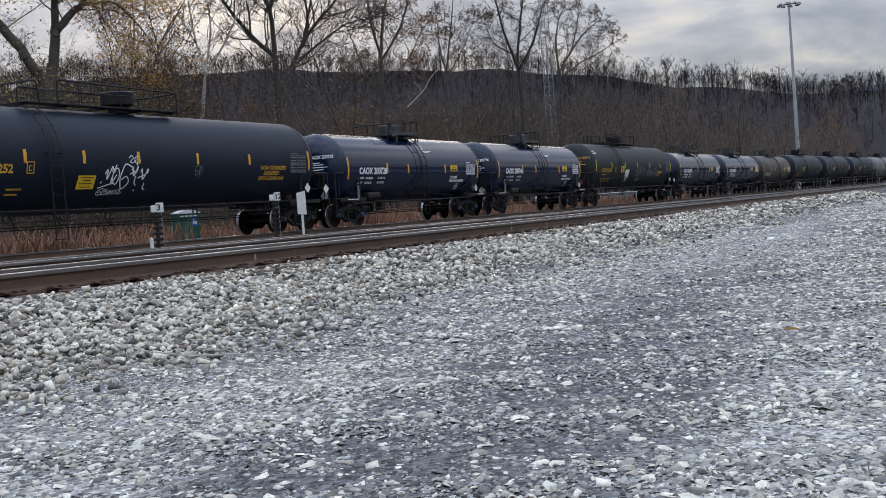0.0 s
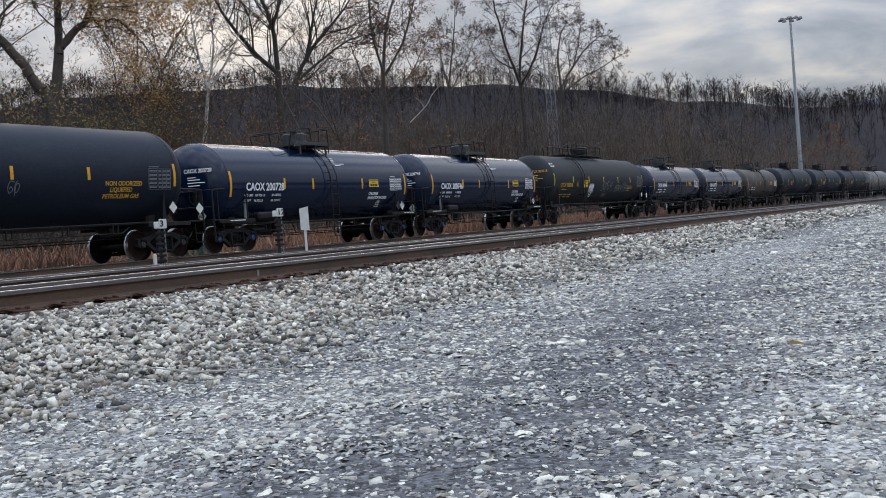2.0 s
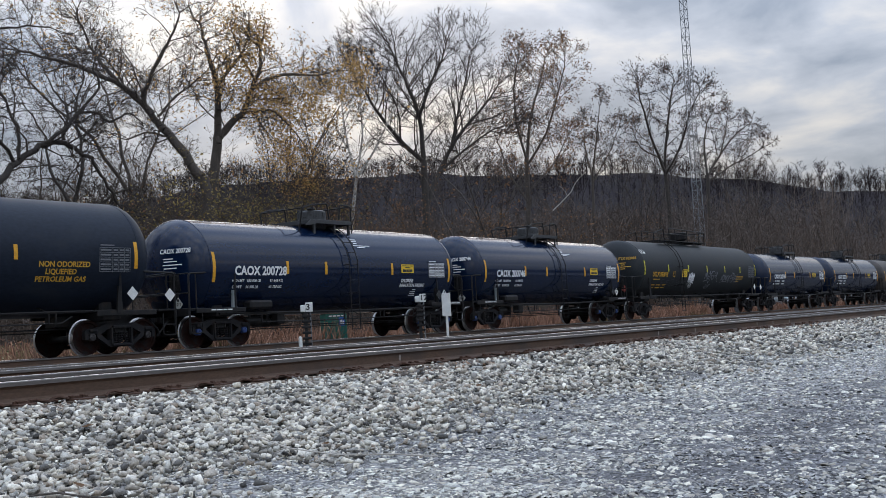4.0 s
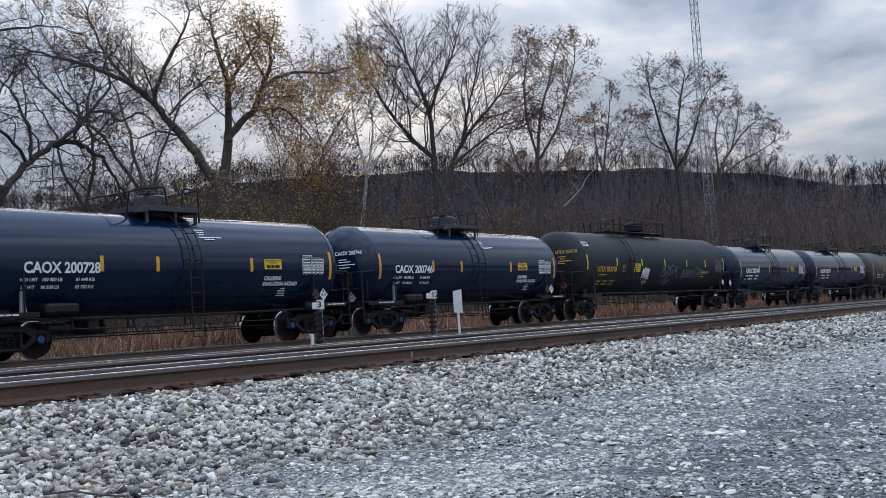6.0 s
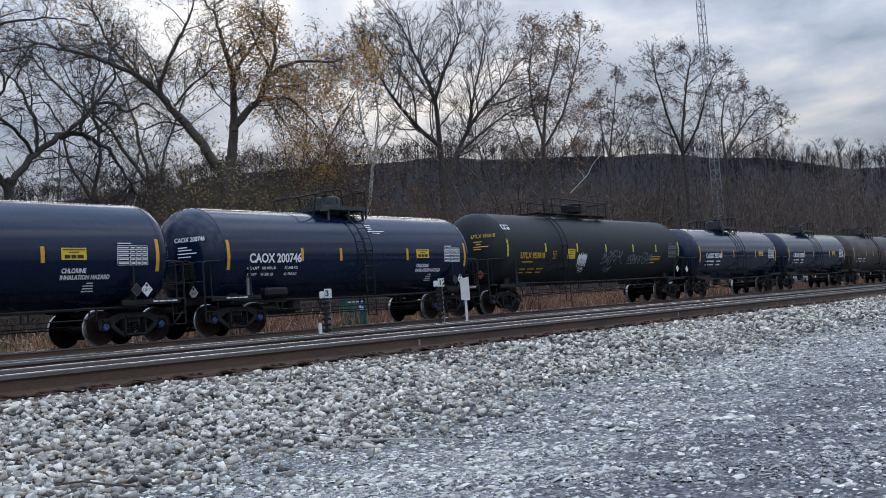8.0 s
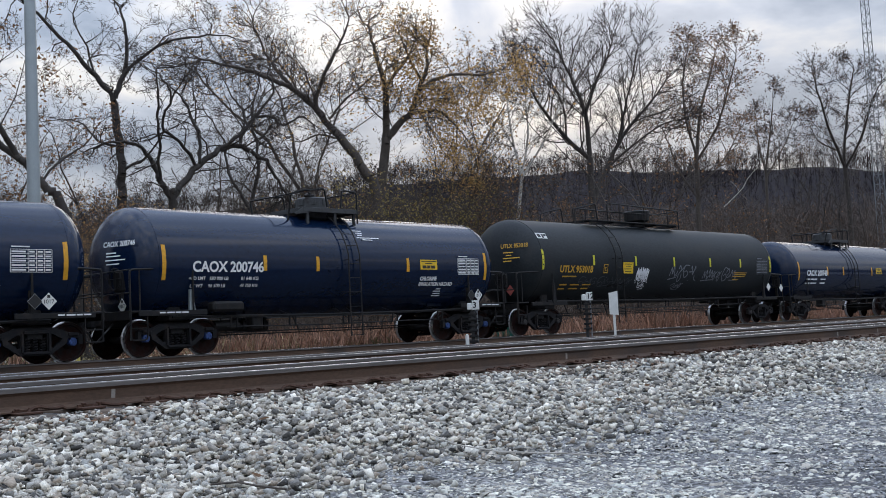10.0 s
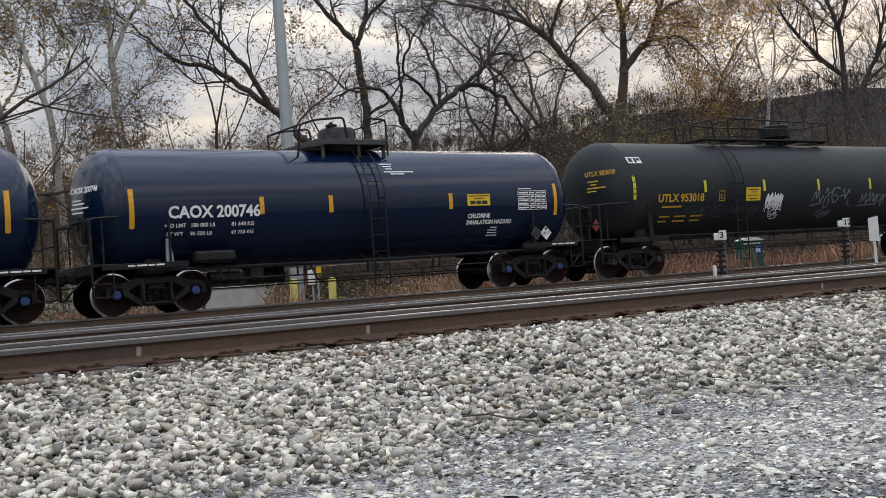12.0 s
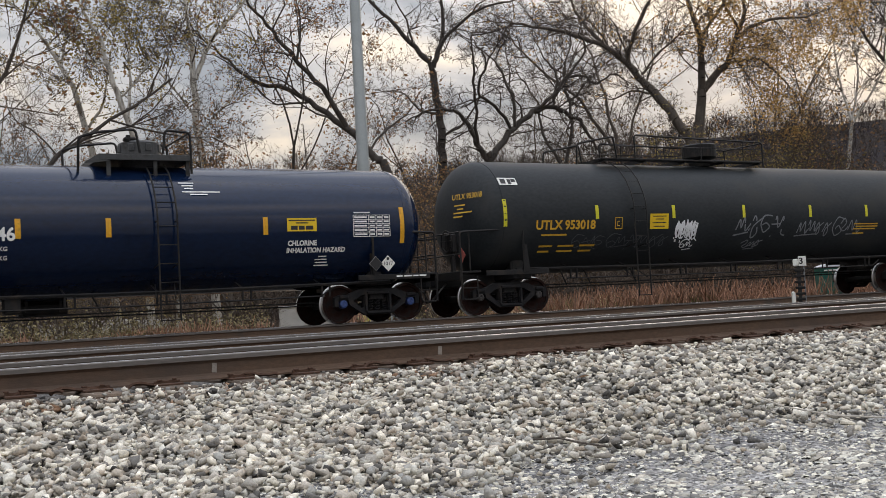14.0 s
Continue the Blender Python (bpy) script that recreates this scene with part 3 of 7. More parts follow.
def rail(y, start=-40.0, end=420.0, shiny=True):
    """One rail along the line, rusty below and polished on top."""
    prof = rail_profile()
    stations = np.concatenate([np.arange(start, 60, 10.0), np.arange(60, end + 1, 6.0)])
    verts, faces, index = [], [], []
    k = len(prof)
    for s in stations:
        x, yy, a = line_at(s, y)
        for p, z in prof:
            verts.append((x - p * math.sin(a), yy + p * math.cos(a), z))
    for i in range(len(stations) - 1):
        for j in range(k):
            a, b = i * k + j, i * k + (j + 1) % k
            faces.append((a, b, b + k, a + k))
            lo, hi = prof[j], prof[(j + 1) % k]
            top = min(lo[1], hi[1])
            index.append(2 if top > -0.004 else (1 if top > -0.045 else 0))
    me = mesh_from("rail", verts, faces, [M["rail_web"], M["rail_head"], M["rail_top"]], index)
    return me


def tie_mesh():
    bm = bmesh.new()
    box(bm, 0, 0, -0.275, 0.225, 2.60, 0.17, bevel=0.012)
    me = bpy.data.meshes.new("tie")
    bmesh.ops.recalc_face_normals(bm, faces=bm.faces[:])
    bm.to_mesh(me); bm.free()
    me.materials.append(M["tie"])
    return me


def plate_mesh():
    bm = bmesh.new()
    box(bm, 0, 0, -0.185, 0.19, 0.36, 0.018, bevel=0.004)
    for sy in (-1, 1):
        box(bm, 0, sy * 0.088, -0.168, 0.18, 0.02, 0.02)
    me = bpy.data.meshes.new("tie_plate")
    bm.to_mesh(me); bm.free()
    me.materials.append(M["spike"])
    return me


def spike_mesh():
    bm = bmesh.new()
    box(bm, 0, 0, -0.178, 0.017, 0.017, 0.04)
    box(bm, 0, 0.008, -0.160, 0.034, 0.040, 0.014, bevel=0.004)
    me = bpy.data.meshes.new("spike")
    bm.to_mesh(me); bm.free()
    me.materials.append(M["spike"])
    return me


def anchor_mesh():
    """The sprung clip that grips the rail foot beside a tie, a bent bar with a lip that stands up."""
    bm = bmesh.new()
    pipe(bm, arc([(-0.15, -0.10, -0.19), (-0.11, -0.088, -0.160), (-0.05, -0.084, -0.150), (0.01, -0.096, -0.168), (0.08, -0.10, -0.176), (0.13, -0.095, -0.166), (0.16, -0.10, -0.185)], 0.03, 3), 0.0125, 5)
    me = bpy.data.meshes.new("rail_anchor")
    bm.to_mesh(me); bm.free()
    me.materials.append(M["spike"])
    return me


TIE, PLATE, SPIKE, ANCHOR = tie_mesh(), plate_mesh(), spike_mesh(), anchor_mesh()


def track(centre, ties, label, fastened):
    base = new("railway_track")
    tagged(base, label, "railway track", group="parallel railway tracks")
    for side in (-1, 1):
        part("rail", rail(centre + side * 0.755), None, base)
    r = random.Random(int(centre * 10))
    s = ties[0]
    while s < ties[1]:
        m = along(s, centre + r.uniform(-0.05, 0.05), r.uniform(-0.008, 0.004)) @ pose(0, 0, 0, 0, 0, r.uniform(-1.2, 1.2))
        part("tie", TIE, None, base, m=m)
        if fastened and s < fastened:
            near = along(s, centre - 0.755)
            part("tie_plate", PLATE, None, base, m=near @ pose(r.uniform(-0.02, 0.02), 0, 0))
            for dx in (-0.06, 0.055):
                part("spike", SPIKE, None, base, m=near @ pose(dx + r.uniform(-0.01, 0.01), -0.098, r.uniform(0, 0.012), 0, r.uniform(-6, 6), r.uniform(-12, 12)))
            if r.random() < 0.9:
                part("rail_anchor", ANCHOR, None, base, m=near @ pose(0.135 * r.choice((-1, 1)), 0, r.uniform(-0.006, 0.006), r.uniform(-4, 4), 0, r.uniform(-8, 8)))
        s += 0.51 + r.uniform(-0.03, 0.03)
    return base


near_track = track(8.455, (-1, 46), "railway track with rust-brown rails on timber ties", 26)
track(12.9, (4, 46), "railway track with worn grey rails in ballast", 0)
track(LANE, (6, 60), "railway track that carries the tank car train", 0)
# paint marks on the web of the near rail
for s in (2.43, 4.30, 10.0, 17.2, 18.8, 22.1, 23.1, 24.2):
    bm = bmesh.new()
    box(bm, 0, 0, -0.098, 0.035, 0.004, 0.068, bevel=0.001)
    part("weld_mark", bm, M["chalk"], near_track, "pale paint mark on the rail web", m=along(s, 7.70 - 0.0085) @ pose(0, 0, 0, 0, 4, 0))


# ---- the train ----
def tank_mesh(half, r, head, seg=56):
    bm = bmesh.new()
    prof = []
    for k in range(11):
        a = math.pi / 2 * k / 10
        prof.append((-half - head * math.cos(a), max(0.02, r * math.sin(a) ** 0.82)))
    for x in (-half * 0.999, -half / 3, half / 3, half * 0.999):
        prof.append((x, r))
    prof += [(-s, q) for s, q in prof[10::-1]]
    lathe(bm, prof, seg)
    return bm


def on_side(x, z, r, cz, out=0.006):
    """The pose of a flat thing on the near flank of a tank of radius r: its x along the car, its y up the skin."""
    a = math.asin(max(-1, min(1, (z - cz) / r)))
    return Matrix.Translation((x, -(r + out) * math.cos(a), cz + (r + out) * math.sin(a))) @ Matrix.Rotation(radians(90) - a, 4, "X")


def panel(bm, w, h, t=0.004, x=0, y=0):
    box(bm, x, y, 0, w, h, t)
    return bm


def curved_strip(bm, x, z0, z1, w, r, cz, out=0.006, steps=6):
    """A band of tape that follows the skin between two heights."""
    a0, a1 = math.asin((z0 - cz) / r), math.asin((z1 - cz) / r)
    rows = []
    for k in range(steps + 1):
        a = a0 + (a1 - a0) * k / steps
        rows.append([bm.verts.new((x + s * w / 2, -(r + o) * math.cos(a), cz + (r + o) * math.sin(a))) for s, o in ((-1, out), (1, out), (1, 0.0), (-1, 0.0))])
    for p, q in zip(rows, rows[1:]):
        for k in range(4):
            bm.faces.new((p[k], p[(k + 1) % 4], q[(k + 1) % 4], q[k]))
    bm.faces.new(rows[0])
    bm.faces.new(rows[-1][::-1])


def letters(text, size, mat, parent, m, name="lettering", thin=0.0, squeeze=1.0, label=""):
    cu = bpy.data.curves.new(name, "FONT")
    cu.body, cu.size, cu.offset = text, size, thin
    cu.align_x, cu.align_y = "LEFT", "CENTER"
    cu.extrude, cu.resolution_u = 0.002, 3
    tmp = bpy.data.objects.new(name, cu)
    scene.collection.objects.link(tmp)
    me = bpy.data.meshes.new_from_object(tmp.evaluated_get(bpy.context.evaluated_depsgraph_get()))
    bpy.data.objects.remove(tmp)
    bpy.data.curves.remove(cu)
    me.transform(Matrix.Diagonal((squeeze, 1, 1, 1)))
    me.materials.clear()
    me.materials.append(mat)
    return part(name, me, None, parent, label, m)


def bars(parent, m, rows, mat, name="small_print", h=0.045):
    """Lines of print too small to read, each a bar of its own: rows of (x, y, width)."""
    for x, y, w in rows:
        bm = bmesh.new()
        panel(bm, w, h, 0.004, x + w / 2, y)
        part(name, bm, mat, parent, "", m)


def wheel_mesh():
    bm = bmesh.new()
    # rim with flange, dished plate and hub, turned round y; the outer face looks to -y
    prof = [(-0.070, 0.05), (-0.075, 0.12), (-0.020, 0.16), (0.000, 0.26), (-0.030, 0.37), (-0.062, 0.39), (-0.064, 0.448)]
    lathe(bm, prof + [(0.035, 0.457), (0.045, 0.483), (0.072, 0.480), (0.070, 0.39), (0.035, 0.37), (0.045, 0.16), (0.10, 0.12), (0.10, 0.05)], 36, "Y")
    bmesh.ops.recalc_face_normals(bm, faces=bm.faces[:])
    me = bpy.data.meshes.new("wheel")
    bm.to_mesh(me); bm.free()
    me.materials.append(M["wheel_steel"]); me.materials.append(M["tread"])
    for p in me.polygons:
        c = p.center
        q = math.hypot(c.x, c.z)
        p.material_index = 1 if (q > 0.44 and c.y < 0.05) or (q > 0.46) else 0
        p.use_smooth = True
    me.set_sharp_from_angle(angle=radians(35))
    return me


def cap_mesh(mat):
    bm = bmesh.new()
    lathe(bm, [(-0.17, 0.02), (-0.17, 0.075), (-0.155, 0.095), (-0.02, 0.100), (0.0, 0.085)], 18, "Y")
    for k in range(3):
        a = 2 * math.pi * k / 3 + 0.4
        rod(bm, (0.05 * math.cos(a), -0.19, 0.05 * math.sin(a)), (0.05 * math.cos(a), -0.165, 0.05 * math.sin(a)), 0.020, 6)
    bmesh.ops.recalc_face_normals(bm, faces=bm.faces[:])
    me = bpy.data.meshes.new("bearing_cap")
    bm.to_mesh(me); bm.free()
    me.materials.append(mat)
    return me


def axle_mesh():
    bm = bmesh.new()
    lathe(bm, [(-0.98, 0.06), (-0.80, 0.07), (-0.70, 0.10), (-0.55, 0.085), (0.55, 0.085), (0.70, 0.10), (0.80, 0.07), (0.98, 0.06)], 16, "Y")
    bmesh.ops.recalc_face_normals(bm, faces=bm.faces[:])
    me = bpy.data.meshes.new("wheelset")
    bm.to_mesh(me); bm.free()
    me.materials.append(M["frame_black"])
    return me


def side_frame_mesh():
    """A cast three-piece truck side: arched over the bearings, with two windows and a spring opening."""
    bm = bmesh.new()
    t = 0.13
    outer = [(-1.12, 0.40), (-1.12, 0.62), (-0.98, 0.68), (-0.78, 0.68), (-0.45, 0.80), (0.45, 0.80), (0.78, 0.68), (0.98, 0.68), (1.12, 0.62), (1.12, 0.40),
             (1.02, 0.40), (1.02, 0.55), (0.76, 0.55), (0.74, 0.44), (0.34, 0.18), (-0.34, 0.18), (-0.74, 0.44), (-0.76, 0.55), (-1.02, 0.55), (-1.02, 0.40)]
    holes = [[(-0.64, 0.53), (-0.40, 0.66), (-0.36, 0.64), (-0.36, 0.36), (-0.42, 0.34)], [(0.64, 0.53), (0.42, 0.34), (0.36, 0.36), (0.36, 0.64), (0.40, 0.66)], [(-0.27, 0.28), (0.27, 0.28), (0.27, 0.66), (-0.27, 0.66)]]
    edges = []
    for ring in [outer] + holes:
        vs = [bm.verts.new((x, -t / 2, z)) for x, z in ring]
        edges += [bm.edges.new((vs[k], vs[(k + 1) % len(vs)])) for k in range(len(vs))]
    got = bmesh.ops.triangle_fill(bm, use_beauty=True, use_dissolve=False, edges=edges)
    faces = [g for g in got["geom"] if isinstance(g, bmesh.types.BMFace)]
    ext = bmesh.ops.extrude_face_region(bm, geom=faces)
    bmesh.ops.translate(bm, vec=(0, t, 0), verts=[g for g in ext["geom"] if isinstance(g, bmesh.types.BMVert)])
    bmesh.ops.recalc_face_normals(bm, faces=bm.faces[:])
    # ribs and the tie plate under the springs
    box(bm, 0, 0, 0.235, 0.62, 0.26, 0.05, bevel=0.01)
    box(bm, 0, 0, 0.70, 0.56, 0.24, 0.08, bevel=0.015)
    for sx in (-1, 1):
        box(bm, sx * 0.315, -0.02, 0.47, 0.06, 0.20, 0.42, bevel=0.01)
        box(bm, sx * 0.89, -0.02, 0.63, 0.24, 0.20, 0.09, bevel=0.02)
    me = bpy.data.meshes.new("side_frame")
    bm.to_mesh(me); bm.free()
    me.materials.append(M["truck_steel"])
    return me


def spring_mesh():
    bm = bmesh.new()
    for sx in (-0.18, 0.0, 0.18):
        pts = [(sx + 0.065 * math.cos(a), 0.065 * math.sin(a), 0.27 + 0.30 * a / (2 * math.pi * 5)) for a in [2 * math.pi * 5 * k / 40 for k in range(41)]]
        pipe(bm, pts, 0.017, 4)
    me = bpy.data.meshes.new("spring_nest")
    bm.to_mesh(me); bm.free()
    me.materials.append(M["truck_steel"])
    return me


WHEEL, AXLE, FRAME, SPRING = wheel_mesh(), axle_mesh(), side_frame_mesh(), spring_mesh()
CAP = {"blue": cap_mesh(M["cap_blue"]), "grey": cap_mesh(M["cap_grey"])}


def add_truck(car, x, cap, sets):
    for dx in (-0.889, 0.889):
        w = part("wheelset", AXLE, None, car, m=pose(x + dx, 0, 0.457))
        for side in (-1, 1):
            part("wheel", WHEEL, None, w, "rusty steel wheel with a bright tread", m=pose(0, side * 0.775, 0, 0, 0, 0 if side < 0 else 180))
            part("bearing_cap", CAP[cap], None, w, m=pose(0, side * 0.915, 0, 0, 0, 0 if side < 0 else 180))
        sets.append((w, x + dx))
    for side in (-1, 1):
        part("side_frame", FRAME, None, car, "dusty cast steel truck side frame", m=pose(x, side * 1.0, 0))
        part("spring_nest", SPRING, None, car, m=pose(x, side * 1.0, 0))
    bm = bmesh.new()
    box(bm, x, 0, 0.62, 0.40, 2.05, 0.20, bevel=0.03)
    box(bm, x, 0, 0.42, 0.10, 1.7, 0.12, bevel=0.02)
    for dx in (-0.38, 0.38):
        box(bm, x + dx, 0, 0.38, 0.07, 1.75, 0.10, bevel=0.01)
    part("truck_bolster", bm, M["frame_black"], car)


def ladder_side(car, x, r, cz, z0=0.28, mat=None):
    """A ladder up the near flank: straight to mid height, then hugging the skin up to the platform."""
    bm = bmesh.new()
    y = -(r + 0.14)
    for sx in (-0.21, 0.21):
        pts = [(x + sx, y, z0), (x + sx, y, cz + 0.25)]
        pts += [(x + sx, -(r + 0.14) * math.cos(a), cz + (r + 0.14) * math.sin(a)) for a in [0.35, 0.6, 0.85, 1.1]]
        pipe(bm, pts, 0.020, 5)
    rung = z0 + 0.02
    while rung < cz + 0.2:
        rod(bm, (x - 0.21, y, rung), (x + 0.21, y, rung), 0.013, 5)
        rung += 0.40
    for a in (0.32, 0.56, 0.80, 1.02):
        q = (-(r + 0.14) * math.cos(a), cz + (r + 0.14) * math.sin(a))
        rod(bm, (x - 0.21, *q), (x + 0.21, *q), 0.013, 5)
    for sx in (-0.21, 0.21):
        rod(bm, (x + sx, y, cz - r * 0.55), (x + sx, -r * 0.80, cz - r * 0.60), 0.016, 5)
        rod(bm, (x + sx, y, cz + 0.1), (x + sx, -r * 0.98, cz + 0.1), 0.016, 5)
        rod(bm, (x + sx - 0.1, y, 0.78), (x + sx + 0.12, -0.75, 1.12), 0.016, 5)
    part("ladder", bm, mat or M["frame_black"], car)


def guard(bm, pts, r=0.029):
    pipe(bm, arc(pts, 0.10, 3), r, 5)


def end_gear(car, sx, half, coupler, r, cz, tall):
    """Stub sill, platform, hand rails, coupler and air hose at one end. sx is the end's sign."""
    bm = bmesh.new()
    x0, x1 = half - 1.9, coupler - 0.30
    box(bm, sx * (x0 + x1) / 2, 0, 0.92, x1 - x0, 0.44, 0.34, bevel=0.02)
    box(bm, sx * (half - 0.85), 0, 0.98, 0.55, 2.35, 0.22, bevel=0.03)
    box(bm, sx * (half - 0.85), 0, 1.22, 0.40, 1.9, 0.40, bevel=0.05)
    part("stub_sill", bm, M["frame_black"], car)
    bm = bmesh.new()
    box(bm, sx * (coupler - 0.62), 0, 1.10, 0.62, 2.75, 0.05, bevel=0.01)
    box(bm, sx * (coupler - 0.34), 0, 1.02, 0.06, 2.75, 0.22, bevel=0.01)
    for sy in (-1, 1):
        box(bm, sx * (half - 0.55), sy * 1.40, 1.05, 1.9, 0.06, 0.13, bevel=0.01)
    part("end_platform", bm, M["frame_black"], car)
    bm = bmesh.new()
    box(bm, sx * (coupler - 0.18), 0, 0.88, 0.45, 0.16, 0.20, bevel=0.04)
    box(bm, sx * (coupler - 0.03), 0.05 * sx, 0.88, 0.24, 0.30, 0.30, bevel=0.07)
    part("coupler", bm, M["truck_steel"], car, "rust-stained steel coupler knuckle")
    bm = bmesh.new()
    pipe(bm, [(sx * (coupler - 0.45), -0.40, 0.85), (sx * (coupler - 0.2), -0.42, 0.62), (sx * (coupler - 0.05), -0.32, 0.42), (sx * (coupler + 0.02), -0.15, 0.40)], 0.026, 6)
    part("air_hose", bm, M["ink"], car)
    bm = bmesh.new()
    for sy in (-1, 1):
        a, b = sx * (coupler - 0.36), sx * (half - 1.10 if tall else half - 0.75)
        guard(bm, [(a, sy * 1.36, 0.42), (a, sy * 1.36, 2.10), (b, sy * 1.42, 2.16), (b, sy * 1.42, 1.10)])
        rod(bm, (sx * (coupler - 0.62), sy * 1.36, 1.1), (sx * (coupler - 0.62), sy * 1.36, 2.12), 0.020, 5)
        # sill steps
        guard(bm, [(a, sy * 1.38, 1.0), (a, sy * 1.38, 0.42), (sx * (coupler - 0.80), sy * 1.38, 0.42), (sx * (coupler - 0.80), sy * 1.38, 1.0)], 0.020)
        rod(bm, (a, sy * 1.38, 0.70), (sx * (coupler - 0.80), sy * 1.38, 0.70), 0.018, 5)
    for zz in (1.55, 2.10):
        rod(bm, (sx * (coupler - 0.36), -1.36, zz), (sx * (coupler - 0.36), 1.36, zz), 0.020, 5)
    part("handrail", bm, M["frame_black"], car)


def brake_gear(car, half, low, slung):
    """Brake gear behind the leading truck and the grab pipe along the flank; low is the height of the tank's belly."""
    x0 = -half + 2.1
    if slung:
        bm = bmesh.new()
        rod(bm, (x0, -0.45, low - 0.18), (x0 + 0.75, -0.45, low - 0.18), 0.15, 12)
        part("brake_cylinder", bm, M["frame_black"], car)
        bm = bmesh.new()
        rod(bm, (x0 + 1.2, 0.25, low - 0.20), (x0 + 2.2, 0.25, low - 0.20), 0.17, 12)
        for s in (x0 + 1.35, x0 + 2.05):
            box(bm, s, 0.25, low - 0.10, 0.05, 0.40, 0.34)
        part("air_reservoir", bm, M["frame_black"], car)
        bm = bmesh.new()
        box(bm, x0 + 0.9, -1.05, low - 0.14, 0.34, 0.30, 0.34, bevel=0.03)
        part("valve_box", bm, M["frame_black"], car)
    bm = bmesh.new()
    for y, z in ((-0.5, low - 0.36), (0.3, low - 0.42)):
        rod(bm, (-half + 1.5, y, z), (half - 1.5, y, z), 0.018, 5)
    for s in (x0 + 0.2, x0 + 1.0, x0 + 2.6):
        rod(bm, (s, -0.5, low + 0.02), (s + 0.2, -0.5, low - 0.38), 0.022, 5)
    part("brake_rigging", bm, M["frame_black"], car)
    bm = bmesh.new()
    pipe(bm, [(-half + 0.4, -1.25, low + 0.06), (-1, -1.27, low + 0.02), (1, -1.27, low + 0.02), (half - 0.4, -1.25, low + 0.06)], 0.036, 6)
    pipe(bm, [(-half + 2.0, -1.22, low - 0.22), (-0.8, -1.24, low - 0.25), (half - 2.2, -1.22, low - 0.22), (half - 1.9, -1.22, low - 0.05)], 0.019, 5)
    k = -half + 2.1
    while k < half - 2.1:
        for dx in (0.0, 0.20):
            rod(bm, (k + dx, -1.26, low + 0.04), (k + dx, -1.24, low - 0.24), 0.026, 5)
        rod(bm, (k, -1.26, low + 0.04), (k, -0.7, low + 0.22), 0.018, 5)
        k += 1.9
    part("grab_pipe", bm, M["frame_black"], car)


def chlorine_top(car, r, cz, x=0.0):
    """Short boxed platform with bent corner rails round a squat valve housing."""
    top = cz + r
    bm = bmesh.new()
    box(bm, x - 0.20, 0, top + 0.22, 2.02, 1.86, 0.04, bevel=0.008)
    for sy in (-1, 1):
        box(bm, x - 0.20, sy * 0.95, top + 0.19, 2.02, 0.03, 0.13, bevel=0.006)
        prism(bm, [(x - 1.21, top + 0.25), (x - 1.50, top + 0.08), (x - 1.50, top + 0.04), (x - 1.0, top + 0.10)], 0.02, Matrix.Translation((0, sy * 0.95, 0)))
        for sx in (-1.0, 0.0, 0.72):
            box(bm, x + sx, sy * 0.86, top - 0.06, 0.08, 0.06, 0.56)
    for sx in (-1.21, 0.80):
        box(bm, x + sx, 0, top + 0.19, 0.03, 1.86, 0.13, bevel=0.006)
    part("top_platform", bm, M["mast_dark"], car)
    bm = bmesh.new()
    lathe(bm, [(top - 0.05, 0.44), (top + 0.30, 0.44), (top + 0.33, 0.47), (top + 0.62, 0.46), (top + 0.66, 0.40), (top + 0.67, 0.05)], 28, "Z")
    for k in range(8):
        a = k * math.pi / 4 + 0.2
        box(bm, 0, 0, 0, 0.05, 0.14, 0.17, bevel=0.01, m=Matrix.Translation((0.46 * math.cos(a), 0.46 * math.sin(a), top + 0.50)) @ Matrix.Rotation(a, 4, "Z"))
    lid = part("valve_housing", bm, M["mast_dark"], car, "squat grey-black valve housing", m=pose(x - 0.12, 0, 0))
    bm = bmesh.new()
    box(bm, -0.26, -0.22, top + 0.70, 0.26, 0.20, 0.09, bevel=0.03)
    rod(bm, (-0.30, -0.28, top + 0.64), (-0.30, -0.28, top + 0.78), 0.05, 8)
    part("lid_latch", bm, M["frame_black"], lid)
    for sy in (-1, 1):
        y = sy * 0.95
        bm = bmesh.new()
        guard(bm, [(x - 1.62, y * 0.8, top - 0.14), (x - 1.62, y, top + 0.60), (x - 1.20, y, top + 0.72), (x - 0.42, y, top + 0.80), (x - 0.34, y, top + 0.28)])
        part("platform_rail", bm, M["frame_black"], car)
        bm = bmesh.new()
        guard(bm, [(x + 0.16, y, top + 0.28), (x + 0.22, y, top + 0.80), (x + 0.78, y, top + 0.76), (x + 0.78, y, top - 0.16)])
        part("platform_rail", bm, M["frame_black"], car)
    for sx, z in ((-1.62, 0.60), (0.78, 0.76)):
        bm = bmesh.new()
        rod(bm, (x + sx, -0.95, top + z), (x + sx, 0.95, top + z), 0.022, 5)
        part("platform_rail", bm, M["frame_black"], car)


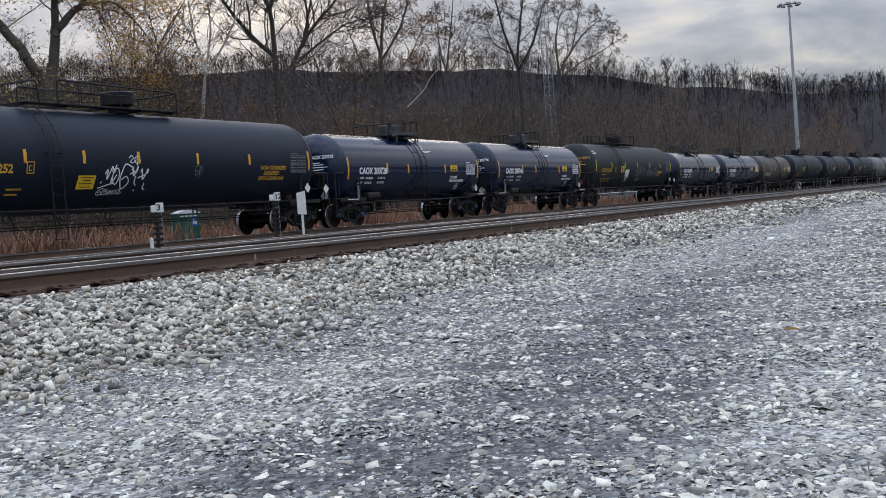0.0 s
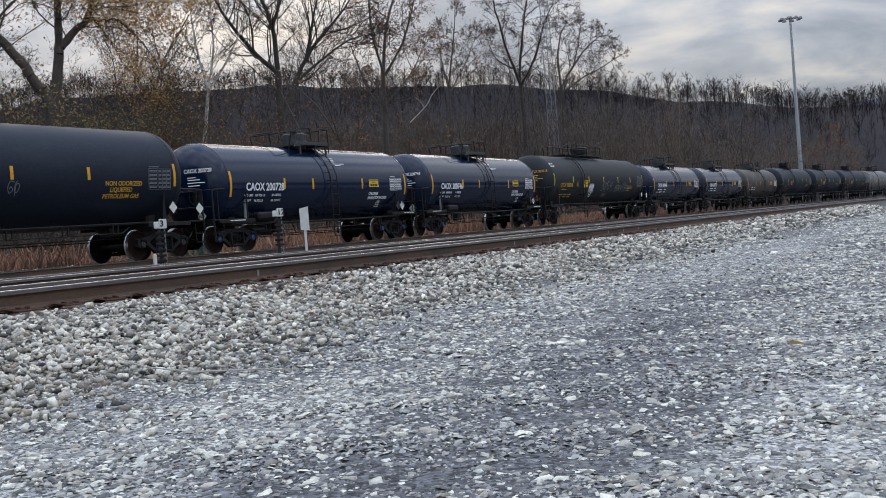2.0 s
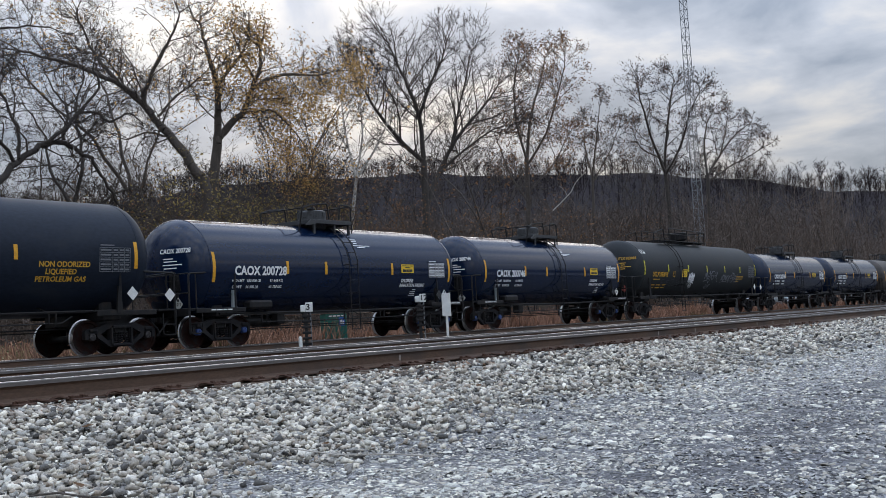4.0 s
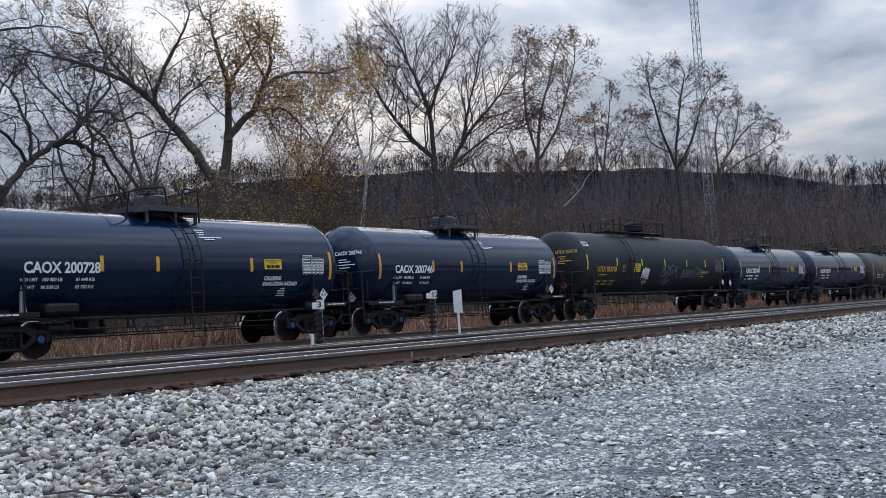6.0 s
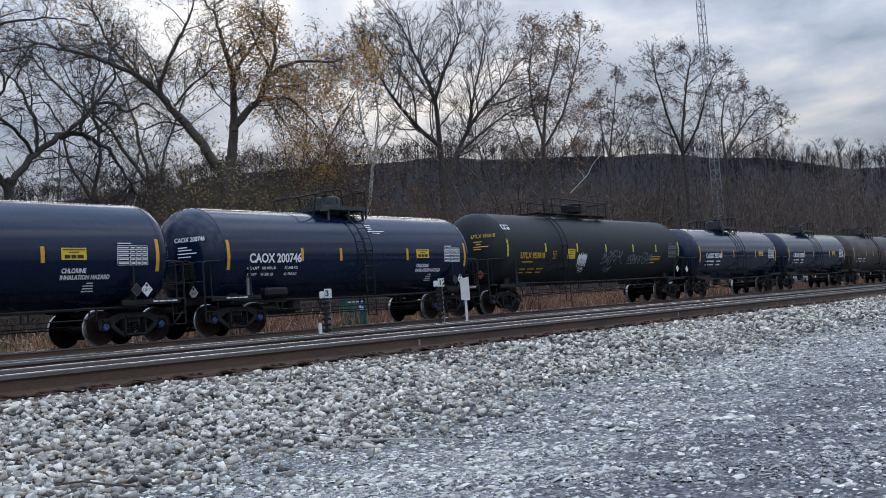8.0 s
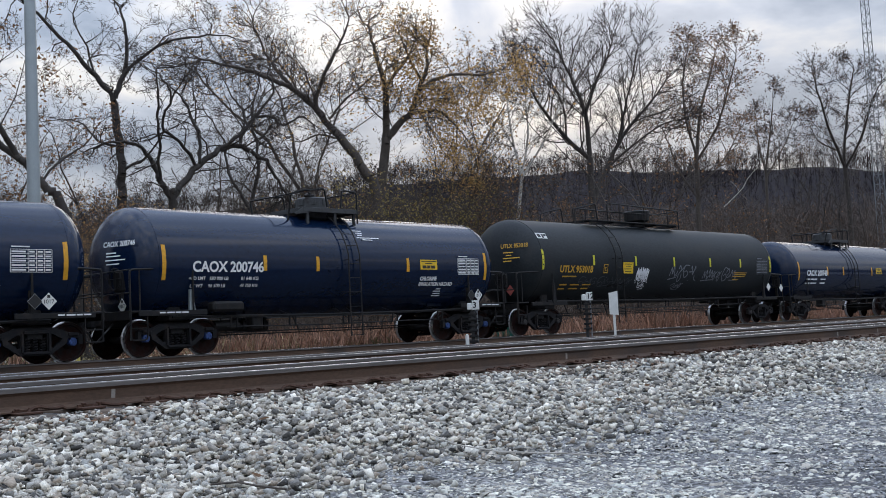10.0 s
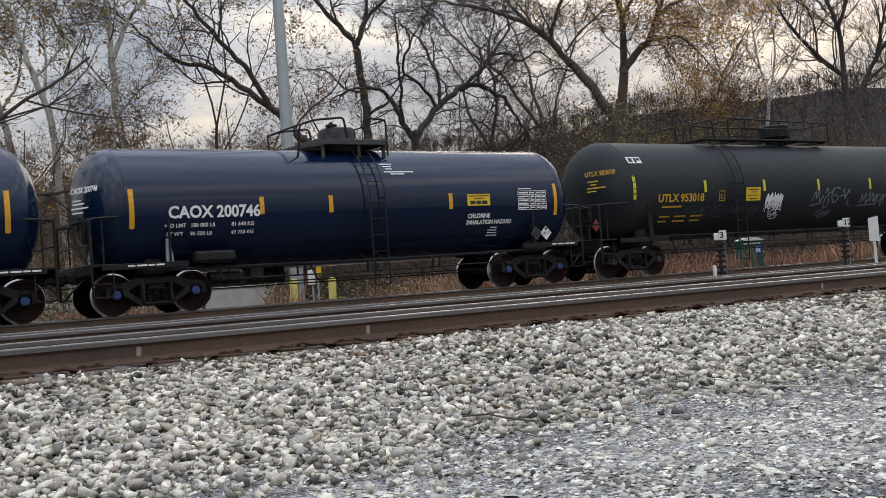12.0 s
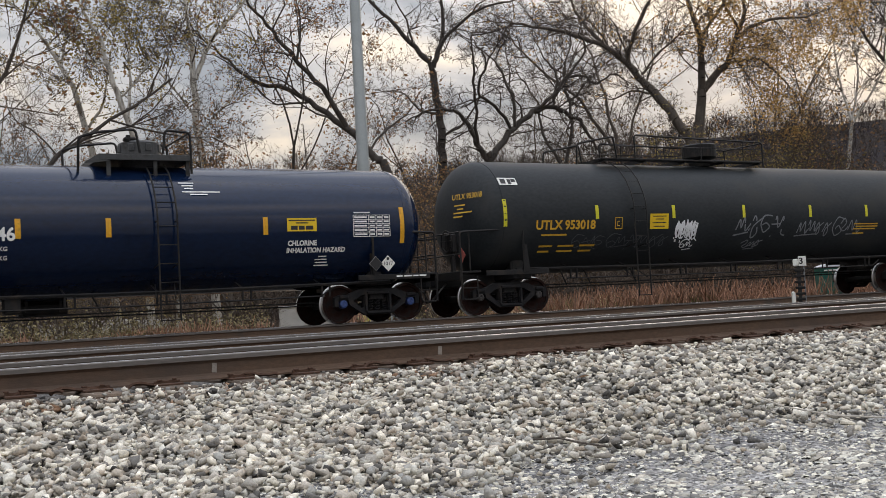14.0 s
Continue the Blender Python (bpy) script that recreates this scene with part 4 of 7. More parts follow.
def gas_top(car, r, cz, x0, x1, dome=0.0):
    """Long walkway with hand rails beside a drum-shaped valve bonnet."""
    top = cz + r
    bm = bmesh.new()
    box(bm, (x0 + x1) / 2, -0.62, top + 0.02, x1 - x0, 0.34, 0.05, bevel=0.01)
    box(bm, (x0 + x1) / 2, 0.62, top + 0.02, x1 - x0, 0.34, 0.05, bevel=0.01)
    for s in np.linspace(x0 + 0.1, x1 - 0.1, 5):
        box(bm, s, 0, top + 0.0, 0.06, 1.5, 0.10)
    part("top_platform", bm, M["frame_black"], car)
    bm = bmesh.new()
    lathe(bm, [(top - 0.04, 0.30), (top + 0.14, 0.34), (top + 0.22, 0.50), (top + 0.58, 0.52), (top + 0.62, 0.46), (top + 0.63, 0.05)], 24, "Z")
    part("valve_housing", bm, M["frame_black"], car, "drum-shaped black valve bonnet", m=pose(dome, 0, 0))
    bm = bmesh.new()
    mid = x0 + 0.32 * (x1 - x0)
    for sy in (-1, 1):
        y = sy * 0.80
        bm = bmesh.new()
        guard(bm, [(x0 - 0.9, y, top - 0.17), (x0 - 0.85, y, top + 0.40), (x0 + 0.4, y, top + 0.64), (x0 + 0.5, y, top)])
        part("platform_rail", bm, M["frame_black"], car)
        bm = bmesh.new()
        guard(bm, [(mid - 0.8, y, top + 0.02), (mid - 0.8, y, top + 0.70), (x1, y, top + 0.62), (x1, y, top - 0.12)])
        rod(bm, (x0 + 0.4, y, top + 0.38), (x1, y, top + 0.40), 0.016, 5)
        for s in np.linspace(mid, x1 - 0.8, 3):
            rod(bm, (s, y, top), (s, y, top + 0.66), 0.018, 5)
        if sy > 0:
            rod(bm, (x1, -0.8, top + 0.60), (x1, 0.8, top + 0.60), 0.022, 5)
        part("platform_rail", bm, M["frame_black"], car)


def placard(car, m, mat, number="", size=0.27):
    bm = bmesh.new()
    box(bm, 0, 0, 0, size, size, 0.006, m=Matrix.Rotation(radians(45), 4, "Z"))
    p = part("placard", bm, mat, car, "diamond-shaped hazard placard", m=m)
    if number:
        letters(number, 0.13, M["ink"], p, pose(-0.135, -0.01, 0.006), "placard_number")
        bm = bmesh.new()
        box(bm, 0, 0.11, 0.005, 0.07, 0.07, 0.004, m=None)
        part("placard_symbol", bm, M["ink"], p)
    return p


def data_table(car, x, z, r, cz, w, h, mat):
    m = on_side(x, z, r, cz)
    bm = bmesh.new()
    for k in range(6):
        panel(bm, w, 0.012, 0.004, 0, -h / 2 + h * k / 5)
    for k in (-0.5, -0.08, 0.12, 0.31, 0.5):
        panel(bm, 0.012, h, 0.004, w * k, 0)
    for row in range(5):
        for a, b in ((-0.47, 0.34), (-0.05, 0.13), (0.15, 0.13), (0.34, 0.13)):
            panel(bm, w * b, h * 0.075, 0.004, w * (a + b / 2), -h / 2 + h * (row + 0.5) / 5)
    panel(bm, w * 0.45, 0.03, 0.004, -w * 0.26, h / 2 + 0.06)
    part("data_table", bm, mat, car, "white stencilled inspection table", m=m)


# loops and hooks of spray paint, in a unit box
STROKES = (
    [[(0.0, 0.3), (0.3, 1.0), (0.6, 0.2), (0.3, 0.0), (0.2, 0.5), (0.9, 0.9)]],
    [[(0.9, 0.9), (0.3, 1.0), (0.0, 0.5), (0.4, 0.0), (0.9, 0.3), (0.5, 0.6), (0.2, 0.4)]],
    [[(0.1, 0.0), (0.2, 1.0), (0.5, 0.3), (0.8, 1.0), (0.7, 0.1), (1.1, 0.0)], [(0.0, 0.5), (0.6, 0.6)]],
    [[(0.0, 0.6), (0.5, 1.05), (0.8, 0.6), (0.2, 0.2), (0.7, 0.0), (1.1, 0.4)]],
    [[(0.5, 1.0), (0.1, 0.7), (0.15, 0.2), (0.6, 0.0), (0.9, 0.4), (0.7, 0.85), (0.3, 0.7), (0.4, -0.2)]],
    [[(0.0, 0.2), (0.3, 0.9), (0.4, 0.2), (0.7, 0.95), (0.85, 0.1), (1.2, 0.5)], [(-0.1, 0.0), (1.1, 0.1)]],
)


def sprayed(car, x, z, w, h, r, cz, seed, count, width, mat, label=""):
    """A sprayed tag: slanted letter-like strokes that follow the skin, each letter a part."""
    q = random.Random(seed)
    for k in range(count):
        bm = bmesh.new()
        size, lift, slant = q.uniform(0.8, 1.25), q.uniform(-0.12, 0.12), q.uniform(0.05, 0.3)
        for line in q.choice(STROKES):
            marks = [Vector((a + q.gauss(0, 0.04), b + q.gauss(0, 0.04), 0)) for a, b in line]
            marks = arc(marks, 0.22, 3)
            prev = None
            for p in marks:
                px = x + w / count * (k + size * 1.15 * (p.x + slant * p.y))
                pz = z + h * (size * (p.y - 0.5) + lift)
                m = on_side(px, pz, r, cz, 0.005)
                here = m.translation
                if prev is not None:
                    side = (here - prev).cross(m.col[2].xyz)
                    if side.length > 1e-6:
                        side = side.normalized() * width * 0.5
                        back = m.col[2].xyz * 0.004
                        top = [bm.verts.new(v) for v in (prev - side, prev + side, here + side, here - side)]
                        low = [bm.verts.new(v.co - back) for v in top]
                        bm.faces.new(top)
                        for j in range(4):
                            bm.faces.new((top[j], low[j], low[(j + 1) % 4], top[(j + 1) % 4]))
                prev = here
        part("sprayed_letter", bm, mat, car, label)


def tank_car(kind, tank, number, label, pitch, half, r, cz, caps="grey", detail=True, tape="yellow", plate=(-3.02, -0.26), bars_at=None, number_at=-6.92, mark_at=-4.43, ladder_at=-3.8):
    """One tank car on its own Empty at rail level; its wheelsets are returned with it to be rolled."""
    car = tagged(new("tank_car"), label, "tank car", group="tank cars of the train")
    sets = []
    coupler = pitch / 2
    truck = coupler - 1.83 if kind == "chlorine" else coupler - 1.95
    head = 0.74 if kind == "chlorine" else 0.82
    part("tank", tank_mesh(half, r, head), M[tank], car, m=pose(0, 0, cz), smooth=True)
    for s in (-half, half) if kind == "chlorine" else (-half, half):
        bm = bmesh.new()
        lathe(bm, [(s - 0.035, r - 0.01), (s - 0.03, r + 0.006), (s + 0.03, r + 0.006), (s + 0.035, r - 0.01)], 56)
        part("weld_band", bm, M[tank], car, m=pose(0, 0, cz), smooth=True)
    for x in (-truck, truck):
        add_truck(car, x, caps, sets)
    for sx in (-1, 1):
        end_gear(car, sx, half + 0.2, coupler, r, cz, kind == "chlorine")
    brake_gear(car, half, cz - r + 0.04, kind == "chlorine")
    # hand brake at the end that leads
    bm = bmesh.new()
    ring = [(-coupler + 0.40, -0.62 + 0.27 * math.cos(k * 0.5236), 1.92 + 0.27 * math.sin(k * 0.5236)) for k in range(13)]
    pipe(bm, ring, 0.018, 5)
    for k in range(4):
        rod(bm, (-coupler + 0.40, -0.62, 1.92), ring[3 * k], 0.012, 4)
    box(bm, -coupler + 0.52, -0.62, 1.86, 0.18, 0.36, 0.52, bevel=0.05)
    box(bm, -coupler + 0.56, -0.62, 1.35, 0.10, 0.10, 0.6, bevel=0.01)
    part("hand_brake", bm, M["frame_black"], car, "black hand brake wheel on its housing")
    ink = M["white_paint"] if kind == "chlorine" else M["amber_paint"]
    if kind == "chlorine":
        chlorine_top(car, r, cz - 0.10, 0.13)
        ladder_side(car, 0.15, r, cz)
        bar_x = [(-5.85, 0.42), (-2.83, 0.20), (-1.05, 0.20), (2.39, 0.20), (5.83, 0.42)]
        mid = cz - 0.02
    else:
        gas_top(car, r, cz + 0.05, -4.3 if half > 7 else -2.6, 1.8, 0.0)
        ladder_side(car, ladder_at if half > 7 else -1.9, r, cz)
        spots = bars_at or [s * half for s in (-1, -0.64, -0.31, 0.02, 0.36, 0.67, 1)]
        bar_x = [(s, 0.34 if abs(s) > half - 0.3 else 0.18) for s in spots]
        mid = cz + 0.02
    for x, hh in bar_x:
        bm = bmesh.new()
        big = hh > 0.3
        curved_strip(bm, x, mid - hh if not big else mid - hh - 0.02, mid + hh, 0.11 if kind == "chlorine" else 0.105, r, cz)
        part("reflective_tape", bm, M[tape], car)
    # tank heads: mirrored print on the end that faces the camera
    if kind == "chlorine":
        letters(number, 0.37, ink, car, on_side(-5.05, mid - 0.12, r, cz), thin=0.011, squeeze=0.95, label="white stencilled car number")
        for line, (a, b, c) in zip((0.40, 0.58), (("+LD LMT", "180 000 LB", "81 648 KG"), ("LT WT", "96 500 LB", "43 750 KG"))):
            if detail:
                letters(a, 0.125, ink, car, on_side(-5.14 if line < 0.5 else -5.08, mid - line, r, cz), thin=0.002)
                letters(b, 0.125, ink, car, on_side(-4.54, mid - line, r, cz), thin=0.002)
                letters(c, 0.125, ink, car, on_side(-3.58, mid - line, r, cz), thin=0.002)
            else:
                bars(car, on_side(-5.10, mid - line, r, cz), [(0.0, 0, 0.44), (0.55, 0, 0.62), (1.55, 0, 0.52)], ink, h=0.075)
        bm = bmesh.new()
        panel(bm, 0.72, 0.30)
        p = part("warning_plate", bm, M["sign_yellow"], car, "yellow emergency plate with black print", m=on_side(3.26, mid + 0.02, r, cz))
        bars(p, pose(-0.32, 0.0, 0.004), [(0, 0.10, 0.64), (0.17, 0.04, 0.3)], M["ink"], h=0.025)
        bars(p, pose(-0.32, -0.07, 0.004), [(0.05, 0, 0.16), (0.24, 0, 0.14), (0.41, 0, 0.18)], M["ink"], h=0.09)
        if detail:
            letters("CHLORINE", 0.165, ink, car, on_side(2.92, mid - 0.40, r, cz), thin=0.006, squeeze=0.88)
            letters("INHALATION HAZARD", 0.165, ink, car, on_side(2.90, mid - 0.56, r, cz), thin=0.006, squeeze=0.85)
            bars(car, on_side(3.62, mid - 0.80, r, cz), [(0.08, 0.12, 0.2), (0, 0.04, 0.3), (0.02, -0.04, 0.3), (0, -0.12, 0.36)], ink, h=0.03)
            bars(car, on_side(0.55, mid + 0.86, r, cz), [(0, 0.16, 0.34), (0.06, 0.08, 0.26), (0.1, 0.0, 0.2), (0.04, -0.10, 0.85), (0.2, -0.17, 0.4)], ink, h=0.03)
            placard(car, pose(5.06, -r - 0.04, cz - 0.94, 90), M["mast_steel"], size=0.25)
            placard(car, pose(5.06, -r - 0.046, cz - 0.94, 90), M["ink"], size=0.23)
            placard(car, pose(5.38, -r - 0.04, cz - 0.94, 90), M["sign_white"], "1017")
            bars(car, pose(5.62, -1.44, 1.06, 90), [(0, 0, 0.16), (0.20, 0, 0.22), (0.45, 0, 0.14), (0.62, 0, 0.18)], M["white_paint"], h=0.035)
            bars(car, pose(-6.0, -1.44, 1.06, 90), [(0, 0, 0.16), (0.20, 0, 0.22), (0.45, 0, 0.14), (0.62, 0, 0.18)], M["white_paint"], h=0.035)
            bm = bmesh.new()
            box(bm, -4.0, -1.30, 1.18, 0.95, 0.34, 0.26, bevel=0.06)
            part("reservoir_box", bm, M["frame_black"], car)
            for sx in (-5.05, 5.05):
                bm = bmesh.new()
                prism(bm, [(sx - 0.08, 1.05), (sx + 0.10, 1.05), (sx + 0.02, 1.62), (sx - 0.06, 1.62)], 0.06, Matrix.Translation((0, -1.36, 0)))
                part("saddle_brace", bm, M["post_steel"] if sx < 0 else M["frame_black"], car)
            # the near end: number, print and placard on the tank head
            hm = pose(-half - 0.68, -0.72, cz + 0.45, 78, 0, -70)
            letters(number, 0.19, ink, car, hm @ pose(-0.46, 0, 0.03), thin=0.004, squeeze=0.82)
            bars(car, hm @ pose(-0.34, -0.22, 0.03), [(0, 0, 0.3), (0.02, -0.08, 0.42), (0.0, -0.18, 0.6), (0.04, -0.28, 0.4)], ink, h=0.03)
            placard(car, pose(-half - 0.66, -0.75, cz - 1.05, 90, 0, -90), M["sign_white"], "1017")
        data_table(car, 5.02, mid - 0.02, r, cz, 0.95, 0.50, ink)
    else:
        letters(number, 0.33, ink, car, on_side(number_at - 0.2, mid - 0.34, r, cz), thin=0.010, label="amber stencilled car number")
        bars(car, on_side(-half * 0.86, mid - 0.58, r, cz), [(0, 0, 0.8)], ink, h=0.05)
        bars(car, on_side(-half * 0.86, mid - 0.86, r, cz), [(0, 0, 0.42), (0.6, 0, 0.5), (1.3, 0, 0.5), (0.0, -0.16, 0.35), (0.6, -0.16, 0.5), (1.3, -0.16, 0.42)], ink, h=0.05)
        bm = bmesh.new()
        panel(bm, 0.66, 0.42)
        p = part("warning_plate", bm, M["sign_yellow"], car, "yellow emergency plate with small print", m=on_side(plate[0], mid + plate[1], r, cz))
        bars(p, pose(-0.24, 0, 0.004), [(0, 0.14, 0.48), (0.1, 0.06, 0.3), (0, -0.04, 0.48), (0.04, -0.14, 0.4)], M["ink"], h=0.025)
        bm = bmesh.new()
        for w, h, x, y in ((0.23, 0.022, 0, 0.15), (0.23, 0.022, 0, -0.15), (0.022, 0.32, -0.115, 0), (0.022, 0.32, 0.115, 0), (0.08, 0.022, 0, 0.05), (0.022, 0.13, -0.04, -0.02), (0.08, 0.022, 0, -0.07)):
            panel(bm, w, h, 0.004, x, y)
        part("boxed_mark", bm, ink, car, m=on_side(mark_at, mid - 0.30, r, cz))
        data_table(car, half * 0.905, mid - 0.14, r, cz, 0.95, 0.62, M["graffiti"])
        if number != "252":
            bars(car, on_side(half * 0.60, mid - 0.50, r, cz), [(0, 0.1, 1.1), (0.1, 0.02, 1.0), (0, -0.06, 1.0), (0, -0.2, 0.5)], ink, h=0.035)
        if detail:
            placard(car, pose(half - 0.2, -1.46, 1.55, 90), M["sign_white"], size=0.26)
            placard(car, pose(half + 1.1, -1.40, 1.50, 90), M["sign_white"], size=0.26)
            hm = pose(-half - 0.68, -0.85, cz + 0.50, 78, 0, -70)
            letters(number, 0.20, ink, car, hm @ pose(-0.5, 0, 0.03), thin=0.003, squeeze=0.85)
            bars(car, hm @ pose(-0.4, -0.22, 0.03), [(0, 0, 0.35), (0.1, -0.10, 0.2), (0.0, -0.20, 0.6), (0.0, -0.30, 0.3)], ink, h=0.035)
            placard(car, pose(-half - 0.86, -0.70, 1.55, 90, 0, -90), M["placard_red"], size=0.26)
            for sx in (-1, 1):
                bm = bmesh.new()
                prism(bm, [(sx * (half - 0.6) - 0.10, 1.05), (sx * (half - 0.6) + 0.10, 1.05), (sx * (half - 0.6) + 0.03, 1.75), (sx * (half - 0.6) - 0.03, 1.75)], 0.06, Matrix.Translation((0, -1.42, 0)))
                part("saddle_brace", bm, M["frame_black"], car)
    return car, sets


TRAIN = []          # (car, its wheelsets, metres ahead of the reference car)
BLACK = "glossy black chlorine tank car with white stencils and yellow tape"
LONG = "long dull black gas tank car with amber stencils and graffiti"
PITCH, LPITCH = 14.2, 19.4


def make_train():
    at = -PITCH / 2 - PITCH - LPITCH / 2 + 0.2
    gas, s = tank_car("gas", "dull_black", "252", LONG, LPITCH, 8.05, 1.52, 2.54, tape="yellow", plate=(-2.91, -0.70), bars_at=(-8.05, -5.11, -3.04, -0.89, 1.77, 4.43, 7.96), number_at=-5.80, mark_at=-4.94, ladder_at=-4.2)
    TRAIN.append((gas, s, at))
    sprayed(gas, -2.35, 2.02, 1.75, 0.62, 1.52, 2.54, 5, 5, 0.040, M["graffiti_white"], "white sprayed graffiti stroke")
    sprayed(gas, -2.45, 1.60, 1.0, 0.16, 1.52, 2.54, 15, 4, 0.022, M["graffiti_white"], "white sprayed graffiti stroke")
    sprayed(gas, -1.35, 2.52, 0.5, 0.25, 1.52, 2.54, 16, 2, 0.024, M["graffiti_white"], "white sprayed graffiti stroke")
    sprayed(gas, 1.6, 2.15, 0.4, 0.35, 1.52, 2.54, 25, 2, 0.020, M["graffiti"])
    letters("NON ODORIZED", 0.19, M["amber_paint"], gas, on_side(5.05, 2.28, 1.52, 2.54), thin=0.004)
    letters("LIQUEFIED", 0.19, M["amber_paint"], gas, on_side(5.25, 2.10, 1.52, 2.54), thin=0.004)
    letters("PETROLEUM GAS", 0.19, M["amber_paint"], gas, on_side(5.0, 1.92, 1.52, 2.54), thin=0.004)
    for number, slot in (("CAOX 200728", -1), ("CAOX 200746", 0)):
        car, s = tank_car("chlorine", "gloss_black", number, "glossy black chlorine tank car coupled to a long gas car" if slot < 0 else BLACK, PITCH, 5.94, 1.46, 2.31, caps="blue")
        TRAIN.append((car, s, slot * PITCH))
    at = PITCH / 2 + LPITCH / 2
    car, s = tank_car("gas", "dusty_black", "UTLX 953018", "long dusty faded black gas tank car with amber stencils and graffiti", LPITCH, 8.05, 1.51, 2.54, tape="lime")
    TRAIN.append((car, s, at))
    for seed, width in ((3, 0.050), (33, 0.035), (34, 0.030)):
        sprayed(car, -2.42, 2.06, 0.78, 0.50, 1.51, 2.54, seed, 4, width, M["graffiti_white"], "white sprayed graffiti stroke")
    sprayed(car, -2.15, 1.66, 0.4, 0.22, 1.51, 2.54, 35, 2, 0.026, M["graffiti_white"], "white sprayed graffiti stroke")
    sprayed(car, -0.15, 2.12, 1.9, 0.62, 1.51, 2.54, 8, 4, 0.040, M["graffiti"], "faint grey sprayed graffiti stroke")
    sprayed(car, 0.2, 1.62, 0.8, 0.22, 1.51, 2.54, 11, 3, 0.022, M["graffiti"], "faint grey sprayed graffiti stroke")
    sprayed(car, 2.35, 2.08, 2.6, 0.50, 1.51, 2.54, 9, 7, 0.034, M["graffiti"], "faint grey sprayed graffiti stroke")
    sprayed(car, -6.0, 1.80, 3.4, 0.34, 1.51, 2.54, 10, 9, 0.016, M["graffiti_dim"])
    bm = bmesh.new()
    panel(bm, 0.55, 0.24)
    p = part("sticker", bm, M["sign_white"], car, "white sticker with black shapes", m=on_side(-7.78, 3.38, 1.51, 2.54))
    bm = bmesh.new()
    panel(bm, 0.15, 0.15, 0.003, -0.14, 0.0)
    panel(bm, 0.10, 0.17, 0.003, 0.05, -0.01)
    panel(bm, 0.13, 0.10, 0.003, 0.18, 0.03)
    part("sticker_print", bm, M["ink"], p, m=pose(0, 0, 0.0045))
    at += LPITCH / 2
    rest = [("chlorine", "gloss_black", "CAOX 200748", BLACK, PITCH, 5.94, 1.46, 2.31), ("chlorine", "gloss_black", "CAOX 200721", BLACK, PITCH, 5.94, 1.46, 2.31),
            ("chlorine", "brown_tank", "", "dusty weathered brown tank car", 13.95, 5.94, 1.46, 2.31), ("gas", "dull_black", "", "dull black tank car with pale sprayed marks", 17.0, 6.9, 1.50, 2.52),
            ("gas", "dull_black", "", "dull black tank car with a white label", 17.0, 6.9, 1.50, 2.52), ("gas", "dull_black", "", "dull black tank car with dusty flanks", 17.0, 6.9, 1.50, 2.52),
            ("gas", "grey_tank", "", "dusty pale grey tank car at the train's end", 17.0, 6.9, 1.50, 2.52)]
    for kind, paint, number, label, pitch, half, r, cz in rest:
        car, s = tank_car(kind, paint, number or "-", label, pitch, half, r, cz, detail=False, tape="lime" if kind == "gas" else "yellow")
        TRAIN.append((car, s, at + pitch / 2))
        at += pitch


make_train()

# centre of the reference car along the line, time by time
RUN = [(0, 56.4), (1, 52.62), (2, 48.86), (3, 45.14), (3.7, 42.56), (5, 37.97), (6, 34.5), (7, 30.95), (8.25, 26.4), (9.5, 21.85), (10, 20.07), (11, 16.57), (12, 13.11), (13, 9.69), (14, 6.23)]


# ---- posts, poles and small structures ----
def place(az, dist):
    """Ground place at an azimuth (degrees from straight across the line) and a distance from the viewer."""
    a = radians(az)
    return dist * math.sin(a), dist * math.cos(a)


def gz(x, y):
    return float(ground_z(np.array(x), np.array(y)))


FACE = -48          # signs turn to meet someone who looks along the line


def number_post(x, y, digits, label, crown):
    """A squat lineside post: two steel legs, a rack of brackets, and a boxed number sign on top."""
    z = gz(x, y)
    post = tagged(new("number_post"), label, "marker post", group="numbered lineside posts")
    post.matrix_basis = pose(x, y, z, 0, 0, FACE)
    top = crown - z
    bm = bmesh.new()
    box(bm, -0.07, 0, top / 2 - 0.02, 0.10, 0.06, top - 0.06, bevel=0.006)
    part("leg", bm, M["ink"], post, "black steel leg")
    bm = bmesh.new()
    box(bm, 0.07, 0.0, top / 2 - 0.10, 0.04, 0.05, top - 0.30, bevel=0.006)
    part("leg", bm, M["mast_steel"], post, "grey galvanised leg")
    for k in range(6):
        bm = bmesh.new()
        box(bm, -0.05, -0.03, top - 0.38 - 0.16 * k, 0.26, 0.12, 0.07, bevel=0.01)
        part("bracket", bm, M["frame_black"], post)
    bm = bmesh.new()
    box(bm, 0.04, -0.05, top - 0.13, 0.21, 0.05, 0.27, bevel=0.008)
    s = part("number_board", bm, M["sign_white"], post, "white board with a black numeral")
    letters(digits, 0.24, M["ink"], s, pose(-0.05, -0.078, top - 0.13, 90), "numeral", thin=0.006)
    bm = bmesh.new()
    box(bm, -0.14, -0.02, top - 0.16, 0.14, 0.16, 0.20, bevel=0.02)
    part("lamp_box", bm, M["sign_white"], post)
    return post


number_post(*place(47.75, 31.6), "3", "numbered lineside post with a white box sign", 1.12)
number_post(*place(53.7, 36.0), "12", "taller numbered lineside post with a white box sign", 1.32)

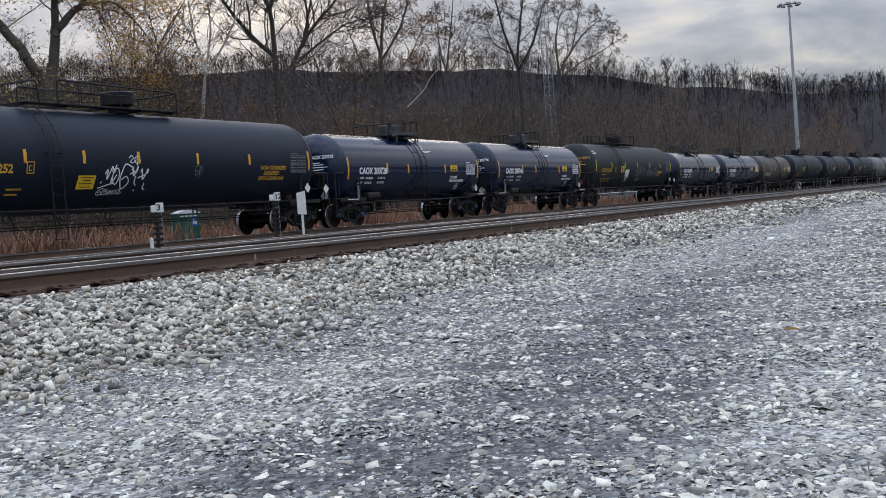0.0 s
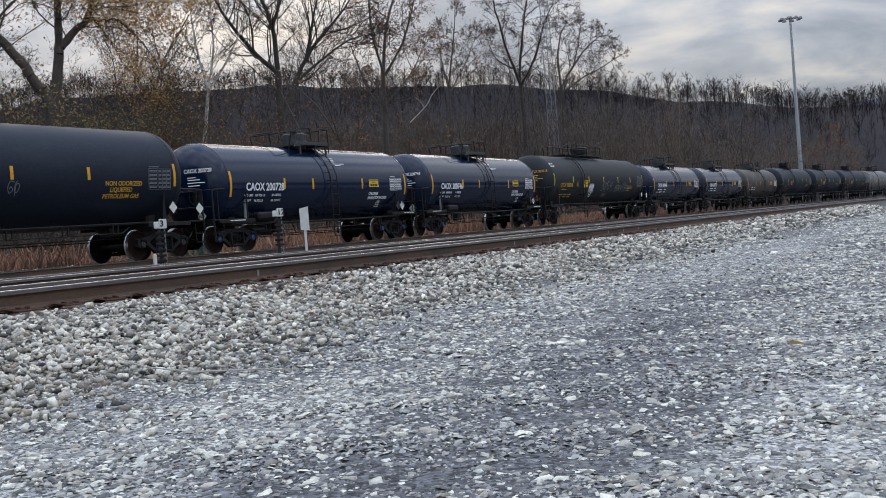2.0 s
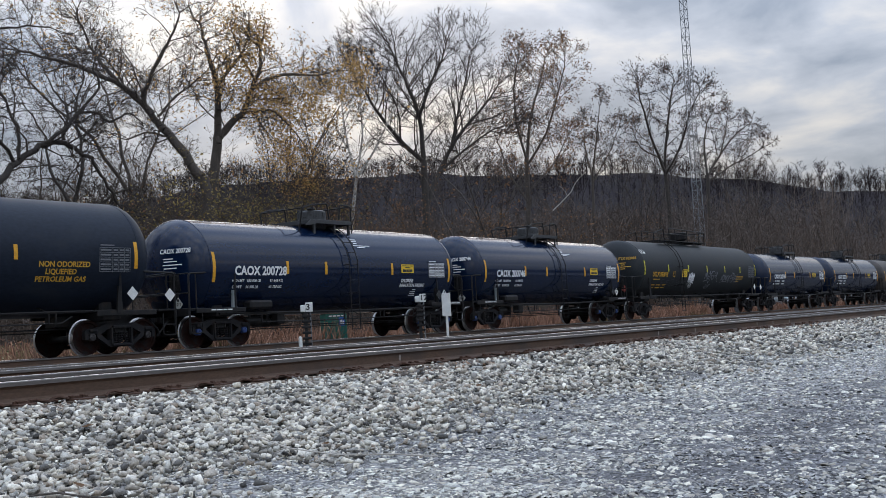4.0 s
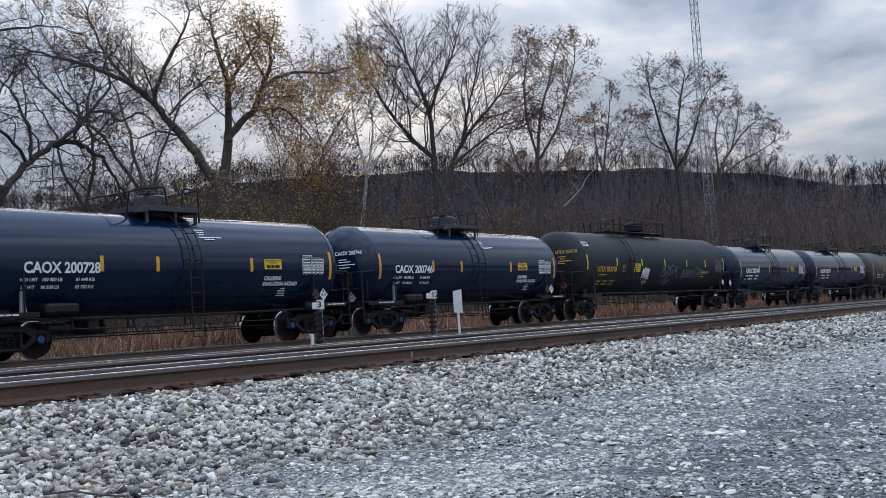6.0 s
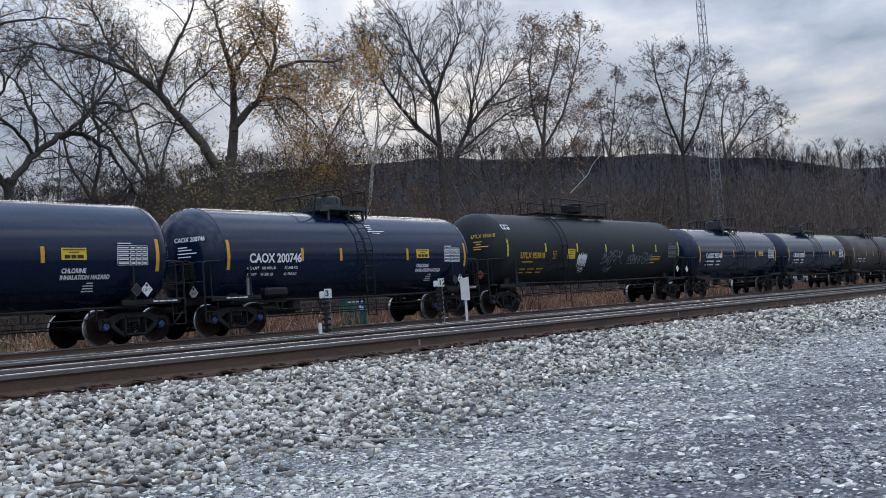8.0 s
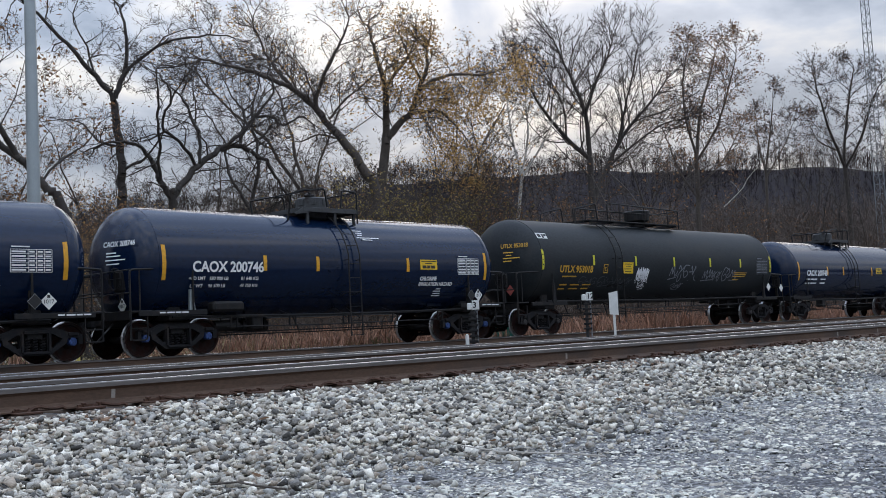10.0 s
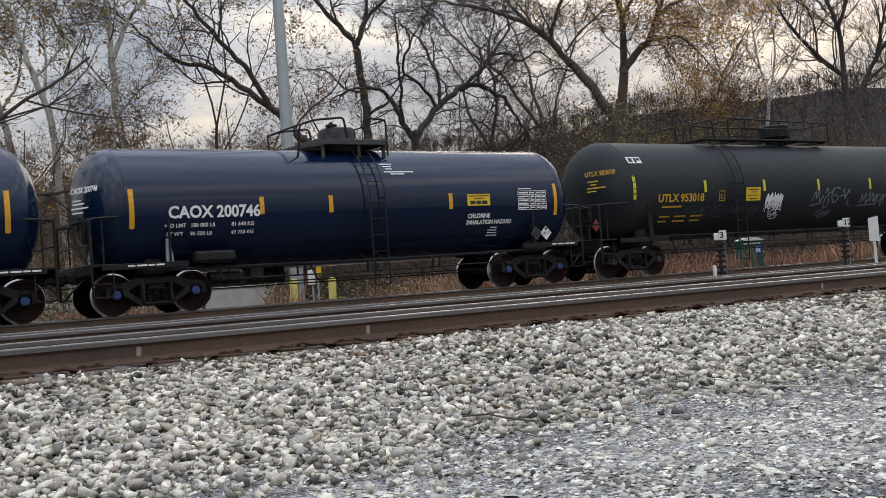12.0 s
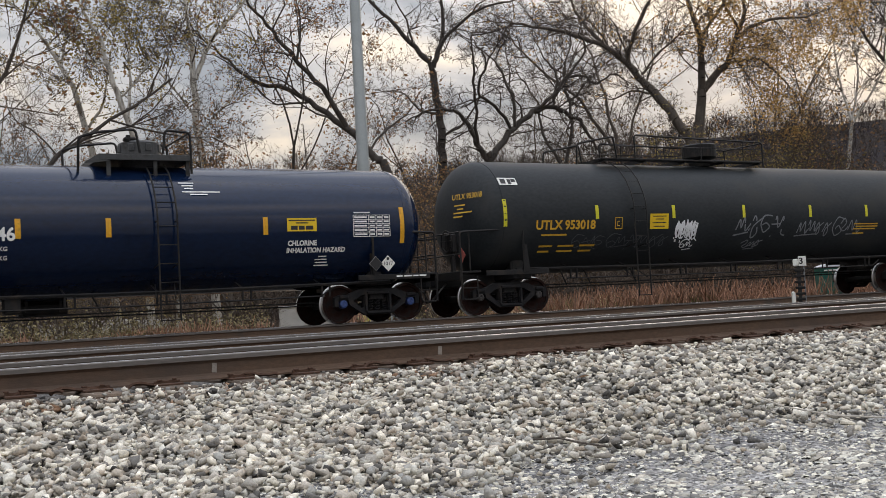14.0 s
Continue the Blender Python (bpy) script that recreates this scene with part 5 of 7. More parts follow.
x, y = place(55.0, 37.2)
stand = tagged(new("blank_sign"), "blank white board on a pale upright post", "sign")
stand.matrix_basis = pose(x, y, gz(x, y), 0, 0, FACE - 4)
bm = bmesh.new()
box(bm, 0, 0, 0.72, 0.085, 0.05, 1.44, bevel=0.006)
part("post", bm, M["sign_white"], stand)
bm = bmesh.new()
prism(bm, [(-0.15, 0.98), (0.15, 0.95), (0.15, 1.76), (-0.15, 1.70)], 0.02, Matrix.Translation((0, -0.04, 0)))
part("board", bm, M["sign_white"], stand)
x, y = place(47.3, 31.2)
bm = bmesh.new()
prism(bm, [(-0.05, -0.35), (0.05, -0.35), (0.05, 0.26), (0, 0.30), (-0.05, 0.26)], 0.05)
tagged(part("stake", bm, M["sign_white"], None, m=pose(x, y, gz(x, y) + 0.3)), "short white wooden stake beside the post", "stake")


def privy(x, y):
    """A portable toilet cabin seen over the bank: ribbed green walls, door and a white domed roof."""
    z = gz(x, y)
    hut = tagged(new("portable_toilet"), "green portable toilet with a white domed roof", "portable toilet")
    hut.matrix_basis = pose(x, y, z, 0, 0, -30) @ Matrix.Diagonal((0.82, 0.82, 1, 1))
    w = 1.12
    h = 1.02 - z
    bm = bmesh.new()
    box(bm, 0, 0, h / 2, w, 0.98, h, bevel=0.03)
    part("cabin", bm, M["booth_green"], hut)
    for k in range(7):
        bm = bmesh.new()
        box(bm, -0.45 + k * 0.15, -0.496, h * 0.5, 0.03, 0.02, h * 0.86)
        part("rib", bm, M["booth_green"], hut)
        bm = bmesh.new()
        box(bm, 0.566, -0.39 + k * 0.13, h * 0.5, 0.02, 0.03, h * 0.86)
        part("rib", bm, M["booth_green"], hut)
    bm = bmesh.new()
    n = 9
    prism(bm, [(-0.60, h - 0.02)] + [(-0.60 + 1.20 * k / n, h + 0.02 + 0.12 * math.sin(math.pi * k / n)) for k in range(n + 1)] + [(0.60, h - 0.02)], 1.06)
    part("roof", bm, M["booth_roof"], hut)
    for k in range(4):
        bm = bmesh.new()
        box(bm, -0.33 + 0.22 * k, -0.51, h - 0.12, 0.16, 0.02, 0.05)
        part("vent_slot", bm, M["sign_white"], hut)
    bm = bmesh.new()
    box(bm, 0.28, -0.515, h - 0.36, 0.32, 0.012, 0.36, bevel=0.003)
    s = part("door_sign", bm, M["sign_blue"], hut, "blue sign with white shapes")
    bm = bmesh.new()
    box(bm, 0.24, -0.523, h - 0.36, 0.10, 0.006, 0.20)
    box(bm, 0.35, -0.523, h - 0.40, 0.08, 0.006, 0.14)
    part("sign_shape", bm, M["sign_white"], s)


privy(*place(49.05, 46.0))


def mast(az, dist, height, r0, r1, lights):
    x, y = place(az, dist)
    z = gz(x, y)
    p = tagged(new("light_mast"), "tall tapered galvanised light mast" + (" with a ring of floodlights" if lights else " behind the train"), "light mast", group="yard light masts")
    p.matrix_basis = pose(x, y, z)
    bm = bmesh.new()
    rod(bm, (0, 0, 0.25), (0, 0, height), r0, 20, r1)
    part("shaft", bm, M["post_steel"], p, smooth=True)
    bm = bmesh.new()
    lathe(bm, [(0.0, r0 * 2.4), (0.28, r0 * 2.4), (0.30, r0 * 2.2)], 20, "Z")
    part("footing", bm, M["concrete"], p)
    bm = bmesh.new()
    box(bm, 0, 0, 0.33, r0 * 3.2, r0 * 3.2, 0.06, bevel=0.01)
    for sx in (-1, 1):
        for sy in (-1, 1):
            rod(bm, (sx * r0 * 1.35, sy * r0 * 1.35, 0.3), (sx * r0 * 1.35, sy * r0 * 1.35, 0.45), 0.03, 6)
    part("base_plate", bm, M["mast_steel"], p)
    if lights:
        bm = bmesh.new()
        rod(bm, (0, 0, height - 0.2), (0, 0, height + 0.5), r1 * 1.6, 10)
        for k in range(8):
            a = k * math.pi / 4
            pipe(bm, [(0, 0, height + 0.2), (1.3 * math.cos(a), 1.3 * math.sin(a), height + 0.25)], 0.05, 5)
        part("head_ring", bm, M["mast_steel"], p)
        for k in range(8):
            a = k * math.pi / 4
            bm = bmesh.new()
            lathe(bm, [(-0.28, 0.30), (-0.2, 0.34), (0.05, 0.24), (0.14, 0.10)], 10, "Z")
            part("floodlight", bm, M["mast_steel"], p, m=pose(1.5 * math.cos(a), 1.5 * math.sin(a), height + 0.22))


mast(25.65, 37.5, 27.0, 0.235, 0.115, True)
mast(80.55, 178, 28.8, 0.36, 0.16, True)


def lattice_mast(az, dist, height):
    x, y = place(az, dist)
    p = tagged(new("radio_mast"), "slender grey lattice radio mast rising behind the trees", "radio mast")
    p.matrix_basis = pose(x, y, gz(x, y), 0, 0, 20)
    def corner(k, z):
        w = 0.56 - 0.24 * z / height
        return (w * math.cos(2.094 * k), w * math.sin(2.094 * k), z)
    for k in range(3):
        bm = bmesh.new()
        rod(bm, corner(k, 0), corner(k, height), 0.045, 6, 0.032)
        part("leg", bm, M["mast_steel"], p)
    bm = bmesh.new()
    z = 0.0
    flip = 0
    while z < height - 1.2:
        for k in range(3):
            rod(bm, corner(k, z), corner((k + 1) % 3, z), 0.02, 4)
            a, b = (k, (k + 1) % 3) if flip else ((k + 1) % 3, k)
            rod(bm, corner(a, z), corner(b, z + 0.85), 0.02, 4)
        flip = 1 - flip
        z += 0.85
    part("bracing", bm, M["mast_steel"], p)


lattice_mast(68.35, 103, 42)


def signal_cage(az, dist):
    """The caged end of a cantilever signal that reaches over the line from beyond the view."""
    x, y = place(az, dist)
    p = tagged(new("signal_bridge"), "white steel cantilever signal cage over the tracks", "railway signal")
    p.matrix_basis = pose(x, y, 0, 0, 0, -85)
    bm = bmesh.new()
    for z in (5.4, 7.2, 8.4):
        for yy in (-0.6, 0.6):
            rod(bm, (-1.0, yy, z), (9.0, yy, z), 0.07, 6)
        rod(bm, (-1.0, -0.6, z), (-1.0, 0.6, z), 0.07, 6)
    for s in range(9):
        for yy in (-0.6, 0.6):
            rod(bm, (-1.0 + 1.2 * s, yy, 5.4), (-1.0 + 1.2 * s, yy, 8.4), 0.05, 6)
            rod(bm, (-1.0 + 1.2 * s, yy, 7.2), (0.2 + 1.2 * s, yy, 5.4), 0.04, 5)
    part("truss", bm, M["sign_white"], p)
    bm = bmesh.new()
    box(bm, 4.0, 0, 5.36, 10.2, 1.2, 0.06, bevel=0.01)
    part("walkway", bm, M["mast_steel"], p)
    bm = bmesh.new()
    rod(bm, (9, 0, gz(x, y - 9)), (9, 0, 8.6), 0.30, 12)
    part("column", bm, M["mast_steel"], p)
    bm = bmesh.new()
    prism(bm, [(0.05, 7.5), (0.05, 10.4), (0.2, 10.8), (0.6, 10.8), (0.75, 10.4), (0.75, 7.5)], 0.10, Matrix.Translation((0, -0.7, 0)))
    part("signal_head", bm, M["ink"], p, "black signal head with a rounded backboard")


signal_cage(85.75, 120)


def bollard(az, dist, h):
    x, y = place(az, dist)
    z = gz(x, y)
    bm = bmesh.new()
    lathe(bm, [(0.0, 0.125), (h - 0.10, 0.125), (h - 0.03, 0.10), (h, 0.03)], 14, "Z")
    tagged(part("bollard", bm, M["bollard"], None, m=pose(x, y, z, 2, 1, 0), smooth=True), "faded yellow steel bollard beside the light mast", "bollard", group="yellow bollards")


bollard(25.42, 35.0, 1.24)
bollard(27.42, 35.5, 1.24)


def meter_stand(az, dist):
    x, y = place(az, dist)
    p = tagged(new("meter_stand"), "grey meter box with a yellow tag on twin posts", "utility box")
    p.matrix_basis = pose(x, y, gz(x, y), 0, 0, -25)
    for sx in (-0.09, 0.09):
        bm = bmesh.new()
        box(bm, sx, 0, 0.75, 0.06, 0.05, 1.5, bevel=0.006)
        part("post", bm, M["post_steel"], p)
    bm = bmesh.new()
    box(bm, -0.12, -0.08, 1.22, 0.24, 0.14, 0.48, bevel=0.02)
    part("box", bm, M["sign_white"], p)
    bm = bmesh.new()
    box(bm, 0.14, -0.06, 1.42, 0.16, 0.02, 0.30, bevel=0.004)
    part("tag", bm, M["sign_yellow"], p, "yellow tag")


meter_stand(26.6, 36.5)

# low pale slab seen under the cars, and a pallet of stone by the line far down
x, y = place(22.7, 46)
bm = bmesh.new()
box(bm, 0, 0, 0.55, 2.9, 1.6, 1.1, bevel=0.05)
box(bm, 0, 0, 1.12, 3.0, 1.7, 0.08, bevel=0.02)
tagged(part("concrete_block", bm, M["concrete"], None, m=pose(x, y, gz(x, y), 0, 0, -20)), "pale concrete block half hidden in brush", "concrete block")
# added slabs that stand in for unidentified pale patches below the cars
bm = bmesh.new()
for k in range(5):
    box(bm, -5.0 + 2.5 * k, 0.0, 0.45, 2.42, 0.35, 0.9 + 0.1 * (k % 2), bevel=0.04)
    box(bm, -5.0 + 2.5 * k, 0.0, 0.10, 2.42, 0.60, 0.20, bevel=0.04)
x, y = place(9.0, 49)
tagged(part("concrete_barrier", bm, M["concrete"], None, m=pose(x, y, gz(x, y), 0, 0, -6)), "row of pale slabs added to brighten gaps in the brush", "barrier")
x, y = place(71.6, 96)
bm = bmesh.new()
box(bm, 0, 0, 0.75, 3.4, 2.0, 1.5, bevel=0.06)
tagged(part("utility_cabinet", bm, M["post_steel"], None, m=pose(x, y, gz(x, y), 0, 0, -15)), "low grey metal utility cabinet behind the train", "utility cabinet")


# ---- small things on the gravel ----
def stick(name, x0, y0, points, r, mat, label, lift=0.06):
    bm = bmesh.new()
    pipe(bm, [(x0 + a, y0 + b, gz(x0 + a, y0 + b) + lift + c) for a, b, c in points], r, 6)
    tagged(part(name, bm, mat, None), label, "stick")


stick("fallen_reed", 5.22, 4.22, [(0.0, 1.0, 0.05), (-0.03, 0.72, 0.02), (0.0, 0.35, 0.0), (0.1, -0.06, 0.01), (0.17, -0.32, 0.0)], 0.0055, M["dead_wood"], "long bleached reed lying on the stones", 0.085)
stick("broken_branch", 3.4, 4.6, [(-0.04, 0.42, 0.0), (-0.01, 0.22, 0.02), (0.0, 0.05, 0.01), (0.05, -0.12, 0.0)], 0.006, M["bark"], "short dark broken branch on the ballast")


def dead_leaf(x, y, size, turn, mat):
    bm = bmesh.new()
    tip = [(-1, 0), (-0.5, 0.45), (0.1, 0.55), (0.6, 0.3), (1, 0), (0.6, -0.3), (0.1, -0.55), (-0.5, -0.45)]
    vs = [bm.verts.new((a * size, b * size, 0.35 * size * (abs(b) + 0.3 * a * a))) for a, b in tip]
    c = bm.verts.new((0, 0, 0))
    for k in range(8):
        bm.faces.new((c, vs[k], vs[(k + 1) % 8]))
    tagged(part("fallen_leaf", bm, mat, None, m=pose(x, y, gz(x, y) + 0.07, 14, -10, turn)), "curled dry leaf on the stones", "leaf", group="fallen leaves")


for x, y, s, turn, mat in ((7.72, 5.41, 0.05, 20, M["leaf_brown"]), (3.72, 5.11, 0.055, 70, M["leaf_brown"]), (6.3, 1.15, 0.06, 130, M["leaf_gold"]), (5.6, 4.98, 0.045, 200, M["leaf_brown"]), (8.9, 5.9, 0.05, 10, M["leaf_brown"]), (4.6, 6.2, 0.05, 300, M["leaf_brown"])):
    dead_leaf(x, y, s, turn, mat)


# ---- trees ----
def frustums(segs, sides):
    """Tapered tubes for branch pieces: rows of start, end, start radius, end radius."""
    s = np.asarray(segs, dtype=np.float64)
    a, b, ra, rb = s[:, 0:3], s[:, 3:6], s[:, 6], s[:, 7]
    way = b - a
    way /= np.linalg.norm(way, axis=1, keepdims=True) + 1e-9
    ref = np.where(np.abs(way[:, 2:3]) < 0.9, np.array([[0, 0, 1.0]]), np.array([[1.0, 0, 0]]))
    u = np.cross(way, ref)
    u /= np.linalg.norm(u, axis=1, keepdims=True) + 1e-9
    v = np.cross(way, u)
    if sides == 2:
        # hair-thin twigs: one slip each, turned any way round its length
        spin = np.random.default_rng(len(s)).uniform(0, 2 * np.pi, (len(s), 1))
        u = u * np.cos(spin) + v * np.sin(spin)
        verts = np.stack([a - u * ra[:, None] * 1.35, a + u * ra[:, None] * 1.35, b + u * rb[:, None] * 1.35, b - u * rb[:, None] * 1.35], 1)
        return verts.reshape(-1, 3), np.arange(len(s) * 4).reshape(-1, 4)
    ang = np.arange(sides) * 2 * np.pi / sides
    ring = u[:, None, :] * np.cos(ang)[None, :, None] + v[:, None, :] * np.sin(ang)[None, :, None]
    verts = np.concatenate([a[:, None] + ring * ra[:, None, None], b[:, None] + ring * rb[:, None, None]], 1)
    k = np.arange(sides)
    quad = np.stack([k, (k + 1) % sides, (k + 1) % sides + sides, k + sides], 1)
    faces = quad[None] + (np.arange(len(s)) * 2 * sides)[:, None, None]
    return verts.reshape(-1, 3), faces.reshape(-1, 4)


class Growth:
    """Grows a leafless tree: limbs that wander, fork and thin out into twigs."""

    def __init__(self, seed, gnarl=0.12, rise=0.06, droop=0.0, density=1.0, fine=0.0065):
        self.r = random.Random(seed)
        self.gnarl, self.rise, self.droop, self.density, self.fine = gnarl, rise, droop, density, fine
        self.wood, self.twigs, self.tips, self.joints = [], [], [], []

    def guided(self, marks, r0, r1, bushy, reach):
        """A limb that bends through (right, up) marks, wanders in depth, and bears side branches."""
        r = self.r
        lean = r.gauss(0, 0.35)
        way, total = [], 0.0
        foot = min(self.joints, key=lambda p: (p.x - marks[0][0]) ** 2 + (p.z - marks[0][1]) ** 2).y if self.joints else 0.0
        for k, (x, z) in enumerate(marks):
            if k:
                total += math.hypot(x - marks[k - 1][0], z - marks[k - 1][1])
            way.append(Vector((x, foot + lean * total if bushy else 0.0, z)))
        line = []
        for k in range(len(way) - 1):
            p0, p1, p2, p3 = way[max(0, k - 1)], way[k], way[k + 1], way[min(len(way) - 1, k + 2)]
            for j in range(4):
                t = j / 4
                line.append(0.5 * (2 * p1 + (p2 - p0) * t + (2 * p0 - 5 * p1 + 4 * p2 - p3) * t * t + (3 * p1 - p0 - 3 * p2 + p3) * t ** 3))
        line.append(way[-1])
        for k in range(1, len(line) - 1):
            line[k] = line[k] + Vector((r.gauss(0, 1), r.gauss(0, 1), r.gauss(0, 1))) * self.gnarl * 0.22 * min(1.0, total / 6)
        self.joints += line
        n = len(line) - 1
        for k in range(n):
            a, b = r0 + (r1 - r0) * k / n, r0 + (r1 - r0) * (k + 1) / n
            self.wood.append((*line[k], *line[k + 1], a * (1.35 if not bushy and k == 0 else 1.0), b))
        if not bushy:
            return
        count = max(3, int(total * bushy * r.uniform(0.9, 1.1)))
        for c in range(count):
            t = 0.10 + 0.90 * (c + r.random()) / count
            k = min(n - 1, int(t * n))
            at = line[k].lerp(line[k + 1], t * n - k)
            on = (line[k + 1] - line[k]).normalized()
            side = on.orthogonal().normalized()
            side.rotate(Matrix.Rotation(r.uniform(0, 6.283), 3, on))
            ang = radians(r.uniform(30, 70))
            rad = r0 + (r1 - r0) * t
            length = (0.9 + reach * total * r.uniform(0.55, 1.25)) * (1.1 - 0.4 * t)
            self.limb(at, on * math.cos(ang) + side * math.sin(ang), length, max(self.fine * 1.6, min(rad * 0.55, 0.012 * length + 0.004)), 2, steps=5)
        end = (line[-1] - line[-2]).normalized()
        for c in range(3):
            self.limb(line[-1], end + Vector((r.gauss(0, 0.35), r.gauss(0, 0.35), r.gauss(0, 0.25))), 0.7 + reach * total * 0.6, max(self.fine * 1.6, r1 * 0.9), 2, steps=5)

    def limb(self, start, way, length, radius, level, steps=None):
        r = self.r
        steps = steps or max(3, int(6 - level))
        p, d = Vector(start), Vector(way).normalized()
        step = length / steps
        curl = Vector((r.gauss(0, 1), r.gauss(0, 1), r.gauss(0, 0.6))) * self.gnarl * (0.75 if level else 0.5)
        pts = [(p.copy(), radius)]
        for k in range(steps):
            wob = Vector((r.gauss(0, 1), r.gauss(0, 1), r.gauss(0, 0.7))) * self.gnarl * (1.15 + 0.45 * level)
            d = (d + wob + curl + Vector((0, 0, self.rise - self.droop * level))).normalized()
            q = p + d * step
            taper = 1 - 0.66 * (k + 1) / steps
            rad = radius * taper
            (self.wood if radius > 0.028 else self.twigs).append((*p, *q, pts[-1][1], rad))
            p = q
            pts.append((p.copy(), rad))
        if level >= 4 or length < 0.45:
            self.tips.append((p.copy(), d.copy()))
            return
        count = {0: 7, 1: 6, 2: 6, 3: 6}[level]
        count = max(2, int(round(count * self.density * r.uniform(0.8, 1.2))))
        for c in range(count):
            t = r.uniform(0.30, 1.0) if level else r.uniform(0.28, 1.0)
            i = min(steps - 1, int(t * steps))
            f = t * steps - i
            at = pts[i][0].lerp(pts[i + 1][0], min(1, f))
            along_ = (pts[i + 1][0] - pts[i][0]).normalized()
            side = along_.orthogonal().normalized()
            side.rotate(Matrix.Rotation(r.uniform(0, 6.283), 3, along_))
            ang = radians(r.uniform(28, 62))
            way2 = along_ * math.cos(ang) + side * math.sin(ang)
            self.limb(at, way2, length * r.uniform(0.38, 0.66) * (1.15 - 0.45 * t), max(self.fine, pts[i][1] * (r.uniform(0.36, 0.58) if level < 2 else r.uniform(0.34, 0.55))), level + 1)
        self.tips.append((p.copy(), d.copy()))


def tree(label, az, dist, height, fork, radius, limbs, seed, bark="bark", leaves=None, leaf_count=0, leaf_size=0.10, gnarl=0.12, rise=0.05, density=1.0, lean=0.0, name="bare_tree", category="tree", m=None):
    """A tree in parts. limbs: (start height, tilt to the right in degrees, tilt away, length, share of the trunk's radius)."""
    g = Growth(seed, gnarl, rise, density=density)
    r = random.Random(seed + 500)
    # the trunk stands in its own space with x to the viewer's right
    p = Vector((0, 0, -0.3))
    steps = 6
    d = Vector((math.sin(radians(lean)), 0, math.cos(radians(lean))))
    path = [p.copy()]
    for k in range(steps):
        q = p + (d + Vector((r.gauss(0, 0.035), r.gauss(0, 0.035), 0))) * (fork + 0.3) / steps
        flare = 1.35 if k == 0 else 1.0
        r0, r1 = radius * flare * (1 - 0.30 * k / steps), radius * (1 - 0.30 * (k + 1) / steps)
        g.wood.append((*p, *q, r0, r1))
        p = q
        path.append(p.copy())
    for start, tilt, away, length, share in limbs:
        t = min(1.0, (start + 0.3) / (fork + 0.3)) * steps
        i = min(steps - 1, int(t))
        at = path[i].lerp(path[i + 1], t - i)
        way = Vector((math.sin(radians(tilt)), math.sin(radians(away)), math.cos(radians(tilt)) * math.cos(radians(away))))
        g.limb(at, way, length, radius * share * 0.85, 0, steps=8)
    ob = tagged(new(name), label, category, group="trees behind the line")
    v, f = frustums(g.wood, 6)
    part("trunk", mesh_from("trunk", v, f, M[bark], smooth=True), None, ob)
    if g.twigs:
        v, f = frustums(g.twigs, 2)
        tagged(part("crown", mesh_from("crown", v, f, M["twig"]), None, ob), kind="stuff")
    if leaves and leaf_count:
        q = np.random.default_rng(seed)
        tips = np.array([list(t[0]) for t in g.tips])
        pick = tips[q.integers(0, len(tips), leaf_count)] + q.normal(0, 0.22, (leaf_count, 3)) - np.array([0, 0, 0.10])
        tagged(part("leaves", leaf_mesh(pick, leaf_size, q, M[leaves]), None, ob), kind="stuff")
    if m is None:
        x, y = place(az, dist)
        m = pose(x, y, gz(x, y), 0, 0, -az)
    ob.matrix_basis = m
    return ob


def grown_tree(label, az, dist, stems, seed, bark="bark", leaves=None, leaf_count=0, leaf_size=0.10, gnarl=0.12, rise=0.05, bushy=1.5, reach=0.30, leaf_side=None, name="bare_tree", twig="twig"):
    """A tree in parts on a skeleton of its own: stems are (start radius, end radius, [(right, up), ...]) in metres, the first one the trunk."""
    g = Growth(seed, gnarl, rise, fine=0.0065 * max(1.0, dist / 44))
    for k, (r0, r1, pts) in enumerate(stems):
        if k == 0:
            (x0, z0), (x1, z1) = pts[0], pts[1]
            pts = [(x0 - max(-0.8, min(0.8, (x1 - x0) / (z1 - z0) * z0 * 0.5)), -0.3)] + pts
        g.guided(pts, r0 * 0.86, r1 * 0.8, 0.0 if k == 0 else bushy, reach)
    ob = tagged(new(name), label, "tree", group="trees behind the line")
    v, f = frustums(g.wood, 7)
    part("trunk", mesh_from("trunk", v, f, M[bark], smooth=True), None, ob)
    v, f = frustums(g.twigs, 2)
    tagged(part("crown", mesh_from("crown", v, f, M[twig]), None, ob), kind="stuff")
    if leaves and leaf_count:
        q = np.random.default_rng(seed)
        tips = np.array([list(t[0]) for t in g.tips])
        if leaf_side is not None:
            # most of them hang in bunches on one side of the crown
            share = 1.0 + 3.0 * np.clip(tips[:, 0] - leaf_side, 0, 3)
            bunch = tips[q.choice(len(tips), 150, p=share / share.sum())]
            pick = bunch[q.integers(0, 150, leaf_count)] + q.normal(0, 1, (leaf_count, 3)) * np.array([0.34, 0.34, 0.46]) - np.array([0, 0, 0.35])
        else:
            pick = tips[q.integers(0, len(tips), leaf_count)] + q.normal(0, 0.20, (leaf_count, 3)) - np.array([0, 0, 0.16])
        tagged(part("leaves", leaf_mesh(pick, leaf_size, q, M[leaves]), None, ob), kind="stuff")
    x, y = place(az, dist)
    ob.matrix_basis = pose(x, y, gz(x, y), 0, 0, -az)
    return ob


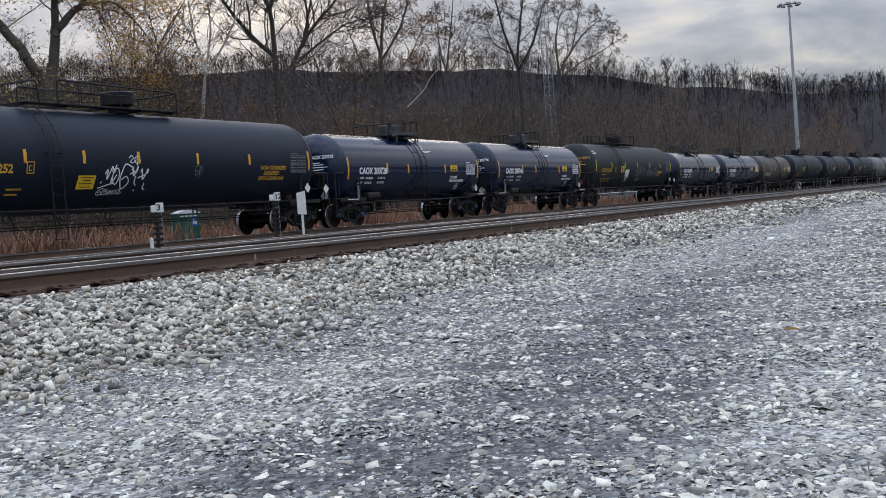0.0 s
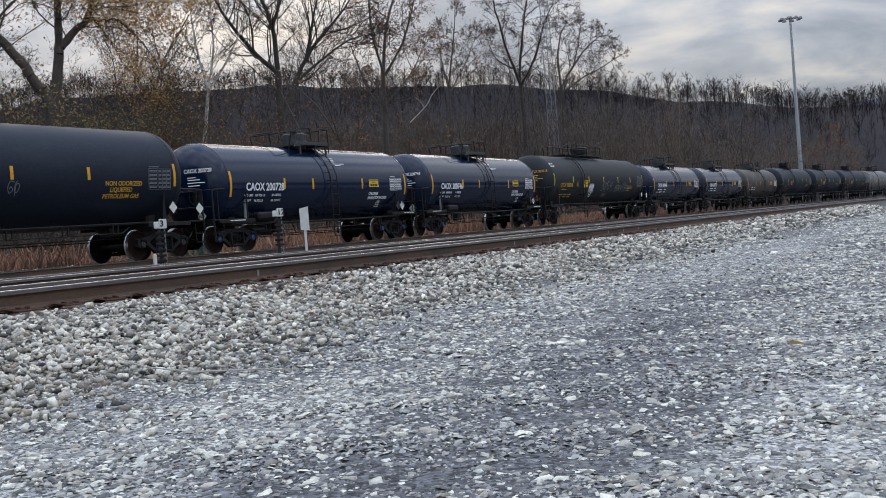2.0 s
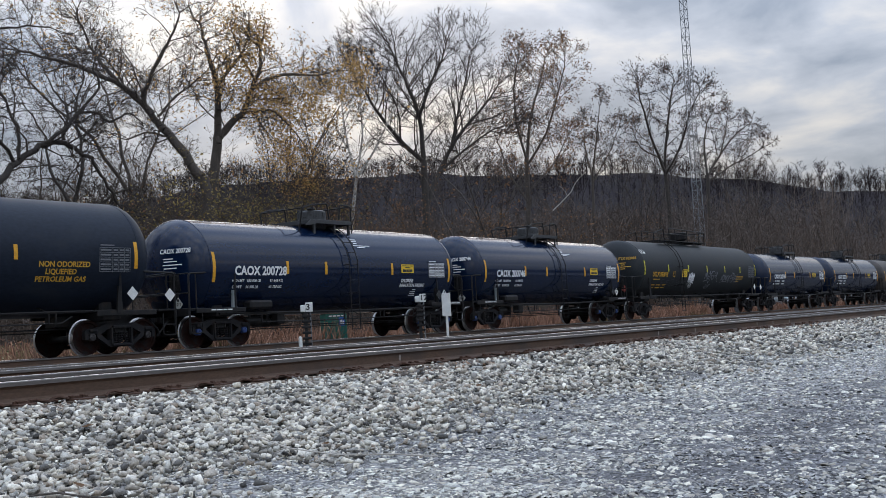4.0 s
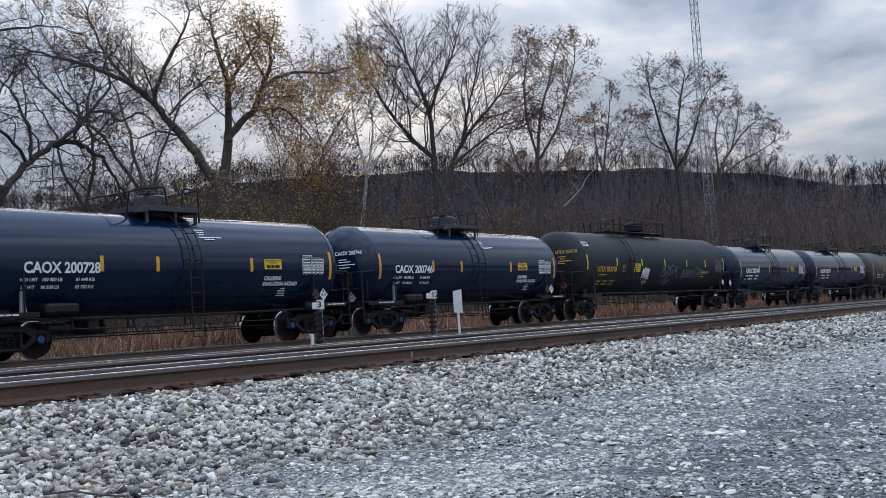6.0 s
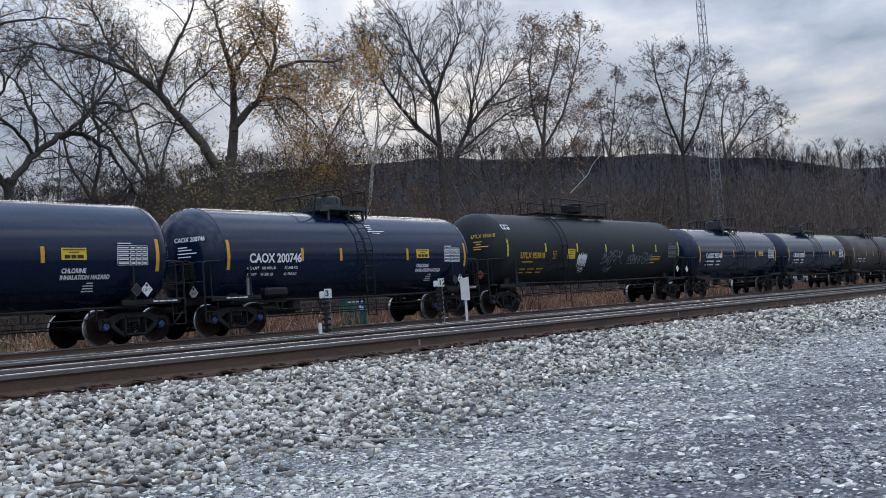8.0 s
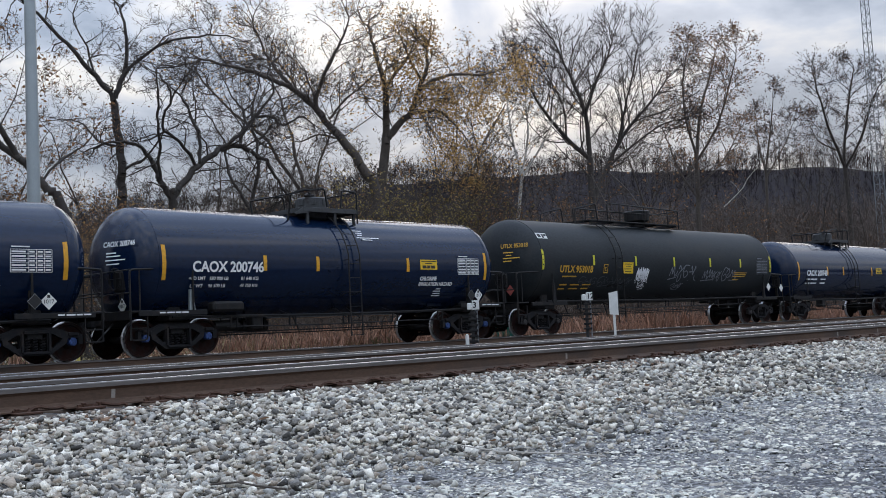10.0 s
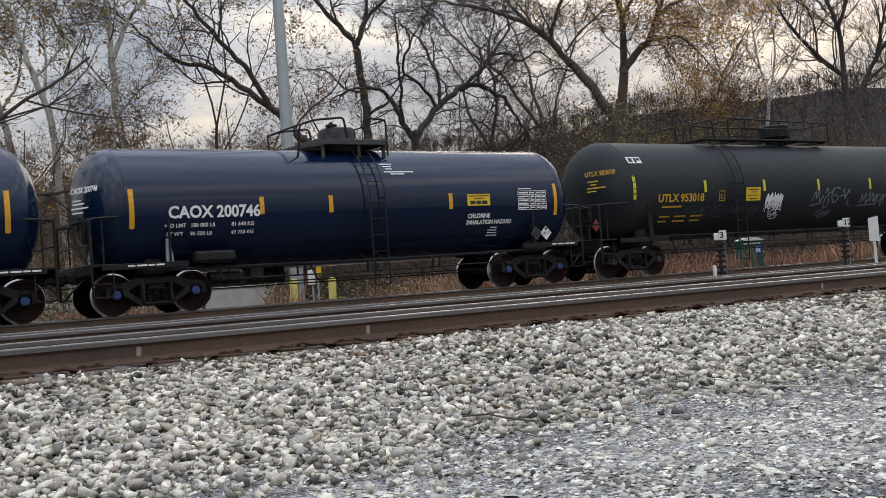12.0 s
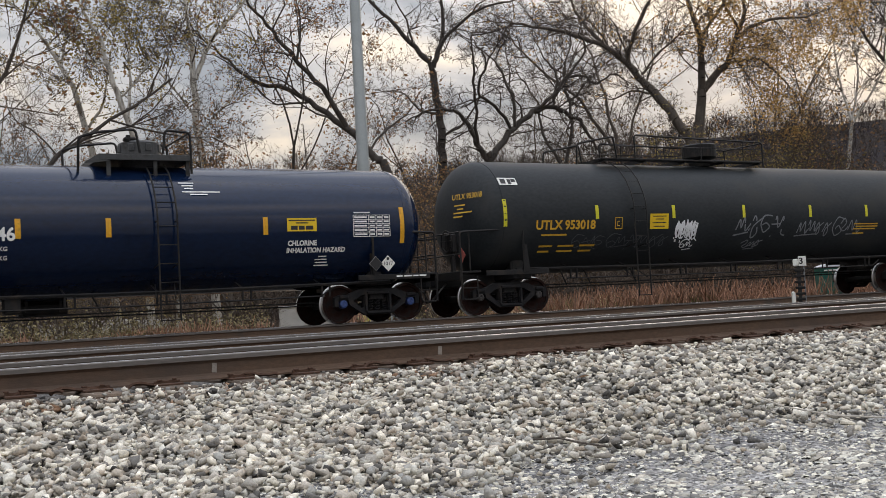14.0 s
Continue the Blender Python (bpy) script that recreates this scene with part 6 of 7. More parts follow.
def leaf_mesh(points, size, q, mat):
    n = len(points)
    shape = np.array([[-1, 0, 0], [-0.2, 0.55, 0.12], [1, 0, 0], [-0.2, -0.55, 0.12]])
    t = turns(n, 0.9, q)
    v = np.einsum("nij,kj->nki", t, shape) * (size * q.uniform(0.6, 1.25, n))[:, None, None] + points[:, None, :]
    f = np.arange(n * 4).reshape(-1, 4)
    return mesh_from("leaves", v.reshape(-1, 3), f, mat)


# the large trees that can be told apart, each on its own skeleton
grown_tree("large cottonwood with golden leaves still clinging", 43.5, 53, [
    (0.34, 0.27, [(-0.3, 8.1), (-0.2, 8.7), (0.0, 10.4)]),
    (0.22, 0.06, [(0.0, 10.4), (0.1, 11.7), (0.1, 12.9), (-0.2, 14.0), (-0.4, 14.8), (-0.6, 15.7)]),
    (0.12, 0.04, [(0.1, 12.8), (0.8, 13.7), (1.4, 14.6), (1.8, 15.5)]),
    (0.24, 0.08, [(0.1, 10.4), (0.7, 11.1), (1.3, 11.7), (1.8, 12.9), (2.2, 13.9), (2.3, 15.1)]),
    (0.13, 0.03, [(1.8, 12.9), (2.8, 13.5), (3.9, 13.8), (5.1, 13.8), (6.2, 14.1)]),
    (0.1, 0.02, [(1.3, 11.6), (2.1, 11.8), (2.9, 11.8), (3.7, 11.1), (4.3, 10.4), (4.6, 9.7)]),
    (0.1, 0.03, [(2.0, 13.3), (1.4, 14.4), (0.9, 15.7)]),
], 21, "bark", "leaf_gold", 12000, 0.068, gnarl=0.13, rise=0.0, bushy=3.0, leaf_side=0.0)
grown_tree("leaning cottonwood with few leaves remaining", 42.9, 51, [
    (0.33, 0.24, [(0.0, 7.4), (-0.3, 8.2), (-1.2, 9.6), (-2.0, 10.7)]),
    (0.2, 0.05, [(-2.0, 10.7), (-2.6, 11.4), (-3.5, 12.3), (-5.1, 13.0), (-6.4, 13.3), (-7.6, 13.5)]),
    (0.13, 0.04, [(-2.6, 11.4), (-2.5, 12.4), (-1.8, 13.6), (-1.2, 14.6), (-0.9, 15.4)]),
    (0.16, 0.04, [(-2.3, 11.2), (-3.1, 12.1), (-3.8, 12.7), (-4.6, 13.8), (-5.1, 14.8), (-5.5, 15.9)]),
    (0.08, 0.02, [(-2.1, 11.1), (-1.4, 11.9), (-0.5, 12.6), (0.3, 13.4)]),
    (0.07, 0.02, [(-1.8, 10.2), (-2.6, 10.4), (-3.5, 10.1), (-4.1, 10.3)]),
    (0.07, 0.02, [(-3.4, 12.3), (-4.3, 13.9), (-5.3, 14.2), (-6.4, 14.1)]),
], 22, "bark", "leaf_gold", 1500, 0.065, gnarl=0.14, rise=0.01, bushy=2.6)
grown_tree("tall bare tree with a wide forked crown", 54.4, 71, [
    (0.34, 0.27, [(-0.3, 5.5), (-0.2, 8.5), (-0.2, 11.7)]),
    (0.2, 0.05, [(-0.2, 11.6), (-1.4, 12.7), (-2.8, 14.5), (-3.8, 16.2), (-4.5, 17.4)]),
    (0.2, 0.05, [(-0.2, 11.8), (-0.3, 14.5), (-1.0, 16.8), (-1.6, 18.3), (-2.1, 19.7)]),
    (0.14, 0.04, [(-0.3, 14.6), (0.5, 16.7), (1.4, 18.5), (1.8, 19.8)]),
    (0.22, 0.05, [(-0.2, 8.4), (0.6, 10.6), (1.7, 12.6), (2.9, 14.2), (4.2, 15.6), (5.2, 17.0)]),
    (0.12, 0.03, [(0.7, 10.8), (2.6, 12.4), (4.6, 13.7), (5.7, 14.0)]),
    (0.1, 0.03, [(1.7, 12.6), (2.3, 15.0), (3.0, 17.2), (3.3, 18.7)]),
    (0.08, 0.03, [(-1.6, 12.9), (-1.7, 14.9), (-2.6, 16.9), (-3.5, 18.3)]),
], 23, "bark_dark", gnarl=0.07, rise=0.10, bushy=3.0, reach=0.36, twig="twig_dark")
grown_tree("slim pale-barked tree, leafless", 50.4, 68, [
    (0.16, 0.13, [(-0.4, 5.6), (-0.1, 7.7), (0.3, 10.2)]),
    (0.1, 0.03, [(0.3, 10.2), (-0.2, 12.7), (-0.4, 15.3), (-0.5, 17.1)]),
    (0.09, 0.03, [(0.3, 10.4), (0.8, 13.0), (0.8, 15.6), (1.2, 17.4)]),
    (0.1, 0.03, [(0.3, 10.2), (1.6, 12.1), (2.6, 14.0), (3.6, 15.4)]),
    (0.06, 0.02, [(0.1, 11.7), (-1.0, 13.9), (-1.4, 16.1)]),
], 24, "bark_pale", gnarl=0.05, rise=0.10, bushy=1.3, reach=0.26)
grown_tree("tall tree with scattered brown leaves", 60.1, 84, [
    (0.3, 0.22, [(-0.8, 5.8), (-0.7, 9.7), (-0.6, 13.2)]),
    (0.17, 0.05, [(-0.6, 13.0), (-0.1, 16.7), (0.8, 19.7), (1.4, 22.1)]),
    (0.13, 0.04, [(-0.6, 13.2), (-1.2, 15.9), (-1.2, 18.6), (-0.7, 20.7)]),
    (0.13, 0.04, [(-0.5, 12.8), (1.1, 15.2), (2.2, 18.2), (2.8, 20.4)]),
    (0.12, 0.03, [(-0.6, 9.7), (-1.9, 12.0), (-2.6, 14.3), (-3.0, 15.6)]),
    (0.1, 0.03, [(-0.6, 10.6), (1.3, 12.6), (2.6, 14.7)]),
], 25, "bark", "leaf_brown", 9000, 0.075, gnarl=0.10, rise=0.05, bushy=2.3, reach=0.26)
grown_tree("smaller bare tree on the wood's edge", 63.9, 103, [
    (0.22, 0.15, [(-1.7, 6.5), (-1.6, 10.7), (-1.5, 13.9)]),
    (0.12, 0.04, [(-1.5, 13.9), (-2.0, 16.6), (-2.0, 19.0)]),
    (0.12, 0.04, [(-1.5, 13.9), (-0.9, 17.0), (-0.4, 20.2)]),
    (0.1, 0.03, [(-1.5, 13.4), (0.1, 15.9), (1.3, 18.4)]),
], 28, "bark", "leaf_rust", 3200, 0.070, gnarl=0.12, rise=0.04, bushy=1.7, reach=0.30, twig="twig_dark")
grown_tree("bare tree with a rounded crown beside the radio mast", 67.2, 108, [
    (0.32, 0.24, [(-0.6, 6.2), (-0.6, 10.5), (-0.7, 14.7)]),
    (0.18, 0.05, [(-0.7, 14.4), (-1.8, 17.8), (-2.4, 20.6), (-2.7, 22.3)]),
    (0.17, 0.05, [(-0.7, 14.7), (-0.3, 18.2), (0.3, 21.4), (0.8, 23.3)]),
    (0.15, 0.04, [(-0.7, 14.1), (1.0, 16.9), (2.0, 19.6), (2.9, 21.1)]),
    (0.1, 0.03, [(-1.2, 15.8), (-2.9, 17.1), (-3.6, 19.1)]),
], 26, "bark_dark", "leaf_rust", 3200, 0.070, gnarl=0.14, rise=0.03, bushy=1.7, reach=0.30, twig="twig_dark")
grown_tree("broad bare tree with last brown leaves", 69.9, 126, [
    (0.34, 0.24, [(-2.4, 6.7), (-2.3, 11.8), (-2.1, 16.2)]),
    (0.17, 0.05, [(-2.1, 15.9), (-2.3, 19.4), (-1.8, 22.5), (-1.0, 24.0)]),
    (0.16, 0.05, [(-2.1, 15.9), (-0.3, 18.8), (1.4, 20.8), (2.9, 21.9)]),
    (0.13, 0.04, [(-2.1, 15.2), (0.8, 17.1), (2.9, 18.1), (4.2, 18.9)]),
    (0.1, 0.03, [(-0.6, 18.2), (0.2, 21.0), (0.6, 22.8)]),
], 27, "bark_dark", "leaf_rust", 3200, 0.070, gnarl=0.14, rise=0.02, bushy=1.6, reach=0.30, twig="twig_dark")
grown_tree("gnarled dark tree with twisted spreading limbs", 32.6, 43, [
    (0.2, 0.16, [(-0.2, 6.2), (-0.2, 6.6)]),
    (0.15, 0.05, [(-0.2, 6.5), (-0.6, 7.1), (-0.9, 7.8), (-1.2, 8.3), (-1.9, 8.6), (-2.7, 8.5)]),
    (0.17, 0.06, [(-0.2, 6.5), (0.6, 7.7), (1.7, 8.7), (2.7, 8.8), (3.4, 8.5), (4.1, 7.8), (4.6, 6.9)]),
    (0.1, 0.03, [(1.7, 8.7), (2.5, 9.2), (3.4, 10.1), (4.4, 9.7), (5.1, 10.1), (5.6, 9.7)]),
    (0.08, 0.03, [(-0.6, 7.1), (-0.6, 8.7), (-0.6, 9.9), (-0.6, 10.8)]),
    (0.09, 0.02, [(0.8, 7.8), (0.1, 8.7), (-0.5, 9.1), (-0.1, 10.0), (-0.4, 10.5), (-1.1, 10.8)]),
    (0.09, 0.02, [(0.9, 7.9), (0.9, 9.0), (0.5, 10.3), (-0.0, 11.0), (-1.0, 11.8)]),
    (0.08, 0.02, [(2.6, 9.0), (2.8, 10.2), (2.3, 11.1), (2.0, 12.0)]),
    (0.07, 0.02, [(3.1, 10.0), (4.0, 11.0), (3.8, 11.9), (4.3, 12.6)]),
], 29, "bark_dark", gnarl=0.24, rise=0.0, bushy=2.2, reach=0.30, twig="twig_dark")
grown_tree("tall dark tree with forked bare limbs", 30.0, 46, [
    (0.24, 0.19, [(-0.1, 6.1), (-0.1, 7.5), (-0.2, 9.2), (-0.3, 10.8)]),
    (0.15, 0.05, [(-0.3, 10.8), (-0.8, 11.6), (-1.5, 12.4), (-2.3, 13.3), (-3.2, 14.3), (-4.1, 14.9)]),
    (0.15, 0.05, [(-0.3, 11.0), (-0.0, 11.8), (0.2, 12.5), (0.2, 13.9), (-0.0, 14.9)]),
    (0.1, 0.03, [(-0.1, 11.7), (0.6, 12.5), (1.8, 13.3), (3.1, 13.5), (4.5, 13.4)]),
    (0.07, 0.02, [(-0.1, 8.0), (0.9, 8.5), (1.6, 9.4), (2.4, 9.8)]),
    (0.07, 0.02, [(-0.2, 9.0), (-1.0, 9.3), (-1.6, 10.1), (-2.2, 10.3)]),
    (0.06, 0.02, [(-1.1, 12.0), (-1.3, 13.0), (-1.8, 14.0), (-1.6, 15.0)]),
], 31, "bark_dark", gnarl=0.18, rise=0.03, bushy=1.8, reach=0.30, twig="twig_dark")
grown_tree("dark leaning tree with a few dry leaves", 27.3, 41, [
    (0.24, 0.16, [(-0.2, 5.6), (-0.8, 6.6), (-1.6, 7.6)]),
    (0.15, 0.04, [(-1.6, 7.6), (-2.8, 8.7), (-4.1, 9.6), (-5.3, 10.0), (-6.3, 10.9), (-7.4, 12.0)]),
    (0.13, 0.04, [(-1.7, 7.7), (-2.6, 9.2), (-3.4, 10.2), (-4.2, 11.2), (-4.9, 12.1), (-5.4, 13.2)]),
    (0.06, 0.02, [(-3.4, 10.2), (-3.2, 11.4), (-3.3, 12.5)]),
    (0.06, 0.02, [(-1.0, 6.8), (-0.1, 7.8), (0.6, 8.4), (1.1, 9.2)]),
    (0.05, 0.02, [(-4.1, 9.6), (-3.7, 10.7), (-3.7, 11.8)]),
], 32, "bark_dark", "leaf_brown", 2600, 0.055, gnarl=0.16, rise=0.04, bushy=1.8, reach=0.28, twig="twig_dark")
grown_tree("pale-barked sycamore with olive leaves remaining", 17.3, 42, [
    (0.2, 0.15, [(0.1, 6.0), (-0.1, 8.0), (-0.2, 9.9)]),
    (0.13, 0.06, [(-0.2, 9.9), (-0.2, 11.2), (-0.3, 12.3), (-0.4, 13.6)]),
    (0.12, 0.05, [(-0.1, 9.9), (0.3, 11.0), (0.8, 11.9), (1.6, 12.8), (2.3, 13.7)]),
    (0.06, 0.02, [(-0.1, 8.4), (-0.9, 9.5), (-1.7, 10.6), (-2.0, 11.7)]),
    (0.06, 0.02, [(-0.1, 7.7), (0.7, 8.6), (1.3, 9.2), (1.9, 10.6)]),
    (0.05, 0.02, [(-0.2, 11.0), (-1.0, 11.9), (-1.4, 13.0)]),
], 33, "bark_pale", "leaf_olive", 2600, 0.062, gnarl=0.11, rise=0.06, bushy=1.7, reach=0.30)
grown_tree("pale-barked sycamore with yellowing leaves", 14.4, 42, [
    (0.18, 0.13, [(-0.2, 6.1), (-0.4, 8.0), (-0.9, 9.6)]),
    (0.12, 0.05, [(-0.9, 9.6), (-1.2, 10.6), (-1.4, 11.6), (-1.9, 12.5), (-2.3, 13.5)]),
    (0.08, 0.03, [(-0.5, 8.6), (-0.4, 10.1), (-0.4, 11.6), (-0.2, 12.9)]),
    (0.05, 0.02, [(-0.7, 9.3), (0.0, 10.1), (0.6, 11.2), (1.0, 12.3)]),
    (0.05, 0.02, [(-1.2, 10.6), (-1.8, 10.8), (-2.5, 11.6)]),
], 34, "bark_pale", "leaf_olive", 4400, 0.060, gnarl=0.11, rise=0.05, bushy=1.8, reach=0.30)
grown_tree("slanting sycamore with yellowing leaves", 11.9, 44, [
    (0.18, 0.13, [(0.2, 6.4), (-0.2, 8.3), (-0.6, 10.1)]),
    (0.12, 0.05, [(-0.6, 10.1), (-1.2, 11.3), (-1.9, 12.5), (-2.7, 13.6)]),
    (0.07, 0.03, [(-0.2, 8.3), (0.5, 9.5), (0.7, 10.8), (1.0, 12.2)]),
    (0.06, 0.02, [(-1.0, 11.0), (-0.8, 12.3), (-1.1, 13.4)]),
    (0.05, 0.02, [(-0.6, 10.1), (-1.8, 10.8), (-2.8, 11.2)]),
], 35, "bark_pale", "leaf_olive", 4400, 0.060, gnarl=0.11, rise=0.05, bushy=1.8, reach=0.30)
grown_tree("twisted grey tree with tangled upright limbs", 36.4, 48, [
    (0.17, 0.13, [(0.0, 1.0), (0.1, 4.0), (-0.1, 6.5)]),
    (0.11, 0.03, [(-0.1, 6.4), (0.3, 8.6), (0.1, 10.6), (0.5, 12.4)]),
    (0.09, 0.03, [(-0.1, 6.5), (-1.0, 8.2), (-1.2, 9.8), (-2.0, 11.2)]),
    (0.08, 0.02, [(0.0, 5.6), (1.3, 7.0), (2.2, 7.4), (3.0, 6.6)]),
], 30, "bark_dark", gnarl=0.22, rise=0.01, bushy=2.0, reach=0.32)
tree("low dark tree with sweeping bare branches", 7.8, 38, 12, 4.0, 0.20, [(4, -50, 0, 9, 0.6), (4, -10, 6, 8, 0.6), (4, 40, 0, 8.5, 0.65), (3.6, 64, -4, 7, 0.5)], 36, "bark_dark", gnarl=0.14, rise=0.0, density=0.9)
tree("dark tree with russet leaves", 4.6, 42, 18, 8.0, 0.24, [(8, -30, 0, 9, 0.6), (8, 8, 6, 10, 0.6), (7, 30, -4, 8, 0.5)], 37, "bark", "leaf_brown", 1500, 0.115, gnarl=0.12, density=1.1)
tree("grey tree with thin upright limbs", 39.0, 56, 17, 8.0, 0.2, [(8, -22, 0, 9, 0.6), (8, 8, 6, 9, 0.6), (7, 30, -4, 8, 0.5)], 38, "bark", "leaf_gold", 200, 0.10, gnarl=0.15, density=1.2)
tree("bare twiggy tree in the wood's edge", 47.2, 62, 15, 6.5, 0.18, [(6.5, -20, 0, 8, 0.6), (6.5, 10, 6, 8, 0.6), (6, 28, -4, 7, 0.5)], 39, "bark", "leaf_gold", 900, 0.11, gnarl=0.12, density=1.1)
tree("bare twiggy tree with slender limbs", 57.3, 78, 15, 7, 0.18, [(7, -22, 0, 8, 0.6), (7, 6, 6, 8, 0.6), (6, 26, -4, 7, 0.5)], 40, "bark", gnarl=0.11, density=1.1)
tree("slim tree with a dark trunk", 22.0, 47, 17, 8, 0.10, [(8, -20, 0, 8, 0.6), (8, 8, 6, 9, 0.6), (6.5, 30, -4, 7, 0.5)], 41, "bark_dark", "leaf_brown", 900, 0.10, gnarl=0.11, density=0.85)

# slender saplings that fill the wood's edge: four kinds, copied
KINDS = []
for k, (fork, height) in enumerate(((3.2, 9), (4.2, 11), (3.0, 8), (5.0, 12), (3.6, 10))):
    ln = height - fork
    KINDS.append(tree("slender leafless sapling in the wood's edge", 20 + 9 * k, 50 + 2 * k, height, fork, 0.11, [(fork, -12, 0, ln, 0.7), (fork * 0.9, 14, 6, ln * 0.9, 0.6), (fork * 0.7, -28, -8, ln * 0.7, 0.5), (fork * 0.6, 30, 8, ln * 0.7, 0.45)], 60 + k, ("bark", "bark_dark", "bark_pale", "bark", "bark")[k], "leaf_brown" if k % 2 == 0 else None, 260, 0.10, gnarl=0.10, rise=0.09, density=0.85, name="sapling"))
pick = random.Random(77)
for k in range(80):
    az = 3 + 80 * (k + pick.uniform(0, 1)) / 80
    a = radians(az)
    dist = min(190, pick.uniform(37, 62) / max(0.22, math.cos(a)) ** 0.9)
    x, y = place(az, dist)
    if abs(az - 25.65) < 1.2 or y < 31 or (abs(az - 49.2) < 2.2 and y < 36):
        continue
    if (az < 34 and k % 4 > 0) or (az > 70 and k % 2):
        continue
    q = pick.choice(KINDS if az < 66 else KINDS[:2])
    s = pick.uniform(0.75, 1.05) * (1 + max(0, dist - 60) / 170)
    c = copy_thing(q, pose(x, y, gz(x, y), 0, 0, pick.uniform(0, 360)))
    c.scale = (s, s, s)

# leafy undergrowth that still holds its colour
BUSHES = []
for k, (mat, label) in enumerate((("leaf_brown", "shrub with dry russet leaves"), ("leaf_olive", "shrub with fading yellow-green leaves"), ("leaf_gold", "shrub with amber autumn leaves"))):
    BUSHES.append(tree(label, (12, 46, 29)[k], (43, 55, 45)[k], 5.5, 0.9, 0.06, [(0.7, -30, 0, 4.6, 0.8), (0.8, -8, 14, 5.0, 0.8), (0.9, 14, -12, 4.8, 0.8), (0.8, 36, 4, 4.2, 0.7), (0.5, -52, 8, 3.4, 0.6)], 160 + k, "bark", mat, 2300, 0.052, gnarl=0.12, rise=0.06, density=0.8, name="shrub", category="shrub"))
for az, dist, kind, s in ((8.5, 45, 0, 1.2), (15.5, 44, 2, 1.1), (18.5, 40, 0, 1.2), (20.3, 47, 0, 1.0), (24.2, 46, 0, 1.2), (29.5, 41, 0, 0.9), (31.5, 50, 2, 0.9), (36.5, 44, 0, 0.8), (39.5, 50, 1, 1.0), (42.2, 48, 1, 1.2), (44.6, 57, 1, 1.4), (47.5, 56, 1, 1.3), (49.0, 60, 0, 1.2), (52.5, 64, 0, 1.1), (58.0, 80, 0, 1.2), (66.0, 98, 0, 1.3), (82.0, 170, 0, 1.6), (10.0, 40, 1, 0.9), (5.5, 35, 1, 0.45), (8.6, 36, 2, 0.4), (11.6, 35, 1, 0.45), (14.0, 36, 2, 0.4)):
    x, y = place(az, dist)
    c = copy_thing(BUSHES[kind], pose(x, y, gz(x, y), 0, 0, az * 37 % 360))
    c.scale = (s, s, s)

# a bleached fallen limb that leans in the wood
g = Growth(91, 0.05, 0.0)
g.limb((0, 0, 0), (0.72, 0, 0.66), 3.9, 0.045, 4, steps=6)
g.limb((1.1, 0, 1.0), (-0.2, 0, 1.0), 1.0, 0.022, 4, steps=3)
v, f = frustums(g.wood + g.twigs, 6)
x, y = place(60.9, 80)
tagged(part("dead_limb", mesh_from("dead_limb", v, f, M["dead_wood"], smooth=True), None, None, m=pose(x, y, 8.2, 0, 0, -61)), "bleached dead limb caught among bare trees", "dead limb")


# ---- brush, weeds and far woods ----
def brush():
    """Tangled waist-high to head-high brush along the foot of the wood."""
    q = np.random.default_rng(101)
    n = 11000
    az = np.radians(q.uniform(2, 84, n))
    y = q.uniform(33, 62, n)
    x = y * np.tan(az)
    keep = (x < 260) & ~((np.degrees(az) > 21.0) & (np.degrees(az) < 24.4) & (y < 43)) & ~((np.degrees(az) > 25) & (np.degrees(az) < 28.4) & (y < 38)) & ((x > 18) | (q.uniform(size=n) < 0.2))
    x, y = x[keep], y[keep]
    n = len(x)
    h = q.uniform(1.5, 5.5, n) * (0.7 + 0.5 * (y - 33) / 29) * (1 + np.clip(x - 60, 0, 200) / 420)
    lean = q.normal(0, 0.35, (n, 2))
    base = np.stack([x, y, ground_z(x, y) - 0.1], 1)
    mid = base + np.stack([lean[:, 0] * h * 0.4, lean[:, 1] * h * 0.4, h * 0.55], 1)
    top = mid + np.stack([q.normal(0, 0.2, n) * h * 0.5, q.normal(0, 0.2, n) * h * 0.5, h * 0.45], 1)
    r = 0.010 + 0.0035 * h
    segs = [np.column_stack([base, mid, r, r * 0.6]), np.column_stack([mid, top, r * 0.6, r * 0.15])]
    for k in range(8):
        t = q.uniform(0.15, 0.95, n)[:, None]
        st = base * (1 - t) + top * t
        ang = q.uniform(0, 2 * np.pi, n)
        ln = h * q.uniform(0.2, 0.5, n)
        en = st + np.stack([np.cos(ang) * ln * 0.8, np.sin(ang) * ln * 0.8, ln * q.uniform(0.1, 0.8, n)], 1)
        segs.append(np.column_stack([st, en, r * 0.4, r * 0.12]))
    v, f = frustums(np.concatenate(segs), 2)
    ob = new("brush", mesh_from("brush", v, f, M["brush"]))
    tagged(ob, "tangled leafless brush at the foot of the wood", "brush", kind="stuff")


